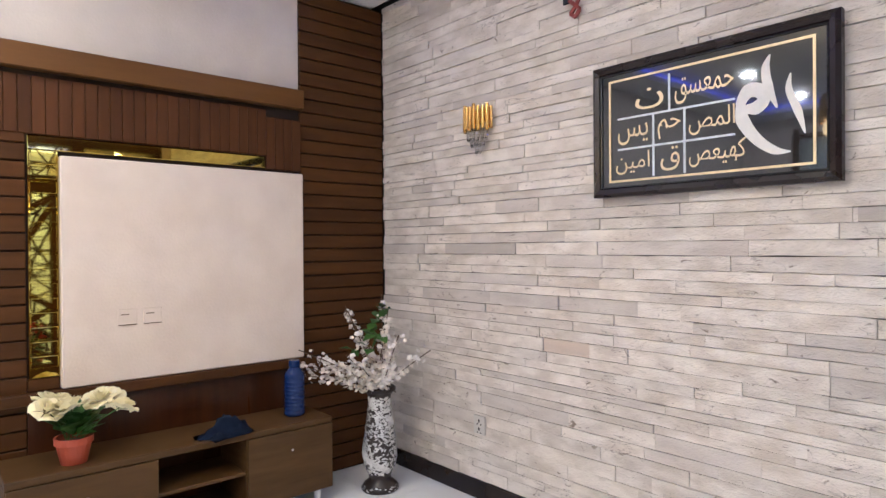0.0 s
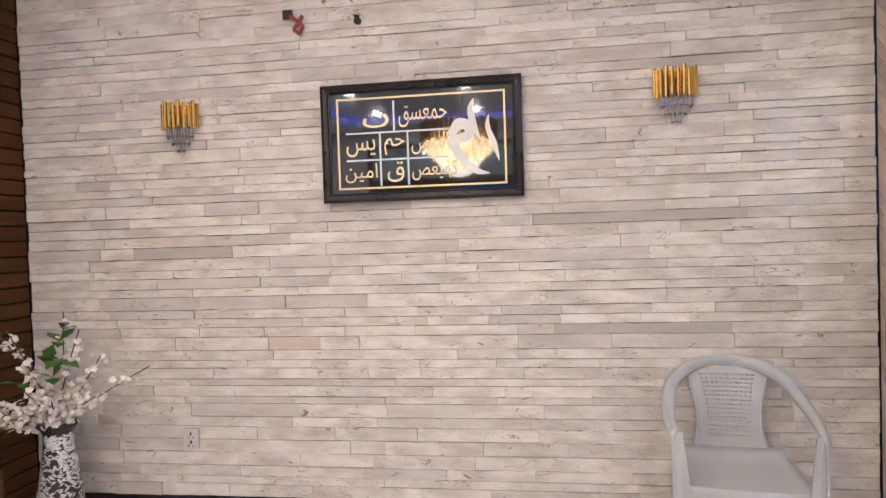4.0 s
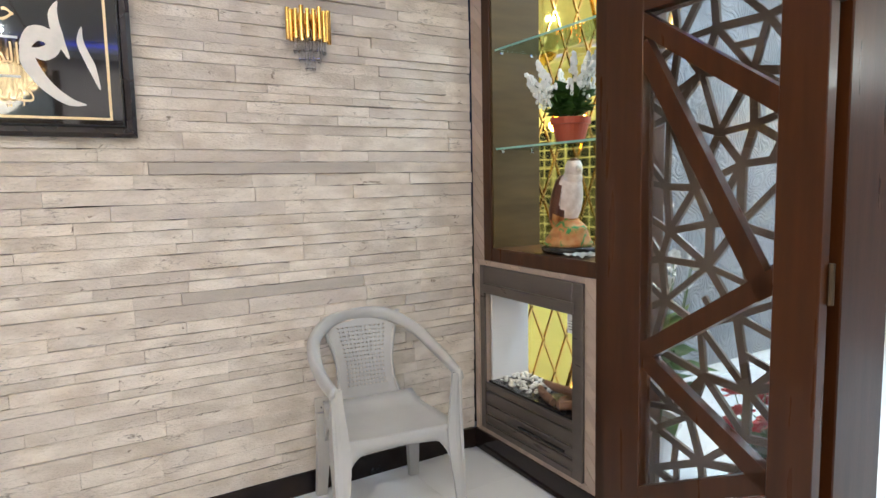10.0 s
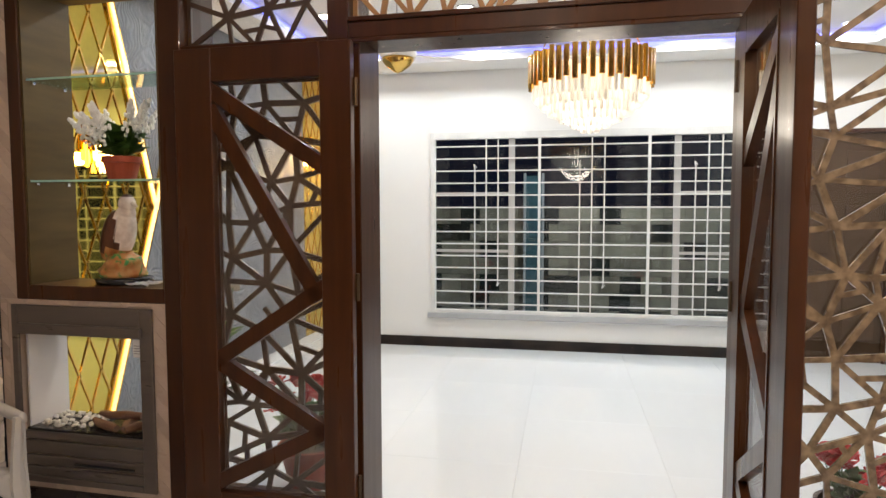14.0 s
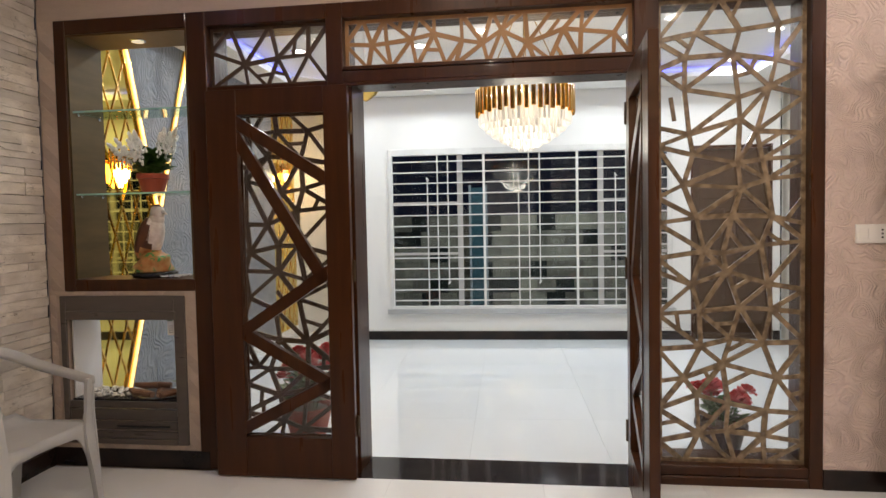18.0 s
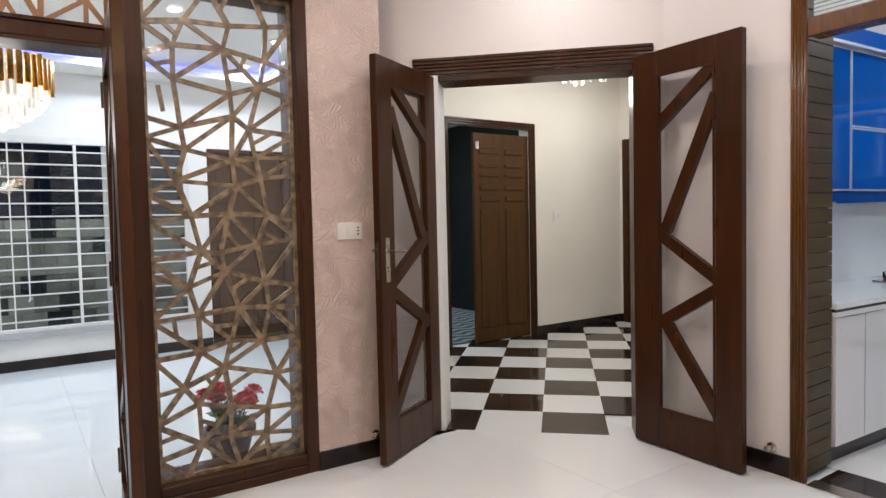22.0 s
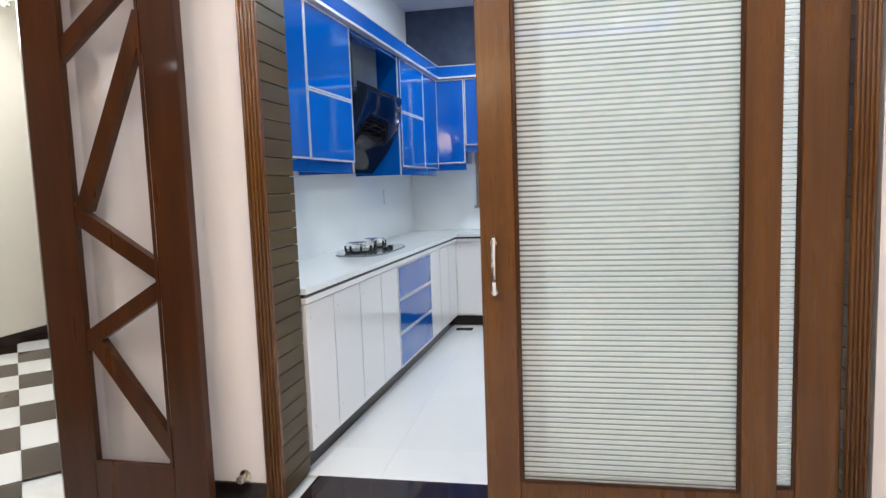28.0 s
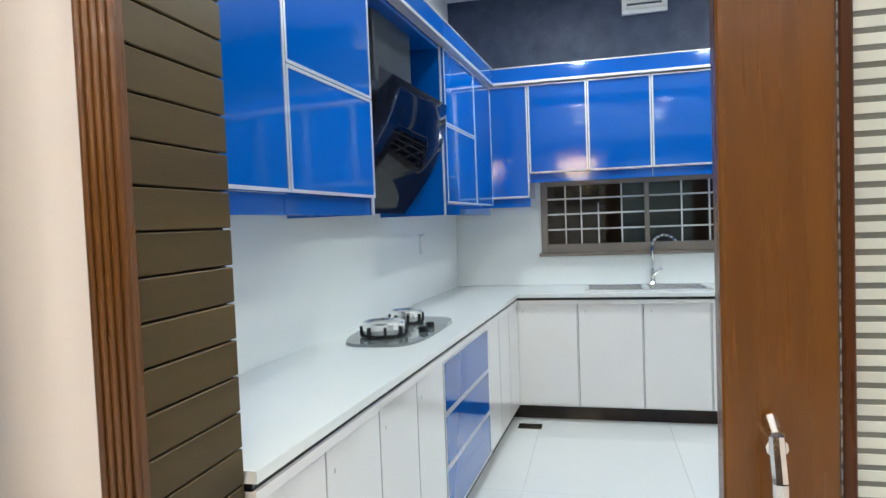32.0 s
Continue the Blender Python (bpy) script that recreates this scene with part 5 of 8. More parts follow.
m = Matrix.Rotation(radians(14), 4, "X")
blob(bm, (0, 0.0, 0.215), (0.050, 0.055, 0.115), m, 14, 10)
blob(bm, (0, -0.030, 0.335), (0.034, 0.038, 0.045), None, 12, 8)
blob(bm, (0, -0.022, 0.300), (0.038, 0.042, 0.035), None, 12, 8)
tube(bm, (0, -0.062, 0.338), (0, -0.093, 0.325), 0.013, 8, 0.002)
blob(bm, (-0.036, 0.035, 0.205), (0.024, 0.046, 0.115), Matrix.Rotation(radians(22), 4, "X"), 10, 8)
blob(bm, (0.036, 0.035, 0.205), (0.024, 0.046, 0.115), Matrix.Rotation(radians(22), 4, "X"), 10, 8)
for s in (-1, 1):
    tube(bm, (s * 0.022, -0.01, 0.135), (s * 0.026, -0.022, 0.085), 0.014, 8, 0.010)
eagle = solid("eagle_statue", bm, EAGLE_CREAM, "painted cream and brown eagle figurine on a rocky base", "figurine", smooth=True)
eagle.matrix_basis = EAST @ pose(EAGLE_X, EAGLE_Y, 1.0755, 0, 0, -12) @ Matrix.Scale(1.12, 4)
eagle.data.materials.append(EAGLE_BROWN)
eagle.data.materials.append(BLACK)
eagle.data.materials.append(material("painted_rock", (0.42, 0.150, 0.040), (0.52, 0.30, 0.12), rough=0.5, scale=20, fine=60, bump=0.3, mottle=1.0, fleck=((0.04, 0.24, 0.06), 16.0, 0.53)))
for f in eagle.data.polygons:
    c = f.center
    if c.z < 0.031:
        f.material_index = 2
    elif c.z < 0.140:
        f.material_index = 3
    elif (c.y > -0.008 and 0.11 < c.z < 0.31 and (abs(c.x) > 0.020 or c.y > 0.030)) or c.z > 0.360:
        f.material_index = 1
bm = bmesh.new()
prev = None
rows = []
for i in range(9):
    rows.append([bm.verts.new((0.02 + i * 0.018, -0.06 + j * 0.02 + 0.006 * math.sin(i), 0.004 + 0.012 * abs(math.sin(i * 0.9 + j * 0.7)))) for j in range(7)])
for a, b in zip(rows, rows[1:]):
    for j in range(6):
        bm.faces.new((a[j], a[j + 1], b[j + 1], b[j]))
bmesh.ops.solidify(bm, geom=bm.faces[:], thickness=0.002)
nap = solid("folded_paper", bm, PAPER, "crumpled white paper napkin on the niche base", "paper")
nap.matrix_basis = EAST @ pose(-0.005, -0.74, 1.0765, 0, 0, 0)


# ---- lounge: media wall ----
MX = -4.2
MEDIA = thing("media_wall", "walnut slatted media wall with a cream panel and gold mirror edging", "media wall", (0, 0, 0), kind="structure")
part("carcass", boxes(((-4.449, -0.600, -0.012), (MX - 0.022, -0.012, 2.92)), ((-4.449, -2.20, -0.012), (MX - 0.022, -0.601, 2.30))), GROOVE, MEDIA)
slat_r = mesh_of("slat", box(bmesh.new(), (-0.022, -0.600, 0.0), (0.0, -0.010, 0.073), 0.003), WOOD_H)
for k in range(36):
    piece("slat", slat_r, MEDIA, Matrix.Translation((MX, 0, 0.012 + k * 0.0805)))
slat_l = mesh_of("slat", box(bmesh.new(), (-0.022, -2.20, 0.0), (0.0, -1.965, 0.073), 0.003), WOOD_H)
for k in range(26):
    piece("slat", slat_l, MEDIA, Matrix.Translation((MX, 0, 0.012 + k * 0.0805)))
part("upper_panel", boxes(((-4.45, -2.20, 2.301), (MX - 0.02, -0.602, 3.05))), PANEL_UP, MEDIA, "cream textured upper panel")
part("beam", boxes(((MX - 0.02, -2.20, 2.19), (MX + 0.045, -0.595, 2.30)), bevel=0.004), BEAM_WOOD, MEDIA)
BATTEN_WOOD = material("reddish_batten_wood", (0.090, 0.033, 0.0105), (0.056, 0.020, 0.006), ior=1.25, rough=0.5, scale=3.0, stretch=(7, 7, 0.6), fine=50, bump=0.04, per_piece=0.22)
rib = mesh_of("batten", box(bmesh.new(), (-0.02, -0.0258, 0.0), (0.006, 0.0258, 0.26), 0.002), BATTEN_WOOD)
rib_long = mesh_of("batten", box(bmesh.new(), (-0.02, -0.0258, -0.035), (0.006, 0.0258, 0.26), 0.002), BATTEN_WOOD)
for k in range(30):
    y = -0.628 - k * 0.0535
    piece("batten", rib_long if y > -0.82 else rib, MEDIA, Matrix.Translation((MX, y, 1.905 if y < -0.82 else 1.865)))
part("gold_edging", boxes(((MX - 0.021, -1.957, 1.835), (MX + 0.004, -0.823, 1.898)), bevel=0.003), GOLD_MIRROR, MEDIA, "gold mirror strip")
part("gold_edging", boxes(((MX - 0.021, -1.957, 0.80), (MX + 0.004, -1.837, 1.834)), bevel=0.003), GOLD_MIRROR, MEDIA, "gold mirror strip")
part("slat", boxes(((MX - 0.021, -1.962, 0.742), (MX, -1.838, 0.797)), bevel=0.003), WOOD_H, MEDIA)
for k in range(15):
    part("bevelled_facet", boxes(((MX + 0.004, -1.951, 0.844 + k * 0.066), (MX + 0.010, -1.843, 0.899 + k * 0.066)), bevel=0.0035), GOLD_MIRROR, MEDIA)
part("tv_panel", boxes(((MX - 0.02, -1.835, 0.742), (MX + 0.035, -0.602, 1.812)), bevel=0.006), PANEL, MEDIA, "plain cream suede-textured panel")
part("ledge", boxes(((MX - 0.02, -2.20, 0.690), (MX + 0.050, -0.601, 0.740)), bevel=0.004), WOOD_H, MEDIA)
part("back_board", boxes(((MX - 0.021, -1.964, 0.02), (MX + 0.002, -0.601, 0.689))), WOOD, MEDIA)
sk = thing("wall_socket", "faint cream double socket plates on the panel", "socket", (MX + 0.0355, -1.50, 1.05))
for y0 in (-0.10, 0.015):
    pl = part("plate", boxes(((0.0, y0, -0.038), (0.005, y0 + 0.085, 0.040)), bevel=0.001), PANEL, sk)
    part("slot", boxes(((0.005, y0 + 0.012, 0.012), (0.0056, y0 + 0.05, 0.016)), ((0.005, y0 - 0.0, -0.038), (0.0056, y0 + 0.085, -0.034))), CAB_WOOD, pl)

CON = thing("media_console", "low walnut television console with an open bay", "console", (-4.02, -1.33, 0.0))
part("top", boxes(((-0.175, -0.76, 0.430), (0.175, 0.718, 0.462)), bevel=0.003), CAB_WOOD, CON)
part("bottom", boxes(((-0.175, -0.76, 0.075), (0.170, 0.718, 0.095)), bevel=0.002), CAB_WOOD, CON)
for y in (-0.76, -0.20, 0.233, 0.700):
    part("side", boxes(((-0.175, y, 0.096), (0.168, y + 0.018, 0.429))), CAB_WOOD, CON)
part("back", boxes(((-0.178, -0.74, 0.096), (-0.165, 0.70, 0.429))), WOOD, CON)
part("shelf", boxes(((-0.16, -0.18, 0.25), (0.160, 0.232, 0.268)), bevel=0.001), CAB_WOOD, CON)
for a, b in ((-0.757, -0.186), (0.236, 0.715)):
    d = part("door", boxes(((0.168, a, 0.082), (0.184, b, 0.427)), bevel=0.002), CAB_WOOD, CON)
    bm = bmesh.new()
    tube(bm, (0.184, (a + b) / 2, 0.33), (0.187, (a + b) / 2, 0.33), 0.007, 10)
    part("screw_cap", bm, STEEL, d)
for y in (-0.70, -0.1, 0.65):
    for x in (-0.12, 0.13):
        bm = bmesh.new()
        lathe(bm, [(0.018, 0.0), (0.018, 0.02), (0.022, 0.075)], 12, (x, y, 0))
        part("foot", bm, WHITE_PLASTIC, CON)

BOT = thing("water_bottle", "translucent blue plastic water bottle with ribbed sides", "bottle", (-4.0, -0.755, 0.462))
BOT.matrix_basis = BOT.matrix_basis @ Matrix.Diagonal((1.12, 1.12, 0.95, 1.0))
bm = bmesh.new()
prof = [(0.040, 0.0), (0.050, 0.006)]
for k in range(9):
    prof += [(0.0515, 0.018 + k * 0.022), (0.0515, 0.024 + k * 0.022), (0.0465, 0.031 + k * 0.022)]
prof += [(0.051, 0.225), (0.046, 0.25), (0.028, 0.272), (0.024, 0.282)]
part("body", lathe(bm, prof, 22), BLUE_BOTTLE, BOT, smooth=True)
bm = bmesh.new()
part("cap", lathe(bm, [(0.027, 0.283), (0.027, 0.315), (0.024, 0.319)], 18), BLUE_BOTTLE, BOT)

bm = bmesh.new()
rows = []
for i in range(15):
    row = []
    for j in range(19):
        u, v = i / 14 - 0.5, j / 18 - 0.5
        p = Vector((u * 4.2, v * 4.6, 0.7))
        rise = max(0.0, 1 - (u * 2.0) ** 2 - (v * 1.9) ** 2) * (0.45 + 1.1 * (v + 0.5))
        fold = 1 - abs(noise.noise(p)) * 1.9
        h = 0.105 * rise * max(0.12, fold) + 0.012 * noise.noise(p * 2.6)
        row.append(bm.verts.new((u * 0.24 + 0.02 * math.sin(5 * v), v * 0.36 + 0.02 * math.sin(8 * u), max(0.004, h))))
    rows.append(row)
for a, b in zip(rows, rows[1:]):
    for j in range(18):
        bm.faces.new((a[j], a[j + 1], b[j + 1], b[j]))
bmesh.ops.solidify(bm, geom=bm.faces[:], thickness=-0.003)
cl = solid("folded_cloth", bm, BLUE_CLOTH, "crumpled navy cloth lying on the console", "cloth", smooth=True)
cl.matrix_basis = pose(-3.90, -1.19, 0.4625, 0, 0, 22) @ Matrix.Diagonal((0.72, 0.66, 0.95, 1.0))

plant("rose_pot", "cream artificial roses in a terracotta pot on the console", (-3.95, -1.83, 0.462), 9, 0.064, 0.235, 0.19, PETAL, (0.050, 0.069, 0.115), TERRACOTTA, 31, leaves=60, leaf_size=0.09, roses=True)

# floor vase with blossom branches
VASE = thing("floor_vase", "tall dark vase with silver mosaic and blush blossom branches", "vase", (-3.81, -0.32, 0.0))
prof = [(0.104, 0.0), (0.108, 0.010), (0.092, 0.036), (0.062, 0.062), (0.066, 0.085), (0.088, 0.135), (0.098, 0.19), (0.096, 0.25), (0.084, 0.33), (0.072, 0.42), (0.064, 0.49), (0.066, 0.535), (0.080, 0.557), (0.092, 0.566), (0.094, 0.580), (0.084, 0.588), (0.062, 0.583), (0.05, 0.55)]
bm = bmesh.new()
part("body", lathe(bm, prof, 32), VASE_DARK, VASE, smooth=True)


def vase_radius(z):
    for (r0, z0), (r1, z1) in zip(prof, prof[1:]):
        if z0 <= z <= z1:
            return r0 + (r1 - r0) * (z - z0) / (z1 - z0)
    return 0.06


rnd = random.Random(2)
bm = bmesh.new()
for k in range(2100):
    z, a = rnd.uniform(0.10, 0.53), rnd.uniform(0, 2 * math.pi)
    if 0.55 < ((a + z * 7.0) % (2 * math.pi)) < 1.9 and rnd.random() < 0.55:
        continue
    r, s, t = vase_radius(z) + 0.0012, rnd.uniform(0.008, 0.017), rnd.uniform(0.0035, 0.0065)
    tilt = rnd.uniform(-1, 1)
    u, w = Vector((-math.sin(a), math.cos(a), 0)), Vector((0, 0, 1))
    c = Vector((r * math.cos(a), r * math.sin(a), z))
    e1, e2 = (u * math.cos(tilt) + w * math.sin(tilt)) * s, (w * math.cos(tilt) - u * math.sin(tilt)) * t
    bm.faces.new([bm.verts.new(c + p) for p in (e1, e2, -e1, -e2)])
for k in range(60):
    z, a = rnd.uniform(0.01, 0.034), rnd.uniform(0, 2 * math.pi)
    r = vase_radius(z) + 0.0015
    c, u = Vector((r * math.cos(a), r * math.sin(a), z)), Vector((-math.sin(a), math.cos(a), 0)) * 0.009
    bm.faces.new([bm.verts.new(c + p) for p in (u, Vector((0, 0, 0.005)), -u, Vector((0, 0, -0.004)))])
part("mosaic", bm, VASE_SILVER, VASE, "silver mosaic chips")
bm = bmesh.new()
for z, a0 in [(0.12 + 0.30 * (k * 0.618 % 1), k * 2.4) for k in range(64)]:
    for ring in (0.015, 0.008):
        pts = []
        for k in range(15):
            t = 2 * math.pi * k / 14
            a, zz = a0 + ring * math.cos(t) / 0.11, z + ring * math.sin(t)
            r = vase_radius(zz) + 0.001
            pts.append((r * math.cos(a), r * math.sin(a), zz))
        pipe(bm, pts, 0.0024, 5)
part("medallion", bm, VASE_SILVER, VASE)
twigs, bloom, green = bmesh.new(), bmesh.new(), bmesh.new()
for tip, dens in (((-0.27, -0.43, 0.68), 1.0), ((-0.28, -0.36, 0.80), 1.0), ((-0.20, -0.10, 1.02), 1.0), ((-0.10, -0.16, 1.05), 0.9), ((0.10, -0.05, 1.12), 0.55), ((0.20, -0.08, 1.04), 0.8),
                  ((0.32, -0.10, 0.92), 1.0), ((0.52, -0.05, 0.86), 0.6), ((0.36, -0.20, 0.76), 1.0), ((-0.28, -0.40, 0.72), 0.9), ((0.06, -0.26, 0.80), 1.0), ((-0.12, -0.30, 0.76), 1.0), ((0.16, -0.22, 0.74), 1.0)):
    p0, p3 = Vector((rnd.uniform(-0.03, 0.03), rnd.uniform(-0.03, 0.03), 0.55)), Vector(tip)
    p1 = p0 + Vector((p3.x * 0.15, p3.y * 0.15, 0.20 * min(1, (p3.z - 0.4))))
    pts = [p0 * (1 - t) ** 2 + p1 * 2 * t * (1 - t) + p3 * t * t for t in [k / 12 for k in range(13)]]
    pipe(twigs, pts, 0.003, 5)
    n = round(74 * dens)
    for k in range(n):
        t = rnd.uniform(0.32, 1.0)
        c = pts[min(12, int(t * 12))] + Vector((rnd.gauss(0, 1), rnd.gauss(0, 1), rnd.gauss(0, 1))) * 0.017
        petals(bloom, c, rnd.uniform(0.012, 0.020) * (1.2 - 0.4 * t), 5, rnd, 0.4)
for c, s in (((0.08, -0.06, 0.98), 0.10), ((0.10, -0.08, 0.90), 0.11), ((0.02, -0.08, 0.88), 0.10), ((0.07, -0.03, 1.04), 0.08), ((0.07, -0.10, 0.82), 0.10), ((-0.10, -0.12, 0.80), 0.08)):
    for k in range(3):
        leaf(green, c, (rnd.uniform(-1, 1), rnd.uniform(-1, 0.4), rnd.uniform(-0.4, 0.8)), s, rnd)
part("branch", twigs, TWIG, VASE)
part("blossom", bloom, PETAL_PINK, VASE, "cream and blush artificial blossom")
part("leaves", green, LEAF, VASE)

# ---- framed calligraphy ----
PW, PH = 0.978, 0.572
PIC = thing("framed_calligraphy", "black framed glass panel with gold calligraphy and a white emblem", "picture", (-2.0425, -0.034, 1.8795))
f = 0.034


def mitred(w, h, wide, y0, y1, lip):
    """Four bars mitred at the corners; lip lowers the outer edge of the face."""
    bm = bmesh.new()
    out, inn = [(-w, -h), (w, -h), (w, h), (-w, h)], [(-w + wide, -h + wide), (w - wide, -h + wide), (w - wide, h - wide), (-w + wide, h - wide)]
    mid = [(p[0] * 0.55 + q[0] * 0.45, p[1] * 0.55 + q[1] * 0.45) for p, q in zip(out, inn)]
    for k in range(4):
        n = (k + 1) % 4
        ring = []
        for i in (k, n):
            ring.append([bm.verts.new((*p[:1], y, p[1])) for p, y in ((out[i], y1), (out[i], y0 + lip), (mid[i], y0), (inn[i], y0 + lip * 0.6), (inn[i], y1))])
        for j in range(5):
            bm.faces.new((ring[0][j], ring[0][(j + 1) % 5], ring[1][(j + 1) % 5], ring[1][j]))
        bm.faces.new(ring[0][::-1]), bm.faces.new(ring[1])
    return bm


part("frame", mitred(PW / 2, PH / 2, f, -0.022, 0.02, 0.010), FRAME_BLACK, PIC)
part("inner_frame", mitred(PW / 2 - f - 0.0005, PH / 2 - f - 0.0005, 0.010, -0.012, 0.0, 0.003), BLACK, PIC)
part("glass", boxes(((-PW / 2 + f, -0.004, -PH / 2 + f), (PW / 2 - f, 0.008, PH / 2 - f))), BLACK_GLOSS, PIC, "glossy black glass")


def uv(u, v, y=-0.0062):
    return Vector((-PW / 2 + u * PW, y, PH / 2 - v * PH))


def ribbon(bm, pts, width, y=-0.0062):
    """A pen stroke through points, thick in the middle or by a list of widths."""
    n = 26
    dense = []
    for k in range(n + 1):
        t = k / n * (len(pts) - 1)
        i = min(int(t), len(pts) - 2)
        q = t - i
        p = [Vector(pts[max(0, min(len(pts) - 1, i + d))]) for d in (-1, 0, 1, 2)]
        dense.append(0.5 * (2 * p[1] + (p[2] - p[0]) * q + (2 * p[0] - 5 * p[1] + 4 * p[2] - p[3]) * q * q + (3 * p[1] - p[0] - 3 * p[2] + p[3]) * q ** 3))
    prev = None
    for k, c in enumerate(dense):
        a, b = dense[max(0, k - 1)], dense[min(n, k + 1)]
        d = (b - a)
        d = Vector((d.x * PW, d.y * PH)).normalized()
        s = k / n
        w = width * (0.25 + 0.75 * math.sin(math.pi * min(1, max(0, s * 0.96 + 0.02)))) if not isinstance(width, (list, tuple)) else float(np.interp(s, np.linspace(0, 1, len(width)), width))
        m = uv(c.x, c.y, y)
        off = Vector((d.y, 0, d.x)) * w / 2
        cur = (bm.verts.new(m + off), bm.verts.new(m - off))
        if prev:
            bm.faces.new((prev[0], cur[0], cur[1], prev[1]))
        prev = cur


bm = bmesh.new()
for a, b in (((0.080, 0.118), (0.920, 0.134)), ((0.080, 0.876), (0.920, 0.892))):
    box(bm, uv(a[0], a[1], -0.0075), uv(b[0], b[1], -0.0045))
for a, b in (((0.080, 0.134), (0.0895, 0.876)), ((0.9105, 0.134), (0.920, 0.876))):
    box(bm, uv(a[0], a[1], -0.0075), uv(b[0], b[1], -0.0045))
part("border_line", bm, INLAY, PIC, "cream gold border line")
bm = bmesh.new()
for a, b in (((0.125, 0.410), (0.640, 0.424)), ((0.125, 0.640), (0.640, 0.654)), ((0.366, 0.155), (0.375, 0.410)), ((0.293, 0.424), (0.302, 0.868)), ((0.432, 0.424), (0.441, 0.868))):
    box(bm, uv(a[0], a[1], -0.0072), uv(b[0], b[1], -0.0045))
part("grid_line", bm, INLAY_PALE, PIC, "pale dividing lines")


def words(text, u0, u1, v0, v1):
    """Raised letters of the built-in font, fitted into a box on the glass."""
    curve = bpy.data.curves.new("letters", "FONT")
    curve.body, curve.size, curve.resolution_u = text, 1.0, 3
    ob = new("letters", curve)
    bpy.context.view_layer.update()
    got = ob.evaluated_get(bpy.context.evaluated_depsgraph_get())
    bm = bmesh.new()
    bm.from_mesh(got.to_mesh())
    got.to_mesh_clear()
    bpy.data.objects.remove(ob)
    xs, ys = [v.co.x for v in bm.verts], [v.co.y for v in bm.verts]
    for v in bm.verts:
        p = (v.co.x - min(xs)) / (max(xs) - min(xs)), (v.co.y - min(ys)) / (max(ys) - min(ys))
        v.co = uv(u0 + (u1 - u0) * p[0], v1 + (v0 - v1) * p[1])
    part("lettering", bm, INLAY, PIC, "cream gold calligraphic letters")


words("\uFEE5", 0.212, 0.345, 0.225, 0.375)
words("\uFED6\uFEB4\uFECC\uFEE4\uFEA3", 0.395, 0.635, 0.205, 0.385)
words("\uFEB2\uFEF3", 0.125, 0.272, 0.470, 0.615)
words("\uFEE2\uFEA3", 0.318, 0.420, 0.470, 0.610)
words("\uFEBA\uFEE4\uFEDF\uFE8D", 0.455, 0.640, 0.445, 0.615)
words("\uFEE6\uFEF4\uFEE3\uFE8D", 0.115, 0.280, 0.675, 0.835)
words("\uFED5", 0.330, 0.415, 0.670, 0.840)
words("\uFEBA\uFECC\uFEF4\uFEEC\uFEDB", 0.455, 0.680, 0.670, 0.835)
bm = bmesh.new()
ribbon(bm, [(0.768, 0.180), (0.752, 0.260), (0.762, 0.380), (0.792, 0.520)], [0.004, 0.030, 0.034, 0.006])
ribbon(bm, [(0.838, 0.320), (0.832, 0.420), (0.862, 0.560), (0.885, 0.700)], [0.004, 0.024, 0.028, 0.004])
ribbon(bm, [(0.655, 0.470), (0.690, 0.385), (0.735, 0.400), (0.745, 0.460), (0.715, 0.500), (0.670, 0.490)], [0.03, 0.055, 0.05, 0.045, 0.05, 0.02], y=-0.0066)
ribbon(bm, [(0.662, 0.440), (0.668, 0.560), (0.715, 0.690), (0.780, 0.780), (0.838, 0.800)], [0.030, 0.050, 0.040, 0.030, 0.002], y=-0.0070)
part("emblem", bm, INLAY_WHITE, PIC, "large white brush-stroke emblem")

sconce((-3.273, -0.0125, 2.105), False, "unlit gold tube and crystal wall sconce on stone")
sconce((-0.862, -0.0125, 2.115), False, "unlit gold tube and crystal wall sconce on stone")


def outlet(place, rz, wide, high, label, slots=2):
    ob = thing("wall_socket", label, "socket", place, rz)
    part("plate", boxes(((-wide / 2, -0.009, -high / 2), (wide / 2, 0.0, high / 2)), bevel=0.002), SOCKET, ob)
    for k in range(slots):
        z = high * 0.22 * (1 - 2 * (k % 2))
        part("slot", boxes(((-0.004, -0.010, z - 0.008), (0.004, -0.0085, z + 0.008))), BLACK, ob)
        part("slot", boxes(((-0.016, -0.010, z - 0.022), (-0.011, -0.0085, z - 0.015))), BLACK, ob)
        part("slot", boxes(((0.011, -0.010, z - 0.022), (0.016, -0.0085, z - 0.015))), BLACK, ob)
    return ob


outlet((-3.302, -0.0125, 0.412), 0, 0.085, 0.10, "small white wall socket on the stone")
outlet((-0.858, -0.0125, 0.392), 0, 0.085, 0.10, "small white wall socket behind the chair")


def switch_plate(place, rz, wide, high, keys, label):
    ob = thing("switch_plate", label, "switch", place, rz)
    part("plate", boxes(((-wide / 2, -0.008, -high / 2), (wide / 2, 0.0, high / 2)), bevel=0.002), CREAM_PLASTIC if keys > 3 else WHITE_PLASTIC, ob)
    n = keys
    for k in range(n):
        x = -wide * 0.40 + wide * 0.55 * (k + 0.5) / n
        part("key", boxes(((x - wide * 0.24 / n, -0.011, -high * 0.30), (x + wide * 0.24 / n, -0.0078, high * 0.30)), bevel=0.001), WHITE_PLASTIC, ob)
    for z in (-0.018, 0.0, 0.018):
        part("slot", boxes(((wide * 0.30, -0.009, z - 0.004), (wide * 0.36, -0.0075, z + 0.004))), BLACK, ob)
    return ob


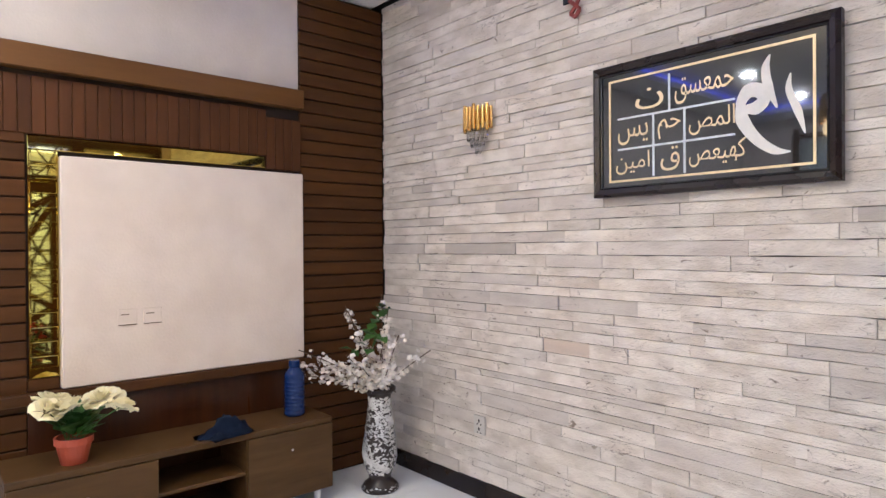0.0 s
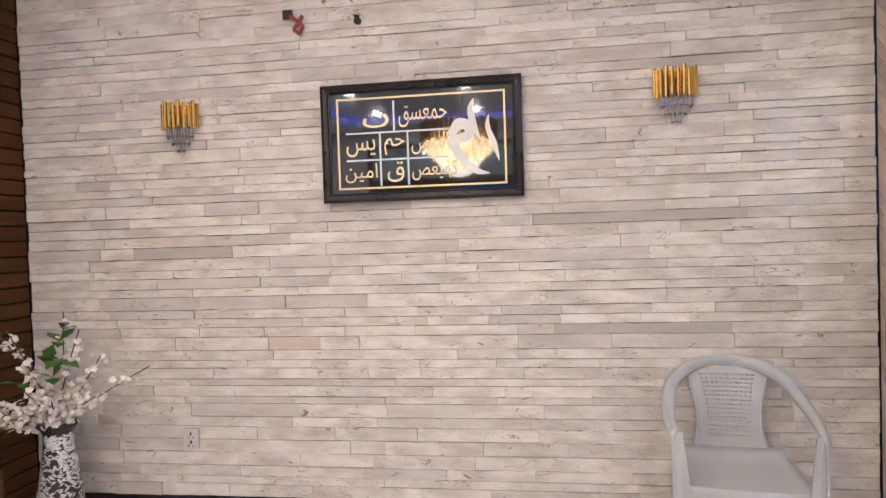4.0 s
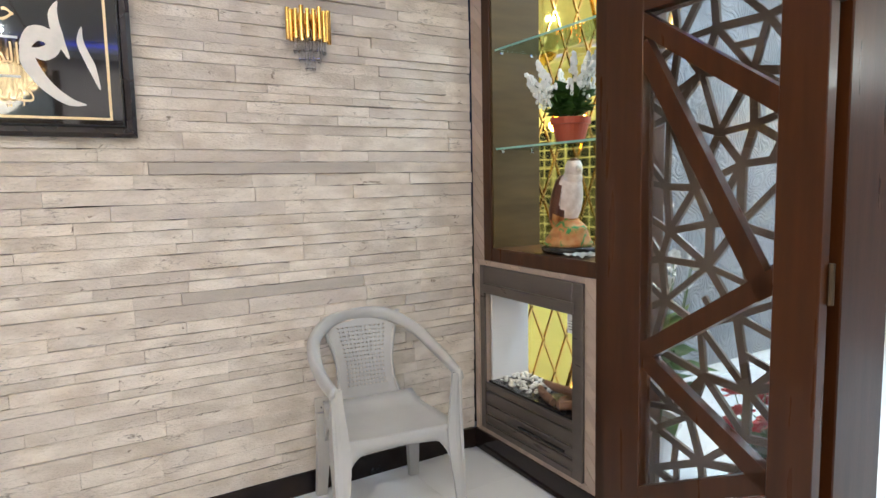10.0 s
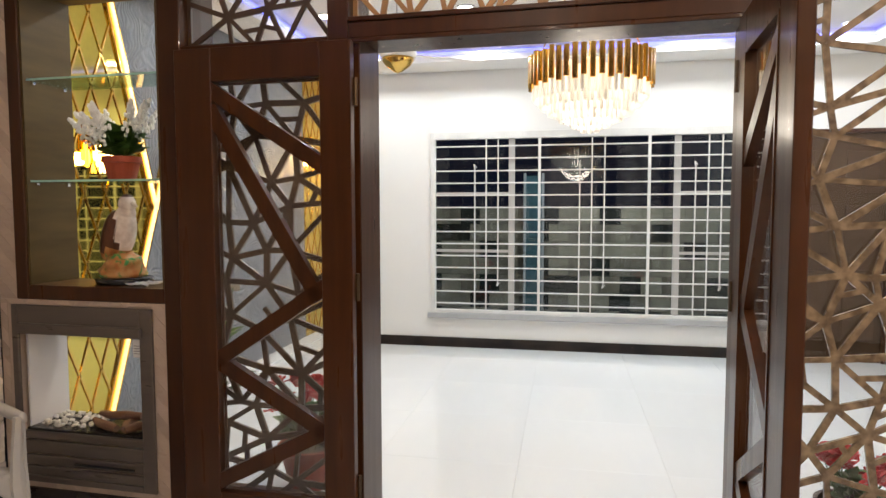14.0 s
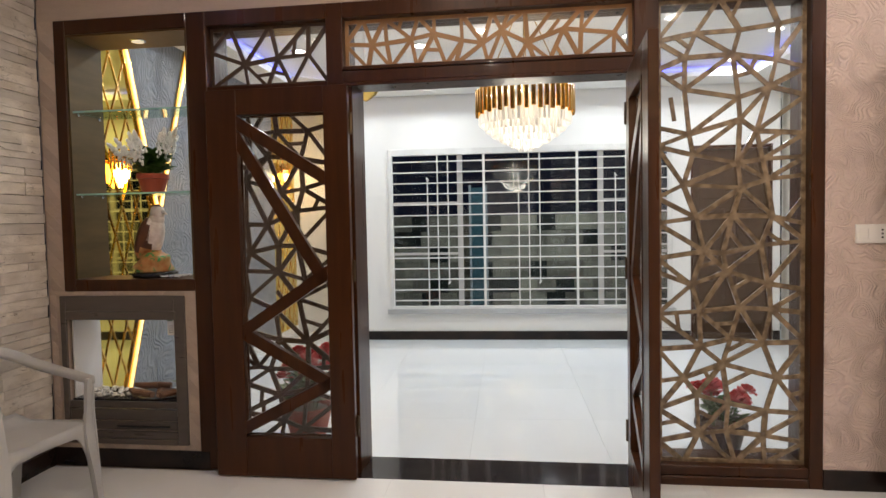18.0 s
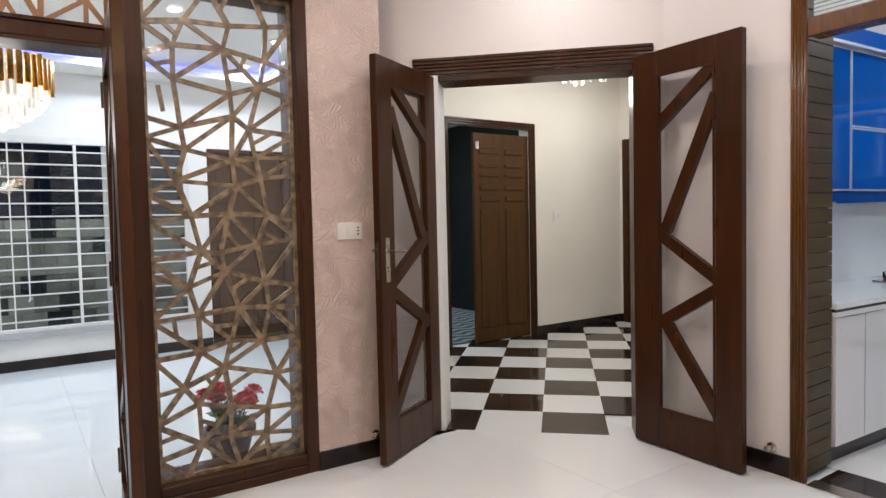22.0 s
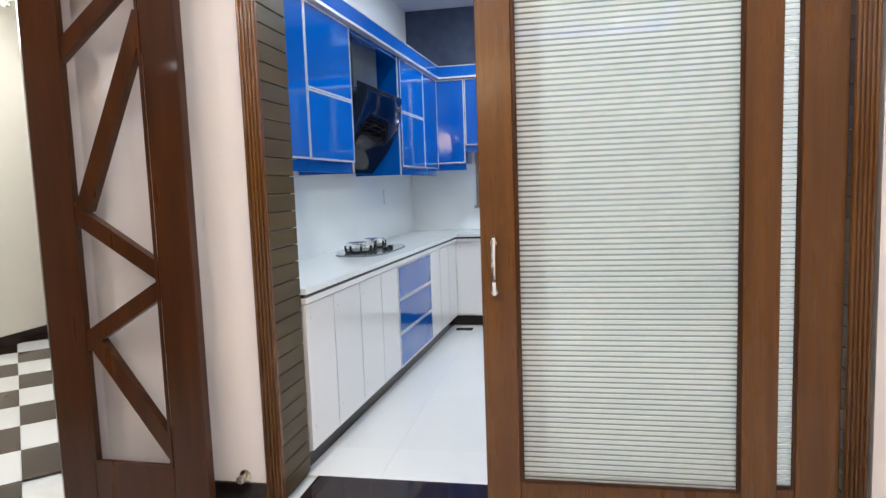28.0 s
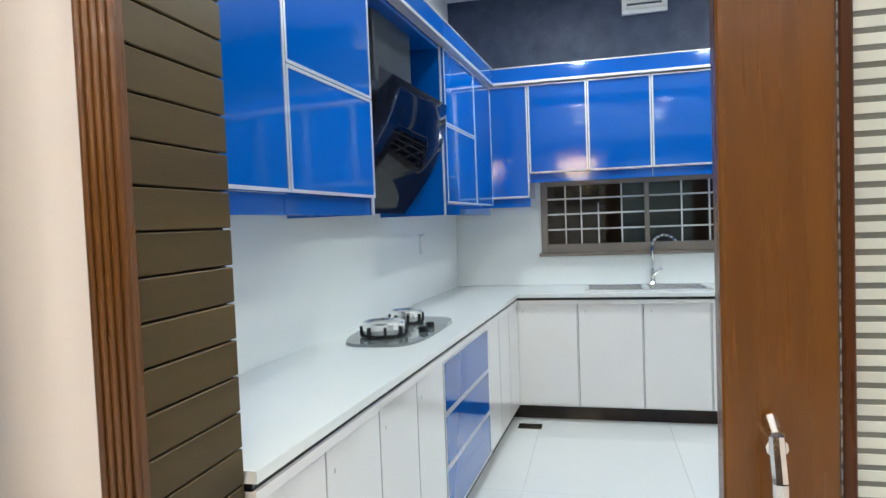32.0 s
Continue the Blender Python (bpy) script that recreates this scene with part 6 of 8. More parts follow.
set_in(EAST, switch_plate((-0.001, -4.388, 1.270), -90, 0.145, 0.092, 2, "white double switch and socket plate"))
WB = thing("wire_box", "open black junction box with a red wire on the stone", "junction box", (-2.690, -0.0125, 2.538))
part("box", boxes(((-0.03, -0.006, -0.022), (0.022, 0.0, 0.022)), bevel=0.002), BLACK, WB)
bm = bmesh.new()
pipe(bm, [(0.01, -0.006, -0.01), (0.06, -0.03, -0.05), (0.085, -0.03, -0.075), (0.06, -0.028, -0.105), (0.035, -0.03, -0.085), (0.06, -0.03, -0.06), (0.08, -0.025, -0.02)], 0.010, 6)
part("wire", bm, COPPER, WB, "looped red-brown wire")
WB2 = thing("wire_box", "small black wire end poking from the stone", "junction box", (-2.335, -0.0125, 2.478))
bm = bmesh.new()
tube(bm, (0, 0, 0), (0, -0.02, -0.005), 0.018, 10)
pipe(bm, [(0, -0.01, 0), (-0.012, -0.03, 0.02), (0.015, -0.03, 0.012)], 0.005, 6)
part("wire", bm, BLACK, WB2)

# ---- plastic armchair ----
CH = thing("plastic_chair", "pale grey moulded plastic armchair with a perforated back", "chair", (-0.708, -0.325, 0.0), -8)
CH.matrix_basis = CH.matrix_basis @ Matrix.Diagonal((1.0, 1.0, 0.985, 1.0))


def spline(ctrl, n):
    """Points along a smooth curve through the control points."""
    out = []
    for k in range(n + 1):
        t = k / n * (len(ctrl) - 1)
        i = min(int(t), len(ctrl) - 2)
        q = t - i
        p = [Vector(ctrl[max(0, min(len(ctrl) - 1, i + d))]) for d in (-1, 0, 1, 2)]
        out.append(0.5 * (2 * p[1] + (p[2] - p[0]) * q + (2 * p[0] - 5 * p[1] + 4 * p[2] - p[3]) * q * q + (3 * p[1] - p[0] - 3 * p[2] + p[3]) * q ** 3))
    return out


def sheet(bm, grid, thick):
    for a, b in zip(grid, grid[1:]):
        for i in range(len(a) - 1):
            bm.faces.new((a[i], a[i + 1], b[i + 1], b[i]))
    bmesh.ops.recalc_face_normals(bm, faces=bm.faces)
    bmesh.ops.solidify(bm, geom=bm.faces[:], thickness=thick)


def seat_point(u, v):
    w = 0.245 - 0.035 * v
    return Vector((u * w, -0.215 + 0.415 * v, 0.432 - 0.030 * (1 - u * u) * math.sin(math.pi * min(1, 0.25 + 0.7 * v)) - 0.012 * v + 0.035 * max(0, v - 0.8) / 0.2 - 0.016 * (max(0, 0.16 - v) / 0.16) ** 2))


bm = bmesh.new()
sheet(bm, [[bm.verts.new(seat_point(i / 7 - 1, j / 12)) for i in range(15)] for j in range(13)], 0.010)
part("seat", bm, PLASTIC, CH, smooth=True)
# front apron, arched down into the legs
bm = bmesh.new()
rows = []
for i in range(25):
    u = i / 12 - 1
    x = u * 0.250
    y = -0.222 + 0.022 * u ** 4
    low = 0.372 - 0.020 * u * u - 0.135 * max(0, abs(u) - 0.62) ** 1.6 / 0.38 ** 1.6
    rows.append([bm.verts.new((x, y, z)) for z in (low, (low + 0.424) / 2, 0.424)])
sheet(bm, rows, 0.012)
part("apron", bm, PLASTIC, CH, smooth=True)
for s in (-1, 1):
    bm = bmesh.new()
    rows = []
    for j in range(13):
        v = j / 12
        low = 0.385 - 0.11 * abs(2 * v - 1) ** 3
        rows.append([bm.verts.new((s * (0.243 - 0.030 * v), -0.21 + 0.40 * v, z)) for z in (low, 0.424)])
    sheet(bm, rows, 0.010)
    part("side_apron", bm, PLASTIC, CH, smooth=True)


def back_point(u, v):
    """The backrest's surface: u across, v up from the seat."""
    lean = 0.205 + 0.10 * v + 0.03 * v * v
    return Vector((u, lean - 0.45 * (0.22 ** 2 - u * u) * -0.9 - 0.02, 0.405 + 0.41 * v))


def half(v):
    return 0.128 + 0.062 * (max(0, v - 0.45) / 0.55) ** 1.4 + 0.036 * (max(0, 0.30 - v) / 0.30) ** 1.5


bm = bmesh.new()
NU, NV = 15, 22
grid = [[bm.verts.new(back_point((-1 + 2 * i / NU) * half(-0.02 + 0.98 * j / NV), -0.02 + 0.98 * j / NV)) for i in range(NU + 1)] for j in range(NV + 1)]
for j in range(NV):
    for i in range(NU):
        quad = (grid[j][i], grid[j][i + 1], grid[j + 1][i + 1], grid[j + 1][i])
        if 2 <= i < NU - 2 and 5 <= j < NV - 2:
            c = sum((v.co for v in quad), Vector()) / 4
            hole = [bm.verts.new(c + Vector(((v.co - c).x * 0.55, (v.co - c).y * 0.30, (v.co - c).z * 0.30))) for v in quad]
            for k in range(4):
                bm.faces.new((quad[k], quad[(k + 1) % 4], hole[(k + 1) % 4], hole[k]))
        else:
            bm.faces.new(quad)
bmesh.ops.recalc_face_normals(bm, faces=bm.faces)
bmesh.ops.solidify(bm, geom=bm.faces[:], thickness=0.007)
part("backrest", bm, PLASTIC, CH, "perforated woven-look back panel")


def band(bm, pts, wide, deep, centre=(0, 0, 0.55), n=12):
    """A smooth flattened hoop through points; wide and deep may change along it."""
    rings = []
    m = len(pts)
    for i, p in enumerate(pts):
        p = Vector(p)
        t = (Vector(pts[min(m - 1, i + 1)]) - Vector(pts[max(0, i - 1)])).normalized()
        out = Vector((p.x - centre[0], 0, p.z - centre[2])).normalized()
        out = (out - t * out.dot(t)).normalized()
        side = t.cross(out)
        s = i / (m - 1)
        w, d = float(np.interp(s, np.linspace(0, 1, len(wide)), wide)), float(np.interp(s, np.linspace(0, 1, len(deep)), deep))
        ring = []
        for k in range(n):
            a = 2 * math.pi * k / n
            ca, sa = math.cos(a), math.sin(a)
            ring.append(bm.verts.new(p + out * d / 2 * math.copysign(abs(ca) ** 0.7, ca) + side * w / 2 * math.copysign(abs(sa) ** 0.7, sa)))
        rings.append(ring)
    for a, b in zip(rings, rings[1:]):
        for k in range(n):
            bm.faces.new((a[k], a[(k + 1) % n], b[(k + 1) % n], b[k]))
    bm.faces.new(rings[0][::-1]), bm.faces.new(rings[-1])


arc = [(-0.262, -0.225, 0.628), (-0.272, -0.08, 0.652), (-0.264, 0.09, 0.690), (-0.228, 0.225, 0.745), (-0.128, 0.312, 0.800), (0.0, 0.334, 0.814)]
arc = arc + [(-x, y, z) for x, y, z in arc[-2::-1]]
bm = bmesh.new()
band(bm, spline(arc, 64), (0.050, 0.046, 0.040, 0.040, 0.046, 0.050), (0.030, 0.052, 0.060, 0.060, 0.052, 0.030))
part("arm_hoop", bm, PLASTIC, CH, "one-piece curved arm and top rail", smooth=True)
for s in (-1, 1):
    # rolled rims that run from the seat up the sides of the back
    bm = bmesh.new()
    band(bm, [back_point(s * half(v), v) for v in [k / 30 for k in range(31)]], (0.020, 0.018, 0.022), (0.020, 0.018, 0.022), centre=(0, 0, -5), n=8)
    part("back_rim", bm, PLASTIC, CH, smooth=True)
    # front leg, one wide blade from the arm to the floor
    bm = bmesh.new()
    rows = []
    for z, x0, x1, y in ((0.0, 0.235, 0.276, -0.262), (0.18, 0.222, 0.274, -0.248), (0.30, 0.208, 0.272, -0.236), (0.38, 0.204, 0.270, -0.230), (0.46, 0.212, 0.270, -0.226), (0.58, 0.226, 0.272, -0.224), (0.640, 0.232, 0.276, -0.226)):
        row = []
        for k in range(5):
            q = k / 4
            row.append(bm.verts.new((s * (x0 + (x1 - x0) * q), y + 0.030 * max(0, q - 0.55) ** 1.3, z)))
        rows.append(row)
    sheet(bm, rows, 0.016)
    part("leg", bm, PLASTIC, CH, smooth=False)
    bm = bmesh.new()
    side = []
    for z, y0, y1 in ((0.0, -0.255, -0.205), (0.2, -0.240, -0.175), (0.36, -0.230, -0.140), (0.46, -0.222, -0.165), (0.62, -0.222, -0.175)):
        side.append([bm.verts.new((s * (0.272 - 0.002 * (y > -0.2)), y, z)) for y in (y0, (y0 + y1) / 2, y1)])
    sheet(bm, side, 0.010)
    part("leg_flange", bm, PLASTIC, CH)
    # rear leg
    bm = bmesh.new()
    rows = []
    for z, w, y in ((0.0, 0.022, 0.245), (0.2, 0.027, 0.218), (0.41, 0.034, 0.185)):
        rows.append([bm.verts.new((s * (0.225 - 0.05 * z) + dx * w, y + dy * 0.02, z)) for dx, dy in ((-1, -0.6), (1, -0.6), (1.2, 0.6), (-1.2, 0.6))])
    for p, q in zip(rows, rows[1:]):
        for k in range(4):
            bm.faces.new((p[k], p[(k + 1) % 4], q[(k + 1) % 4], q[k]))
    bm.faces.new(rows[0][::-1]), bm.faces.new(rows[-1])
    part("leg", bm, PLASTIC, CH)


# ---- kitchen opening: fluted casings, slatted reveals, sliding doors ----
OPEN = thing("kitchen_door_frame", "teak fluted casing with slatted reveals round the kitchen opening", "door frame", kind="structure")
for x0, x1 in ((-1.750, -1.675), (-3.848, -3.778)):
    part("casing", boxes(((x0, -5.999, 0.0), (x1, -5.984, 2.78))), OAK, OPEN)
    w = (x1 - x0) / 5
    for k in range(5):
        bm = bmesh.new()
        tube(bm, (x0 + w * (k + 0.5), -5.984, 0.0), (x0 + w * (k + 0.5), -5.984, 2.78), w * 0.46, 8)
        part("flute", bm, OAK, OPEN, smooth=True)
reveal = mesh_of("slat", box(bmesh.new(), (-0.010, -0.281, 0.0), (0.010, -0.002, 0.0687), 0.002), REVEAL_WOOD)
for x, gx in ((-1.738, -1.715), (-3.788, -3.811)):
    # backing coloured dark so the gaps between slats look shaded
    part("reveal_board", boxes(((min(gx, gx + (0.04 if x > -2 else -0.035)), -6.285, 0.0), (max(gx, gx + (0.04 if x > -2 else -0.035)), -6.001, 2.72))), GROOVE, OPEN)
    for k in range(37):
        piece("slat", reveal, OPEN, Matrix.Translation((x + (0.012 if x > -2 else -0.012), -6.0, 0.0272 + k * 0.0727)))
part("header", boxes(((-3.80, -6.065, 2.130), (-1.765, -5.955, 2.214)), bevel=0.004), OAK, OPEN)
part("top_rail", boxes(((-3.80, -6.06, 2.66), (-1.765, -5.99, 2.72)), bevel=0.004), OAK, OPEN)


def striped_glass(parent, x0, x1, z0, z1, y, pitch=0.0190, solid_part=0.62, shift=0.0):
    part("pane", boxes(((x0, y - 0.003, z0), (x1, y + 0.003, z1))), MISTED, parent, "misted glass between frosted bands").visible_shadow = False
    bm = bmesh.new()
    n = int((z1 - z0) / pitch)
    for k in range(n + 1):
        a = z0 + k * pitch + shift
        b = min(a + pitch * solid_part, z1)
        if b > a:
            box(bm, (x0, y + 0.0034, a), (x1, y + 0.0060, b))
    part("frosted_bands", bm, FROST_BAND, parent, "horizontal frosted bands")


for a, b in ((-1.765, -2.74), (-2.76, -3.80)):
    striped_glass(OPEN, b, a, 2.2145, 2.66, -6.02)


def sliding_leaf(place, wide, s_left, s_right, label, handle):
    """A sliding leaf whose local x runs to the west end; striped glass in a teak frame."""
    ob = thing("sliding_door", label, "sliding door", place, 0, "kitchen sliding doors")
    hi, a, b, t = 2.118, 0.172, 2.010, 0.019
    part("stile", boxes(((-s_left, -t, 0.0), (0.0, t, hi)), bevel=0.003), OAK, ob)
    part("stile", boxes(((-wide, -t, 0.0), (-wide + s_right, t, hi)), bevel=0.003), OAK, ob)
    part("rail", boxes(((-wide + s_right, -t, 0.0), (-s_left, t, a)), bevel=0.003), OAK, ob)
    part("rail", boxes(((-wide + s_right, -t, b), (-s_left, t, hi)), bevel=0.003), OAK, ob)
    e = 0.014
    part("bead", boxes(((-s_left - e, t, a), (-s_left, t + 0.006, b)), ((-wide + s_right, t, a), (-wide + s_right + e, t + 0.006, b)), ((-wide + s_right + e, t, a), (-s_left - e, t + 0.006, a + e)), ((-wide + s_right + e, t, b - e), (-s_left - e, t + 0.006, b)), bevel=0.002), WOOD, ob)
    striped_glass(ob, -wide + s_right, -s_left, a, b, 0.0, solid_part=0.62 if handle else 0.78, shift=0.0 if handle else 0.0095)
    if handle:
        bm = bmesh.new()
        pts = [(-0.05, t + 0.006, 0.862), (-0.05, t + 0.030, 0.875), (-0.05, t + 0.044, 0.922), (-0.05, t + 0.048, 0.972), (-0.05, t + 0.044, 1.022), (-0.05, t + 0.030, 1.069), (-0.05, t + 0.006, 1.082)]
        pipe(bm, pts, 0.0085, 8)
        h = part("pull_handle", bm, CHROME, ob, "bowed chrome pull handle")
        for z in (0.882, 1.057):
            bm = bmesh.new()
            tube(bm, (-0.05, t, z), (-0.05, t + 0.032, z), 0.012, 10)
            part("handle_post", bm, CHROME, h)
    return ob


sliding_leaf((-2.570, -5.985, 0.008), 0.993, 0.125, 0.118, "teak sliding door with horizontally striped frosted glass", True)
sliding_leaf((-2.690, -6.033, 0.008), 1.084, 0.085, 0.139, "teak sliding door stacked behind, striped frosted glass", False)
part("floor_track", boxes(((-3.79, -6.06, 0.0031), (-1.76, -5.962, 0.006))), STEEL, OPEN)

# intercom and switch on the wall beside it
IC = thing("intercom", "white wall intercom handset with a coiled cord", "intercom", (-3.995, -6.0, 1.232))
part("body", boxes(((-0.055, 0.0, -0.112), (0.055, 0.028, 0.112)), bevel=0.006), WHITE_PLASTIC, IC)
part("handset", boxes(((0.002, 0.028, -0.108), (0.052, 0.055, 0.108)), bevel=0.010), WHITE_PLASTIC, IC)
part("key_panel", boxes(((-0.050, 0.028, -0.035), (-0.018, 0.031, 0.060)), bevel=0.001), material("grey_keypad", (0.30, 0.30, 0.31), rough=0.4), IC)
part("key", boxes(((-0.044, 0.031, -0.015), (-0.024, 0.034, 0.005))), WHITE_PLASTIC, IC)
part("key", boxes(((-0.044, 0.031, 0.012), (-0.024, 0.034, 0.030))), WHITE_PLASTIC, IC)
bm = bmesh.new()
pts = []
for k in range(60):
    t = k / 59
    pts.append((0.028 - 0.03 * t + 0.008 * math.cos(k * 1.1), 0.018 + 0.008 * math.sin(k * 1.1), -0.112 - 0.085 * math.sin(math.pi * t)))
pipe(bm, pts, 0.0026, 5)
part("coil_cord", bm, WHITE_PLASTIC, IC)
bm = bmesh.new()
pipe(bm, [(-0.035, 0.008, -0.112), (-0.037, 0.005, -0.20), (-0.030, 0.005, -0.28)], 0.002, 5)
part("thin_wire", bm, WHITE_PLASTIC, IC)
bm = bmesh.new()
pipe(bm, [(-0.056, 0.008, 0.005), (-0.075, 0.010, 0.008), (-0.095, 0.008, 0.002), (-0.122, 0.006, 0.004)], 0.003, 5)
part("link_wire", bm, material("grey_wire", (0.10, 0.10, 0.10), rough=0.5), IC, "short grey wire to the switch")
CB = thing("hanging_cable", "tied white power cable with a plug hung on the wall", "cable", (-4.035, -6.0, 0.72))
bm = bmesh.new()
pts = []
for k in range(40):
    t = k / 39
    pts.append((-0.008 - 0.045 * (0.5 - abs((t * 6) % 2 - 1)) + 0.012 * math.sin(k), 0.012 + 0.004 * math.cos(k * 1.7), 0.24 + 0.09 * (abs((t * 6) % 2 - 1) - 0.5) + 0.01))
pipe(bm, pts, 0.0035, 5)
pipe(bm, [(0.005, 0.008, 0.20), (0.012, 0.006, 0.12), (0.004, 0.008, 0.05)], 0.003, 5)
pipe(bm, [(0.0, 0.006, 0.30), (0.005, 0.004, 0.40)], 0.002, 5)
part("cable", bm, WHITE_PLASTIC, CB)
bm = boxes(((-0.016, 0.001, 0.005), (0.016, 0.022, 0.05)), bevel=0.005)
tube(bm, (-0.008, 0.012, 0.006), (-0.008, 0.012, -0.014), 0.003)
tube(bm, (0.008, 0.012, 0.006), (0.008, 0.012, -0.014), 0.003)
part("plug", bm, WHITE_PLASTIC, CB)
switch_plate((-4.202, -5.9995, 1.222), 180, 0.175, 0.110, 4, "ivory multi-gang switch plate")
for p, rz in (((-0.0125, -4.505, 0.135), -90), ((-1.585, -5.9875, 0.135), 180)):
    ds = thing("door_stop", "small brass door stop on the wall", "door stop", p, rz)
    bm = bmesh.new()
    lathe(bm, [(0.024, 0.0), (0.024, 0.006), (0.012, 0.010), (0.011, 0.034), (0.017, 0.038), (0.017, 0.046)], 14)
    bmesh.ops.transform(bm, matrix=Matrix.Rotation(radians(90), 4, "X"), verts=bm.verts)
    part("stop", bm, STEEL, ds)
    if rz == -90:
        set_in(EAST, ds)

# ---- lobby ----
LD = thing("door_2", "carved brown wooden door leaf in a reeded frame, half open", "door", (1.96, -7.09, 0.0), kind="structure")
part("door_leaf", boxes(((0.03, -0.555, 0.01), (0.07, 0.205, 2.22)), bevel=0.003), DOOR_WOOD, LD)
for a, b in ((-0.475, -0.215), (-0.125, 0.135)):
    for z0, z1 in ((0.16, 1.42), (1.50, 1.56), (1.62, 1.68), (1.76, 1.80), (1.86, 1.90), (2.0, 2.06)):
        part("raised_panel", boxes(((0.018, a, z0), (0.031, b, z1)), bevel=0.008), DOOR_WOOD, LD)
for k in range(3):
    o = 0.024 * k
    part("door_frame", boxes(((-0.022 + 0.006 * k, -0.622 + o, 0.0), (0.02, -0.599 + o, 2.355 - o)), ((-0.022 + 0.006 * k, 0.599 - o, 0.0), (0.02, 0.622 - o, 2.355 - o)), ((-0.022 + 0.006 * k, -0.599 + o, 2.332 - o), (0.02, 0.599 - o, 2.355 - o)), bevel=0.004), WOOD, LD)
bm = bmesh.new()
tube(bm, (0.028, 0.16, 2.05), (0.028, 0.16, 2.13), 0.02, 8)
part("closer", bm, WHITE_PLASTIC, LD)
PORCH = thing("porch", "dim porch with dark and pale zigzag floor tiles beyond the door", "porch", kind="structure")
part("porch_floor", boxes(((2.151, -8.4, -0.05), (5.0, -5.9, -0.012))), PATTERN_BLUE, PORCH, "dark patterned porch tiles")
for k in range(18):
    bm = bmesh.new()
    for n in range(16):
        y = -8.35 + 0.15 * n
        up = 0.075 if n % 2 else 0.0
        bar(bm, (2.24 + 0.155 * k + up, y, -0.0105), (2.24 + 0.155 * k + 0.075 - up, y + 0.15, -0.0105), 0.062, 0.002, (0, 0, 1))
    part("zigzag_band", bm, PORCH_PALE, PORCH, "pale zigzag stripe")
part("porch_wall", boxes(((5.0, -8.6, -0.05), (5.2, -5.8, 3.0)), ((2.16, -8.6, -0.05), (5.0, -8.4, 3.0))), OUT_WALL, PORCH)
part("porch_roof", boxes(((2.16, -8.6, 2.7), (5.2, -5.8, 2.85))), WHITE, PORCH)
for k in range(9):
    part("shutter_slat", boxes(((4.94, -8.3, 0.36 + k * 0.22), (5.0, -6.0, 0.375 + k * 0.22))), SILL, PORCH)
part("awning", boxes(((4.6, -8.3, 1.86), (5.0, -6.0, 1.98)), bevel=0.02), material("blue_grey_awning", (0.12, 0.15, 0.26), rough=0.6), PORCH, "blue grey awning")
lamp("porch_lamp", "AREA", (3.4, -7.0, 2.65), 46, (0.80, 0.92, 1.0), 0.1, (3.4, -7.0, 0))
bm = bmesh.new()
lathe(bm, [(0.055, 2.690), (0.060, 2.696), (0.060, 2.6995)], 18, (3.4, -7.0, 0))
part("porch_light", bm, GLOW_SPOT, PORCH, "small lit ceiling spot")
LD2 = thing("door_3", "dark brown wooden door with a plain frame", "door", (1.40, -9.149, 0.0), kind="structure")
part("door_leaf", boxes(((-0.42, 0.0, 0.01), (0.42, 0.012, 2.16)), bevel=0.003), DOOR_WOOD, LD2)
part("door_frame", boxes(((-0.50, 0.0, 0.0), (-0.422, 0.03, 2.255)), ((0.422, 0.0, 0.0), (0.50, 0.03, 2.255)), ((-0.422, 0.0, 2.162), (0.422, 0.03, 2.255)), bevel=0.004), WOOD, LD2)
switch_plate((1.9595, -8.04, 1.335), -90, 0.085, 0.12, 2, "white switch plate on the cream lobby wall")
CL = thing("ceiling_light", "gold semi-flush lobby light with hanging crystal drops", "ceiling light", (0.81, -7.3, 2.50))
bm = bmesh.new()
lathe(bm, [(0.20, 0.50), (0.22, 0.52), (0.22, 0.5595)], 24)
part("canopy", bm, GOLD, CL)
rnd = random.Random(14)
for k in range(26):
    a, r = 2.4 * k, 0.05 + 0.17 * math.sqrt(k / 26)
    z = 0.02 + rnd.uniform(0, 0.16)
    bm = bmesh.new()
    tube(bm, (r * math.cos(a), r * math.sin(a), z + 0.04), (r * math.cos(a), r * math.sin(a), 0.5), 0.0012, 4)
    blob(bm, (r * math.cos(a), r * math.sin(a), z + 0.02), (0.020, 0.020, 0.026), seg=8, rings=6)
    part("crystal_drop", bm, GLOW_CRYSTAL if k % 2 else CRYSTAL, CL)


# ---- kitchen ----
KX = -1.32          # wall face behind the hob
BX, BY = -1.90, -9.30          # base unit fronts
TOP = 0.845


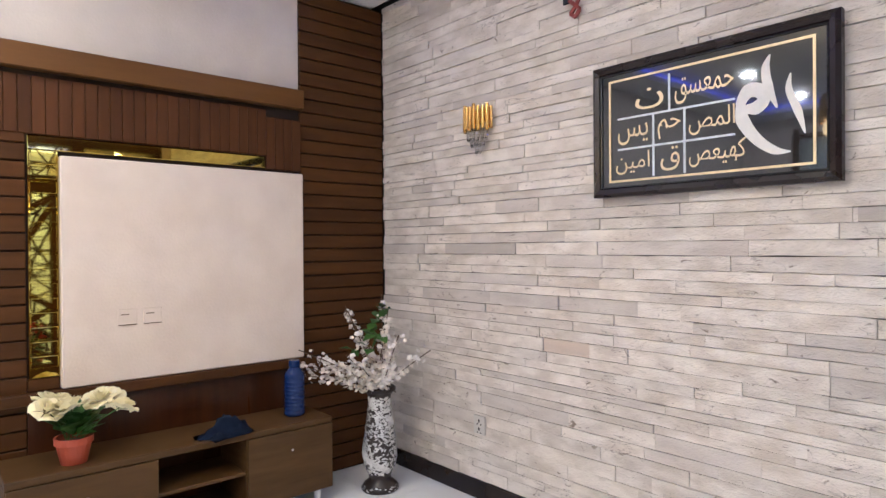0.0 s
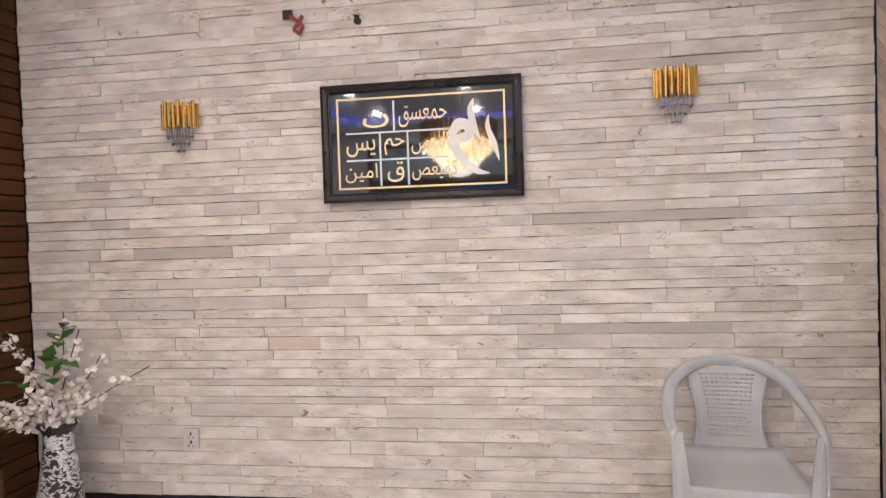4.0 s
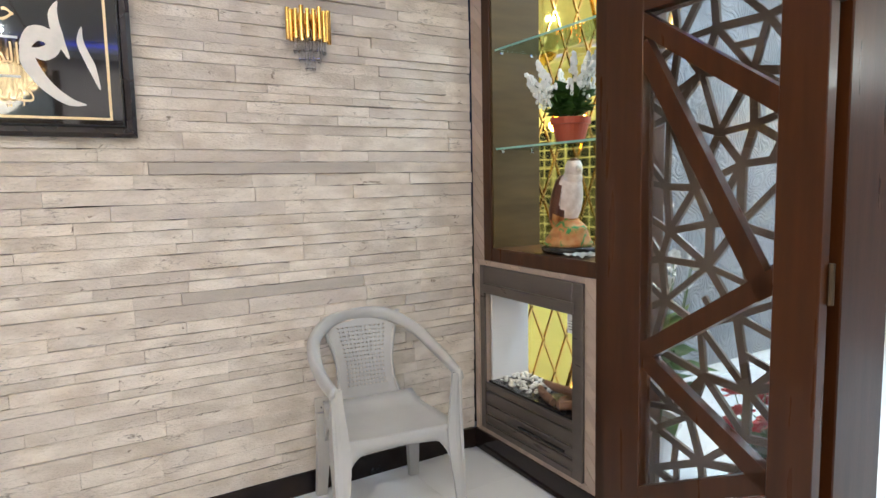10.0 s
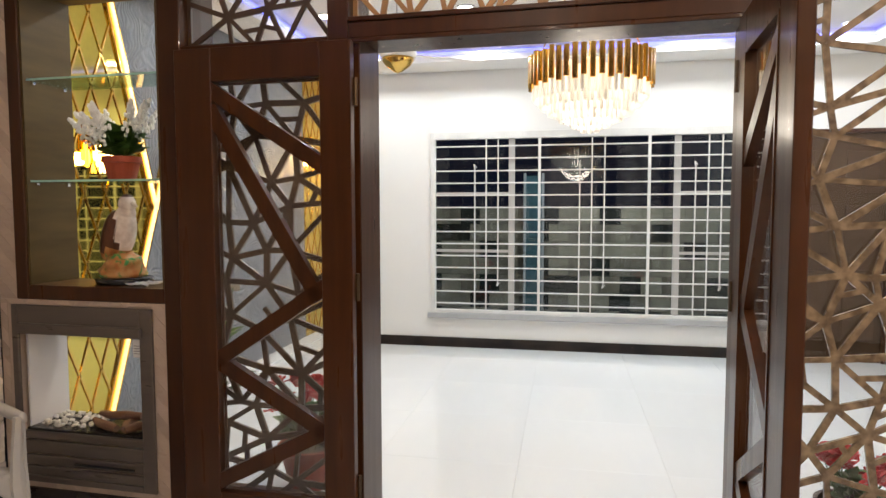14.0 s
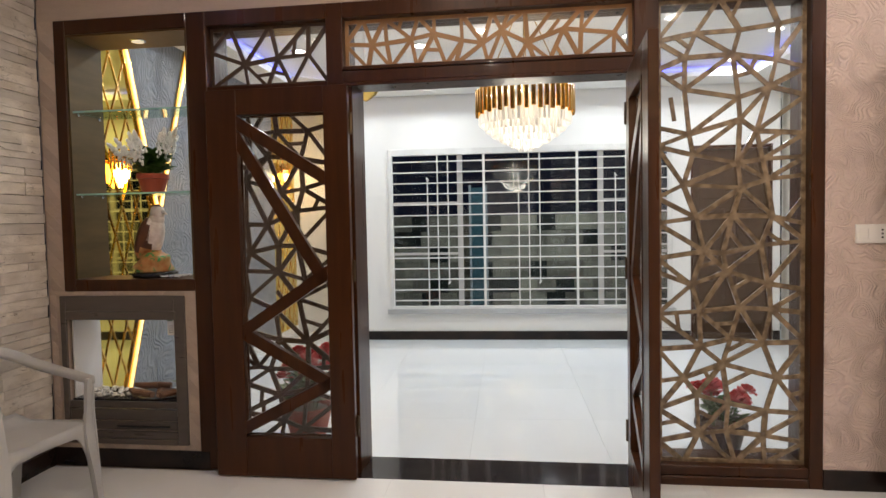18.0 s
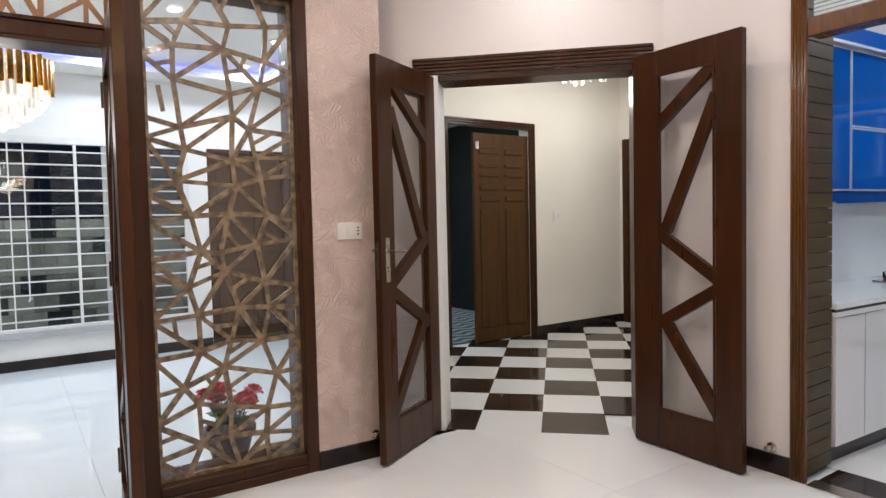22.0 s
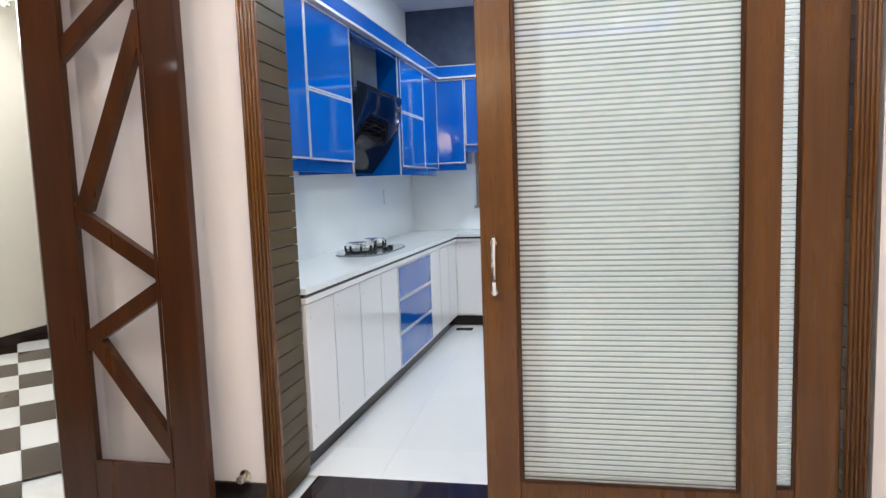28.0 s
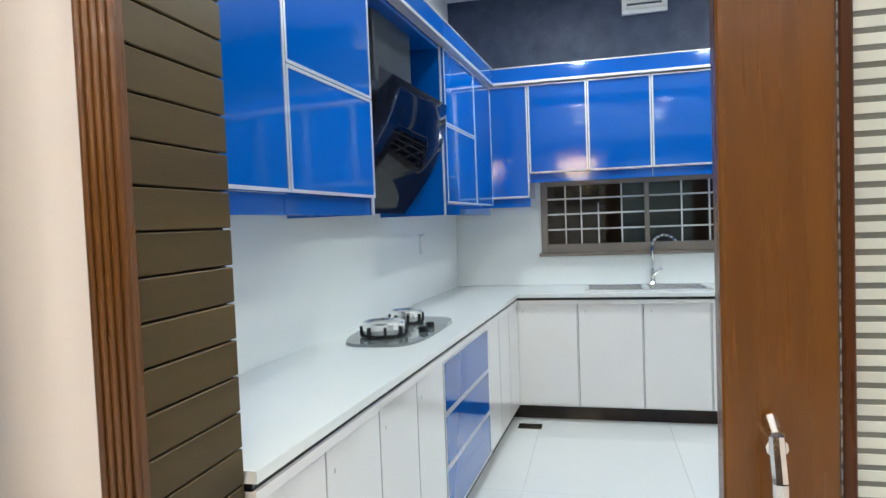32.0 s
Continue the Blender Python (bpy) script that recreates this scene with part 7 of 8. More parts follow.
def edged(parent, name, lo, hi, axis, mat, edge=0.007, label=""):
    """A laminate front lo..hi (two in-plane corners) with a thin aluminium edge; axis 'x' faces -x, axis 'y' faces +y."""
    (a0, z0), (a1, z1) = lo, hi
    a0, a1 = min(a0, a1), max(a0, a1)
    g = 0.0015
    a0, a1, z0, z1 = a0 + g, a1 - g, z0 + g, z1 - g

    def bx(p, q, r, s, d0, d1):
        return ((d0, p, q), (d1, r, s)) if axis == "x" else ((p, d0, q), (r, d1, s))
    sgn = -1 if axis == "x" else 1
    d = part(name, boxes(bx(a0, z0, a1, z1, 0.0, sgn * 0.018), bevel=0.001), mat, parent, label)
    if edge:
        f0, f1 = sgn * 0.0181, sgn * 0.0205
        part("edge_profile", boxes(bx(a0, z0, a0 + edge, z1, f0, f1), bx(a1 - edge, z0, a1, z1, f0, f1), bx(a0 + edge, z0, a1 - edge, z0 + edge, f0, f1), bx(a0 + edge, z1 - edge, a1 - edge, z1, f0, f1)), ALU, d)
    return d


RUN = -3.3        # the hob run stands slightly askew to the wall


def skew(x, y):
    p = Matrix.Rotation(radians(RUN), 2) @ Vector((x + 1.93, y + 9.3))
    return p.x - 1.93, p.y - 9.3


def base_unit(y0, y1, kind):
    w = y1 - y0
    ob = thing("base_cabinet", "white gloss base cabinet under the worktop" if kind == "white" else "blue gloss three-drawer base cabinet", "cabinet", (*skew(BX, (y0 + y1) / 2), 0.0), RUN, group="kitchen base cabinets")
    part("carcass", boxes(((0.001, -w / 2 + 0.001, 0.10), (0.44, w / 2 - 0.001, 0.777))), WHITE_GLOSS, ob)
    if kind == "white":
        d = edged(ob, "door", (-w / 2, 0.105), (w / 2, 0.772), "x", WHITE_GLOSS, 0.0)
        bm = boxes(((-0.0195, -w / 2 + 0.001, 0.105), (-0.018, -w / 2 + 0.006, 0.772)))
        part("edge_profile", bm, SILL, d)
        for z in (0.70, 0.20):
            part("screw_cap", boxes(((-0.0192, w / 2 - 0.045, z), (-0.0182, w / 2 - 0.040, z + 0.012))), SILL, d)
    else:
        for z0, z1 in ((0.105, 0.330), (0.330, 0.551), (0.551, 0.772)):
            edged(ob, "drawer", (-w / 2, z0), (w / 2, z1), "x", BLUE, 0.009, "blue gloss drawer front")
    return ob


for a, b, k in ((-6.600, -6.299, "white"), (-6.945, -6.601, "white"), (-7.285, -6.946, "white"), (-7.600, -7.286, "white"), (-8.400, -7.601, "blue"), (-8.690, -8.401, "white"), (-8.980, -8.691, "white"), (-9.279, -8.981, "white")):
    base_unit(a, b, k)
solid("plinth", prism(bmesh.new(), [skew(*p) for p in ((-1.865, -9.37), (-1.85, -9.37), (-1.85, -6.297), (-1.865, -6.297))], 0.0005, 0.099), MARBLE, "dark plinth under the base cabinets", "plinth")
solid("plinth", boxes(((-4.445, -9.37, 0.0005), (-1.866, -9.355, 0.099))), MARBLE, "dark plinth under the sink cabinets", "plinth")
for k in range(6):
    x1 = -1.905 - 0.402 * k
    x0 = x1 - 0.401
    ob = thing("base_cabinet", "white gloss sink-run base cabinet", "cabinet", ((x0 + x1) / 2, BY, 0.0), group="kitchen base cabinets")
    part("carcass", boxes(((-0.200, -0.47, 0.10), (0.200, -0.001, 0.64)), bevel=0.0), WHITE_GLOSS, ob)
    d = edged(ob, "door", (-0.2005, 0.112), (0.2005, 0.776), "y", WHITE_GLOSS, 0.0)
    part("edge_profile", boxes(((-0.196, 0.018, 0.105), (-0.191, 0.0195, 0.772))), SILL, d)
    part("screw_cap", boxes(((0.150, 0.0182, 0.72), (0.156, 0.0192, 0.735))), SILL, d)

WT = thing("worktop", "white quartz L-shaped worktop with a dark shadow line", "worktop", (BX, -8.0, 0.777))
NEAR = 1.707
slant = [skew(BX + d, -6.287)[0] - BX for d in (-0.030, -0.018, -0.027, -0.001)]
bm = prism(bmesh.new(), ((-0.030, -1.329), (0.520, -1.329), (0.690, NEAR), (slant[0], NEAR)), 0.042, 0.068)
part("slab", bm, QUARTZ, WT)
for lo, hi in (((-2.55, -1.798, 0.042), (-1.232, -1.329, 0.068)), ((-0.462, -1.798, 0.042), (0.578, -1.330, 0.068)), ((-1.232, -1.40, 0.042), (-0.462, -1.329, 0.068)), ((-1.232, -1.798, 0.042), (-0.462, -1.715, 0.068)), ((-2.55, -1.329, 0.042), (-0.031, -1.270, 0.068))):
    part("slab", boxes((lo, hi)), QUARTZ, WT)
bm = prism(bmesh.new(), ((-0.018, -1.255), (0.0, -1.255), (slant[1] + 0.018, NEAR), (slant[1], NEAR)), 0.026, 0.0418)
part("shadow_line", box(bm, (-2.54, -1.282, 0.026), (-0.018, -1.256, 0.0418)), BLACK, WT)
bm = prism(bmesh.new(), ((-0.027, -1.262), (-0.001, -1.262), (slant[3], NEAR), (slant[2], NEAR)), 0.0, 0.0259)
part("edge_strip", box(bm, (-2.54, -1.275, 0.0), (-0.028, -1.263, 0.0259)), WHITE_GLOSS, WT)
set_in(RUN_WALL, solid("splashback", boxes(((KX - 0.006, -9.799, 0.846), (KX - 0.0003, -6.307, 1.388))), SPLASH, "white glossy splashback on the kitchen side wall", "splashback", kind="structure"))
solid("splashback_back", boxes(((-2.05, -9.7997, 0.846), (KX - 0.0065, -9.794, 1.66)), ((-4.44, -9.7997, 0.846), (-2.05, -9.794, 1.078)), ((-4.44, -9.7997, 1.078), (-3.55, -9.794, 1.66)), ((-3.55, -9.7997, 1.601), (-2.05, -9.794, 1.66))), SPLASH, "white glossy splashback behind the sink", "splashback", kind="structure")

# wall cupboards
UX, UY = -1.68, -9.42
Z0, Z1, BASE = 1.428, 2.222, 1.368


def wall_unit(y0, y1, split):
    w = y1 - y0
    ob = set_in(RUN_WALL, thing("wall_cabinet", "blue gloss wall cupboard edged in aluminium", "cabinet", (UX, (y0 + y1) / 2, BASE), group="kitchen wall cabinets"))
    part("carcass", boxes(((0.001, -w / 2 + 0.001, 0.06), (UX * -1 + KX - 0.007, w / 2 - 0.001, Z1 - BASE))), BLUE, ob)
    part("valance", boxes(((0.004, -w / 2 + 0.001, 0.0), (0.018, w / 2 - 0.001, 0.058))), BLUE, ob)
    for a, b in (((Z0, split), (split, Z1)) if split else ((Z0, Z1),)):
        edged(ob, "door", (-w / 2, a - BASE), (w / 2, b - BASE), "x", BLUE, 0.010, "high gloss blue door")
    return ob


wall_unit(-6.775, -6.312, 0)
wall_unit(-7.370, -6.776, 1.787)
wall_unit(-8.945, -8.322, 1.832)
wall_unit(-9.398, -8.946, 0)
HB = set_in(RUN_WALL, thing("hood_bay", "blue lined open bay for the cooker hood", "cabinet", (UX, -7.846, BASE)))
part("side", boxes(((0.0, -0.475, 0.0), (0.353, -0.457, 0.852))), BLUE, HB)
part("side", boxes(((0.0, 0.457, 0.0), (0.353, 0.475, 0.852))), BLUE, HB)
part("back", boxes(((0.340, -0.456, 0.02), (0.353, 0.456, 0.852))), BLUE, HB)
part("bay_top", boxes(((0.0, -0.456, 0.835), (0.339, 0.456, 0.852))), BLUE, HB)
for y in (-0.466, 0.466):
    part("edge_profile", boxes(((-0.006, y - 0.009, 0.0), (0.0, y + 0.009, 0.852))), ALU, HB)
for k, (x1, x0, zb) in enumerate(((-1.69, -2.014, 1.475), (-2.015, -2.398, 1.632), (-2.399, -2.797, 1.632), (-2.798, -3.20, 1.632), (-3.201, -3.605, 1.632), (-3.606, -4.01, 1.632), (-4.011, -4.44, 1.632))):
    w = x1 - x0
    ob = thing("wall_cabinet", "blue gloss wall cupboard above the sink", "cabinet", ((x0 + x1) / 2, UY, zb - 0.06), group="kitchen wall cabinets")
    part("carcass", boxes(((-w / 2 + 0.001, -0.373, 0.06), (w / 2 - 0.001, -0.001, Z1 - zb + 0.06))), BLUE, ob)
    part("valance", boxes(((-w / 2 + 0.001, -0.018, 0.0), (w / 2 - 0.001, -0.004, 0.058))), BLUE, ob)
    edged(ob, "door", (-w / 2, 0.06), (w / 2, Z1 - zb + 0.06), "y", BLUE, 0.010, "high gloss blue door")
CO = set_in(RUN_WALL, thing("cupboard_cornice", "blue gloss cornice with an aluminium strip over the hob cupboards", "cornice", (UX, -8.0, Z1 + 0.003), group="cupboard cornices"))
part("box", boxes(((-0.045, -1.42, 0.016), (0.353, 1.66, 0.105))), BLUE, CO)
part("strip", boxes(((-0.052, -1.40, 0.0), (-0.002, 1.66, 0.0155))), ALU, CO)
part("top_strip", boxes(((-0.050, -1.40, 0.1052), (-0.030, 1.66, 0.112))), ALU, CO)
CO = thing("cupboard_cornice", "blue gloss cornice with an aluminium strip over the sink cupboards", "cornice", (UX, -8.0, Z1 + 0.003), group="cupboard cornices")
part("box", boxes(((-2.76, -1.793, 0.016), (0.20, -1.375, 0.1045))), BLUE, CO)
part("strip", boxes(((-2.76, -1.42, 0.0005), (-0.06, -1.368, 0.0158))), ALU, CO)
part("top_strip", boxes(((-2.76, -1.390, 0.1049), (-0.06, -1.370, 0.1117))), ALU, CO)

# cooker hood
HD2 = set_in(RUN_WALL, thing("cooker_hood", "black curved glass cooker hood in the blue bay", "cooker hood", (KX - 0.015, -7.846, 1.378)))
part("chimney", boxes(((-0.285, -0.20, 0.536), (-0.001, 0.24, 0.852)), bevel=0.004), material("smoked_chimney", (0.050, 0.056, 0.062), rough=0.32, ior=1.35), HD2)
bm = bmesh.new()
rows = []


def hood_curve(t):
    return -0.135 - 0.25 * t - 0.065 * math.sin(math.pi * t), 0.005 + 0.535 * t


for k in range(15):
    x, z = hood_curve(k / 14)
    rows.append([bm.verts.new((x, y, z)) for y in (-0.44, -0.2, 0.2, 0.44)])
for a, b in zip(rows, rows[1:]):
    for j in range(3):
        bm.faces.new((a[j], a[j + 1], b[j + 1], b[j]))
bmesh.ops.solidify(bm, geom=bm.faces[:], thickness=0.012)
part("glass_panel", bm, BLACK_GLASS, HD2, "glossy black curved panel", smooth=True)
part("filter_body", boxes(((-0.30, -0.43, 0.30), (-0.002, 0.43, 0.535)), bevel=0.004), BLACK, HD2)
part("lower_lip", boxes(((-0.20, -0.40, 0.16), (-0.002, 0.40, 0.298)), bevel=0.004), BLACK, HD2)
# hob
BRIGHT_STEEL = material("bright_steel", (0.90, 0.90, 0.90), (0.85, 0.85, 0.86), rough=0.22, metal=0.85)
HOB = thing("gas_hob", "grey glass two-burner gas hob on the worktop", "hob", (-1.560, -7.880, TOP))
bm = bmesh.new()
outline = []
for k in range(28):
    a = 2 * math.pi * k / 28
    c, s = math.cos(a), math.sin(a)
    outline.append((math.copysign(abs(c) ** 0.45, c) * 0.185 * (1 - 0.12 * s), math.copysign(abs(s) ** 0.6, s) * 0.365))
low, high = [bm.verts.new((x, y, 0.0005)) for x, y in outline], [bm.verts.new((x * 0.985, y * 0.99, 0.012)) for x, y in outline]
for k in range(28):
    bm.faces.new((low[k], low[(k + 1) % 28], high[(k + 1) % 28], high[k]))
bm.faces.new(high), bm.faces.new(low[::-1])
part("glass_plate", bm, GREY_GLASS, HOB)
for y, r in ((0.17, 0.098), (-0.16, 0.082)):
    bm = bmesh.new()
    lathe(bm, [(r, 0.013), (r, 0.020), (r * 0.86, 0.026), (r * 0.80, 0.026)], 24, (0.02, y, 0))
    ring = part("burner_base", bm, BLACK, HOB)
    bm = bmesh.new()
    lathe(bm, [(r * 0.90, 0.026), (r * 0.95, 0.046), (r * 0.95, 0.070), (r * 0.88, 0.076), (r * 0.70, 0.068)], 24, (0.02, y, 0))
    part("burner_ring", bm, BRIGHT_STEEL, ring, "bright steel wind ring")
    for k in range(8):
        a = 2 * math.pi * (k + 0.5) / 8
        bm = boxes(((r * 0.80, -0.006, 0.018), (r * 1.04, 0.006, 0.060)), bevel=0.002)
        bmesh.ops.transform(bm, matrix=Matrix.Translation((0.02, y, 0)) @ Matrix.Rotation(a, 4, "Z"), verts=bm.verts)
        part("pan_support", bm, BLACK, ring)
for y in (-0.05, 0.06):
    bm = bmesh.new()
    lathe(bm, [(0.021, 0.012), (0.020, 0.032), (0.016, 0.036)], 14, (-0.125, y, 0))
    part("knob", bm, BLACK, HOB)

# sink, tap, window, extractor
SK2 = thing("sink", "stainless steel double bowl sink set in the worktop", "sink", (-2.747, -9.5575, TOP))
part("rim", boxes(((-0.392, -0.168, 0.0), (0.392, -0.150, 0.006)), ((-0.392, 0.150, 0.0), (0.392, 0.168, 0.006)), ((-0.392, -0.150, 0.0), (-0.372, 0.150, 0.006)), ((0.372, -0.150, 0.0), (0.392, 0.150, 0.006)), ((-0.02, -0.150, 0.0), (0.02, 0.150, 0.006)), bevel=0.002), BRIGHT_STEEL, SK2)
for a, b in ((-0.372, -0.02), (0.02, 0.372)):
    part("bowl", boxes(((a, -0.150, -0.145), (b, 0.150, -0.137)), ((a, -0.152, -0.152), (a + 0.004, 0.152, 0.0)), ((b - 0.004, -0.152, -0.152), (b, 0.152, 0.0)), ((a + 0.004, -0.152, -0.152), (b - 0.004, -0.148, 0.0)), ((a + 0.004, 0.148, -0.152), (b - 0.004, 0.152, 0.0))), BRIGHT_STEEL, SK2)
TAP = thing("kitchen_tap", "tall chrome mixer tap with a curved spout", "tap", (-2.81, -9.755, TOP))
bm = bmesh.new()
lathe(bm, [(0.026, 0.0), (0.026, 0.008), (0.018, 0.020), (0.017, 0.10)], 16)
part("base", bm, CHROME, TAP)
bm = bmesh.new()
pts = [(0, 0, 0.09), (0, 0, 0.27)] + [(0.0 - 0.075 * (1 - math.cos(math.pi * k / 8)), 0.055 * (1 - math.cos(math.pi * k / 8)), 0.27 + 0.075 * math.sin(math.pi * k / 8)) for k in range(1, 8)]
pipe(bm, pts, 0.0105, 8)
part("spout", bm, CHROME, TAP, smooth=True)
bm = bmesh.new()
tube(bm, (0.0, 0.015, 0.07), (-0.055, 0.05, 0.115), 0.011, 8)
part("lever", bm, CHROME, TAP)
KW = thing("window_2", "small taupe-framed kitchen window with metal bars, dark outside", "window", (-2.80, -9.80, 1.08), kind="structure")
TAUPE = material("taupe_window_frame", (0.30, 0.25, 0.22), (0.26, 0.22, 0.19), rough=0.4)
part("window_frame", boxes(((-0.75, -0.05, 0.0), (-0.705, 0.022, 0.52)), ((0.705, -0.05, 0.0), (0.75, 0.022, 0.52)), ((-0.705, -0.05, 0.48), (0.705, 0.022, 0.52)), ((-0.705, -0.05, 0.0), (0.705, 0.022, 0.06)), ((0.0, -0.04, 0.06), (0.03, 0.018, 0.48)), bevel=0.003), TAUPE, KW)
part("window_sill", boxes(((-0.77, 0.0065, -0.025), (0.77, 0.035, -0.001)), bevel=0.003), TAUPE, KW)
for z in (0.16, 0.27, 0.38):
    part("security_bar", boxes(((-0.705, -0.012, z), (0.705, 0.0, z + 0.012))), BARS, KW)
for x, a, b in ((0.57, 0.06, 0.48), (0.46, 0.06, 0.48), (0.34, 0.06, 0.35), (0.18, 0.06, 0.48), (-0.22, 0.06, 0.48), (-0.40, 0.06, 0.48), (-0.55, 0.06, 0.48)):
    part("upright_bar", boxes(((x, -0.010, a), (x + 0.010, 0.002, b))), BARS, KW)
part("pane", boxes(((-0.705, -0.035, 0.06), (0.705, -0.031, 0.48))), NIGHT_GLASS, KW).visible_shadow = False
solid("yard_wall", boxes(((-5.0, -11.2, -0.25), (0.0, -11.0, 2.4))), material("brown_yard_wall", (0.16, 0.11, 0.08), (0.05, 0.04, 0.035), rough=0.8, scale=2), "brown yard wall outside the kitchen window", "wall", kind="structure")
# unseen fill added to lift the yard wall out of the dark
lamp("yard_fill", "POINT", (-3.3, -10.4, 2.6), 5, (1.0, 0.85, 0.7), 0.1)
EX = thing("extractor_fan", "white square extractor fan high on the navy wall", "extractor fan", (-2.80, -9.80, 2.715))
part("frame", boxes(((-0.15, 0.0005, 0.0), (0.15, 0.03, 0.035)), ((-0.15, 0.0005, 0.265), (0.15, 0.03, 0.30)), ((-0.15, 0.0005, 0.035), (-0.115, 0.03, 0.265)), ((0.115, 0.0005, 0.035), (0.15, 0.03, 0.265)), bevel=0.004), WHITE_PLASTIC, EX)
for k in range(6):
    part("louvre", boxes(((-0.115, 0.004, 0.04 + k * 0.038), (0.115, 0.018, 0.062 + k * 0.038))), WHITE_PLASTIC, EX)
DR = thing("floor_drain", "square steel floor drain grate", "drain", (-1.99, -9.17, 0.0))
part("frame", boxes(((-0.075, -0.05, 0.0003), (0.075, 0.05, 0.004)), bevel=0.001), STEEL, DR)
for k in range(7):
    part("slot", boxes(((-0.062 + k * 0.019, -0.036, 0.0041), (-0.052 + k * 0.019, 0.036, 0.0048))), BLACK, DR)
ks = set_in(RUN_WALL, thing("wall_socket", "white socket on the glossy splashback", "socket", (KX - 0.0065, -8.95, 1.20)))
part("plate", boxes(((-0.008, -0.035, -0.06), (0.0, 0.035, 0.06)), bevel=0.002), SPLASH, ks)


# ---- stone cladding of the north wall, piece by piece ----
STONE_GREY = material("grey_stone_strip", (0.50, 0.445, 0.395), (0.43, 0.385, 0.34), rough=0.72, scale=6, stretch=(1, 1, 5), fine=70, bump=0.5)
STONE_OCHRE = material("ochre_stone_strip", (0.64, 0.52, 0.42), (0.56, 0.46, 0.38), rough=0.72, scale=6, stretch=(1, 1, 5), fine=70, bump=0.5)
rnd = random.Random(77)
special = [(-3.587, -3.04, 1.357, STONE_GREY), (-2.865, -2.593, 0.915, STONE_OCHRE), (-1.43, -0.63, 0.945, STONE_GREY), (-1.52, -0.55, 1.46, STONE_GREY)]
joined = bmesh.new()
count, z = 0, SK + 0.002
while z < LOUNGE_CEIL - 0.14:
    h = rnd.choice((0.036, 0.042, 0.046, 0.050, 0.055, 0.060, 0.068))
    h = min(h, LOUNGE_CEIL - 0.12 - z)
    cuts, x = [], -4.198
    mine = [s for s in special if z <= s[2] < z + h]
    while x < -0.012:
        w = rnd.choice((0.20, 0.28, 0.34, 0.40, 0.46, 0.54, 0.62, 0.38, 0.50)) * rnd.uniform(0.9, 1.1)
        end = min(x + w, -0.010)
        if -0.010 - end < 0.08:
            end = -0.010
        mat = STONE if rnd.random() < 0.86 else STONE_DIM
        for s0, s1, _, sm in mine:
            if x < s0 < end:
                end = s0
            elif abs(x - s0) < 1e-6:
                end, mat = s1, sm
        cuts.append((x, end, mat))
        x = end
    for x0, x1, mat in cuts:
        if x1 - x0 < 0.012:
            continue
        rise = rnd.uniform(-0.0085, 0.0040)
        g, gz = rnd.choice((0.0, 0.0002, 0.0004)), rnd.choice((0.0001, 0.0003, 0.0006, 0.0012))
        near = count < 300 and z > 0.1
        bm = bmesh.new() if near else joined
        # a ragged outline, split rather than sawn
        vs = []
        n = max(3, round((x1 - x0) / 0.055))
        flush = 0.6 if rnd.random() < 0.45 else 1.5
        lo = [(x0 + g + (x1 - x0 - 2 * g) * k / n, z + gz + max(-0.0004, rnd.gauss(0.0002, 0.0008) * flush)) for k in range(n + 1)]
        hi = [(x1 - g - (x1 - x0 - 2 * g) * k / n, z + h - gz + min(0.0004, rnd.gauss(-0.0002, 0.0008) * flush)) for k in range(n + 1)]
        vs = lo + hi
        cx, cz = (x0 + x1) / 2, z + h / 2
        e = rnd.uniform(0.0003, 0.0008)
        back = [bm.verts.new((px, 0.031, pz)) for px, pz in vs]
        mid = [bm.verts.new((px, rise + 0.0024, pz)) for px, pz in vs]
        tip = rnd.uniform(-0.0015, 0.0015)
        front = [bm.verts.new((px + (e if px < cx else -e) * (k in (0, n, n + 1, 2 * n + 1)), rise + tip * (px - cx) / (x1 - x0) + rnd.uniform(-0.0008, 0.0008), pz + (e if pz < cz else -e))) for k, (px, pz) in enumerate(vs)]
        for a, b in ((back, mid), (mid, front)):
            for k in range(len(a)):
                bm.faces.new((a[k], a[(k + 1) % len(a)], b[(k + 1) % len(a)], b[k]))
        for k in range(n):
            face = bm.faces.new((front[k], front[k + 1], front[2 * n - k], front[2 * n + 1 - k]))
            if not near and mat is not STONE:
                face.material_index = 1
        if near:
            me = bpy.data.meshes.new("stone")
            bm.normal_update()
            bm.to_mesh(me)
            bm.free()
            me.materials.append(mat)
            ob = new("stone", me)
            ob.parent = WALL_N
        count += 1
    z += h
me = bpy.data.meshes.new("upper_stones")
joined.to_mesh(me)
joined.free()
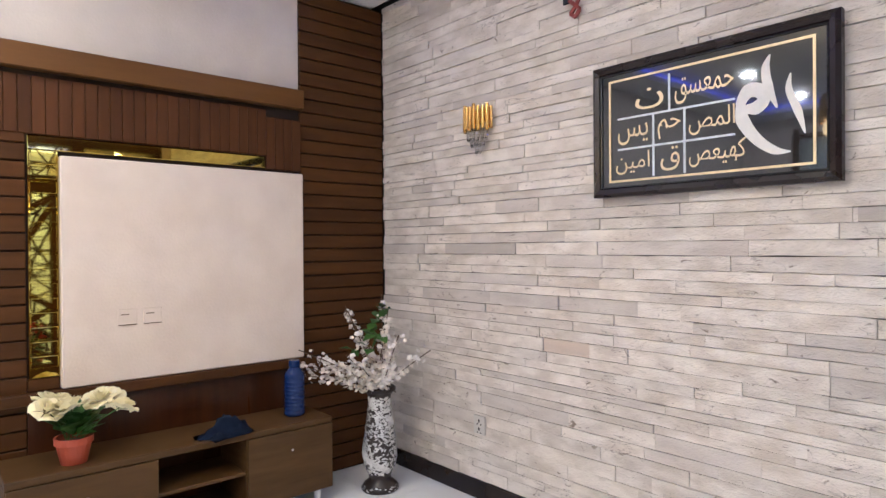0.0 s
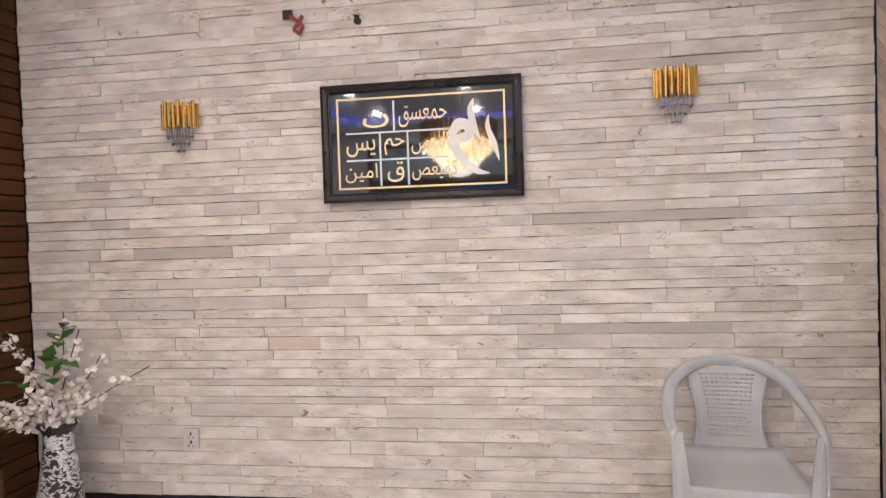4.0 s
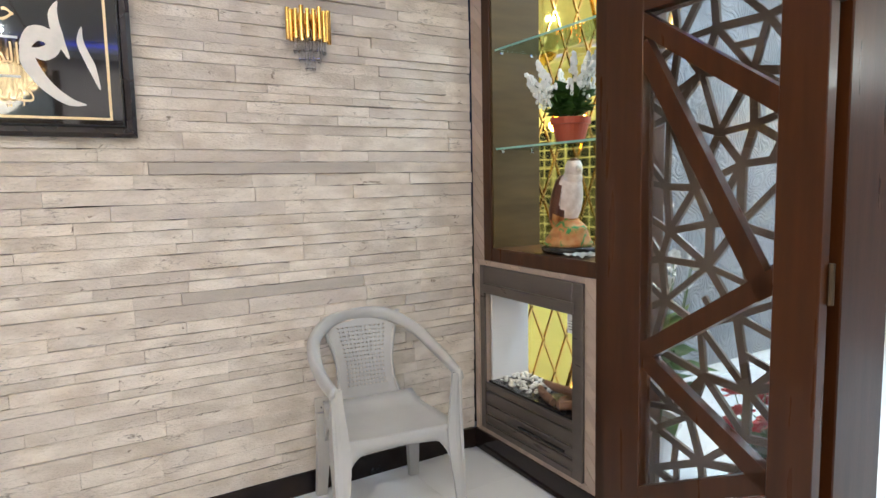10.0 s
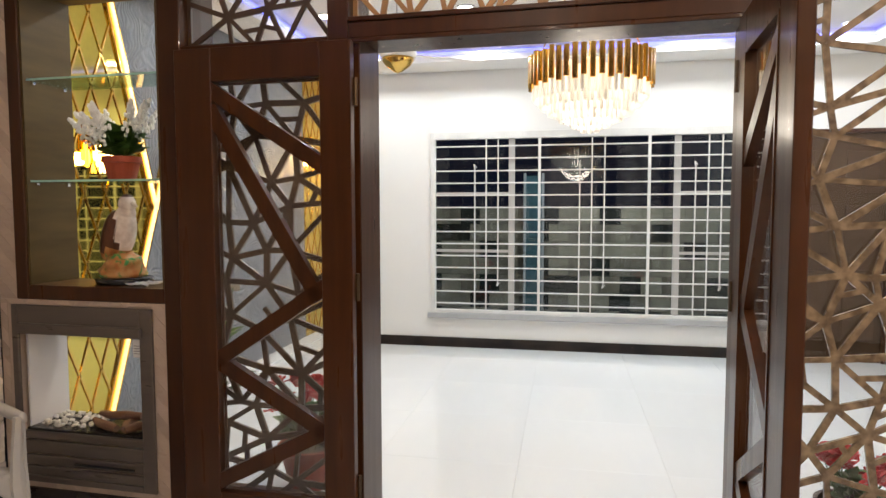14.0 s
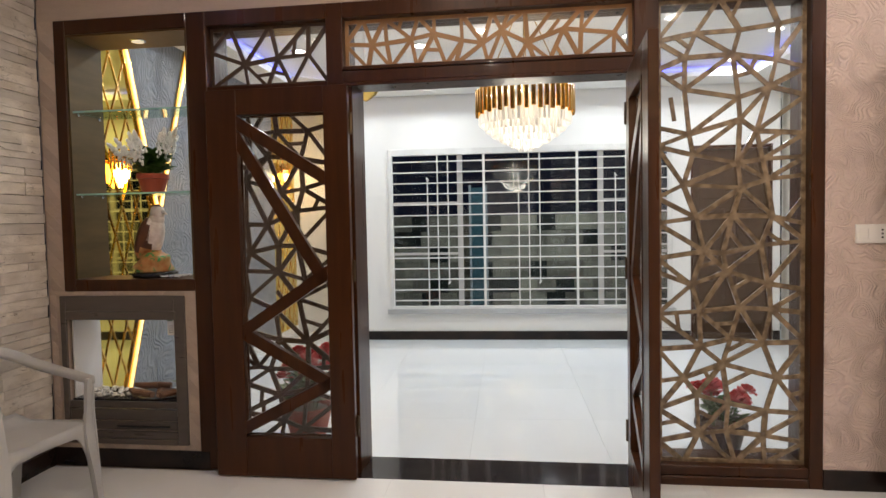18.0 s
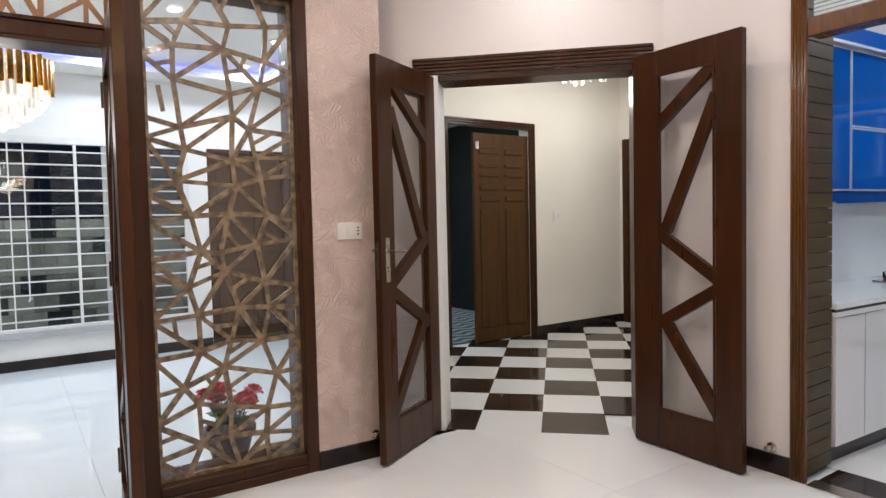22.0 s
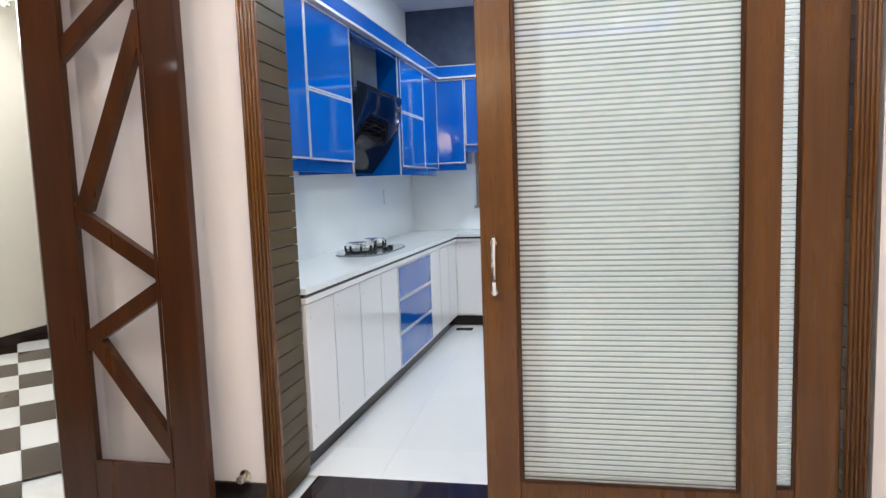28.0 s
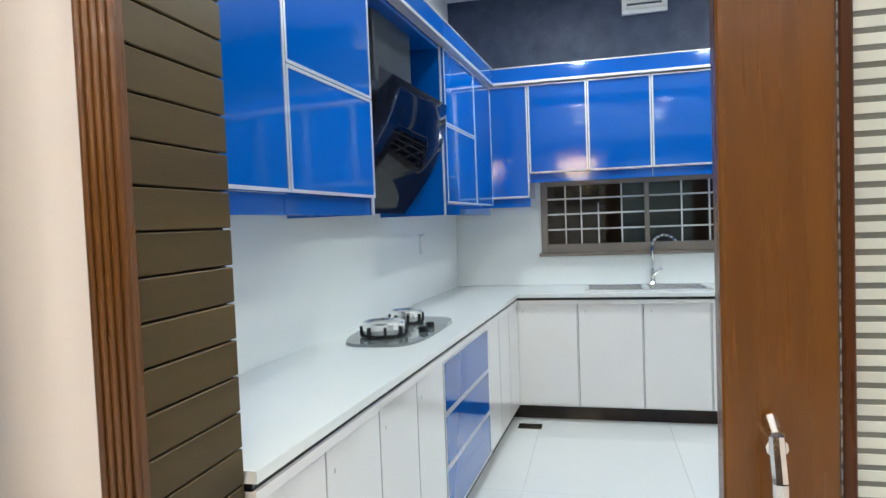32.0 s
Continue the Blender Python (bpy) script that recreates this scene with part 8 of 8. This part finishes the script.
for source in (STONE, STONE_DIM):
    far = source.copy()
    nt = far.node_tree
    for n in [n for n in nt.nodes if n.type == "OBJECT_INFO"]:
        geo = nt.nodes.new("ShaderNodeNewGeometry")
        for l in [l for l in nt.links if l.from_node == n]:
            nt.links.new(geo.outputs["Random Per Island"], l.to_socket)
    me.materials.append(far)
up = new("upper_stones", me)
up.parent = WALL_N
tagged(up, "pale split-face stone strips high on the wall", kind="stuff")

# ---- chevron tiles of the east wall ----
CHEV = set_in(EAST, thing("chevron_tiles", "beige chevron marble tiles around the fireplace", "wall tiles", kind="structure"))


def clip_poly(poly, lo, hi, ax):
    out = []
    for sgn, lim in ((1, lo), (-1, hi)):
        out = []
        for k in range(len(poly)):
            p, q = poly[k], poly[(k + 1) % len(poly)]
            a, b = sgn * (p[ax] - lim), sgn * (q[ax] - lim)
            if a >= 0:
                out.append(p)
            if a * b < 0:
                t = a / (a - b)
                out.append((p[0] + (q[0] - p[0]) * t, p[1] + (q[1] - p[1]) * t))
        poly = out
        if len(poly) < 3:
            return []
    return poly


for ya, yb, za, zb in ((-0.954, -0.836, 0.102, 1.007), (-0.836, -0.006, 0.985, 1.007), (-0.104, -0.006, 1.008, 2.534), (-0.044, -0.006, 0.102, 0.985), (-0.836, -0.044, 0.102, 0.128)):
    for col in range(-7, 1):
        for row in range(-8, 40):
            wv, hv, sl = 0.14, 0.075, 0.14
            y0, z0 = col * wv, row * hv
            up_ = sl if col % 2 else -sl
            poly = [(y0, z0), (y0 + wv, z0 + up_), (y0 + wv, z0 + up_ + hv - 0.005), (y0, z0 + hv - 0.005)]
            poly = clip_poly(poly, ya, yb, 0)
            poly = clip_poly(poly, za, zb, 1) if poly else []
            if len(poly) < 3:
                continue
            bm = bmesh.new()
            f = bm.faces.new([bm.verts.new((-0.0025, p[0], p[1])) for p in poly])
            out = bmesh.ops.extrude_face_region(bm, geom=[f])
            bmesh.ops.translate(bm, vec=(0.0022, 0, 0), verts=[v for v in out["geom"] if isinstance(v, bmesh.types.BMVert)])
            part("tile", bm, CHEVRON, CHEV)
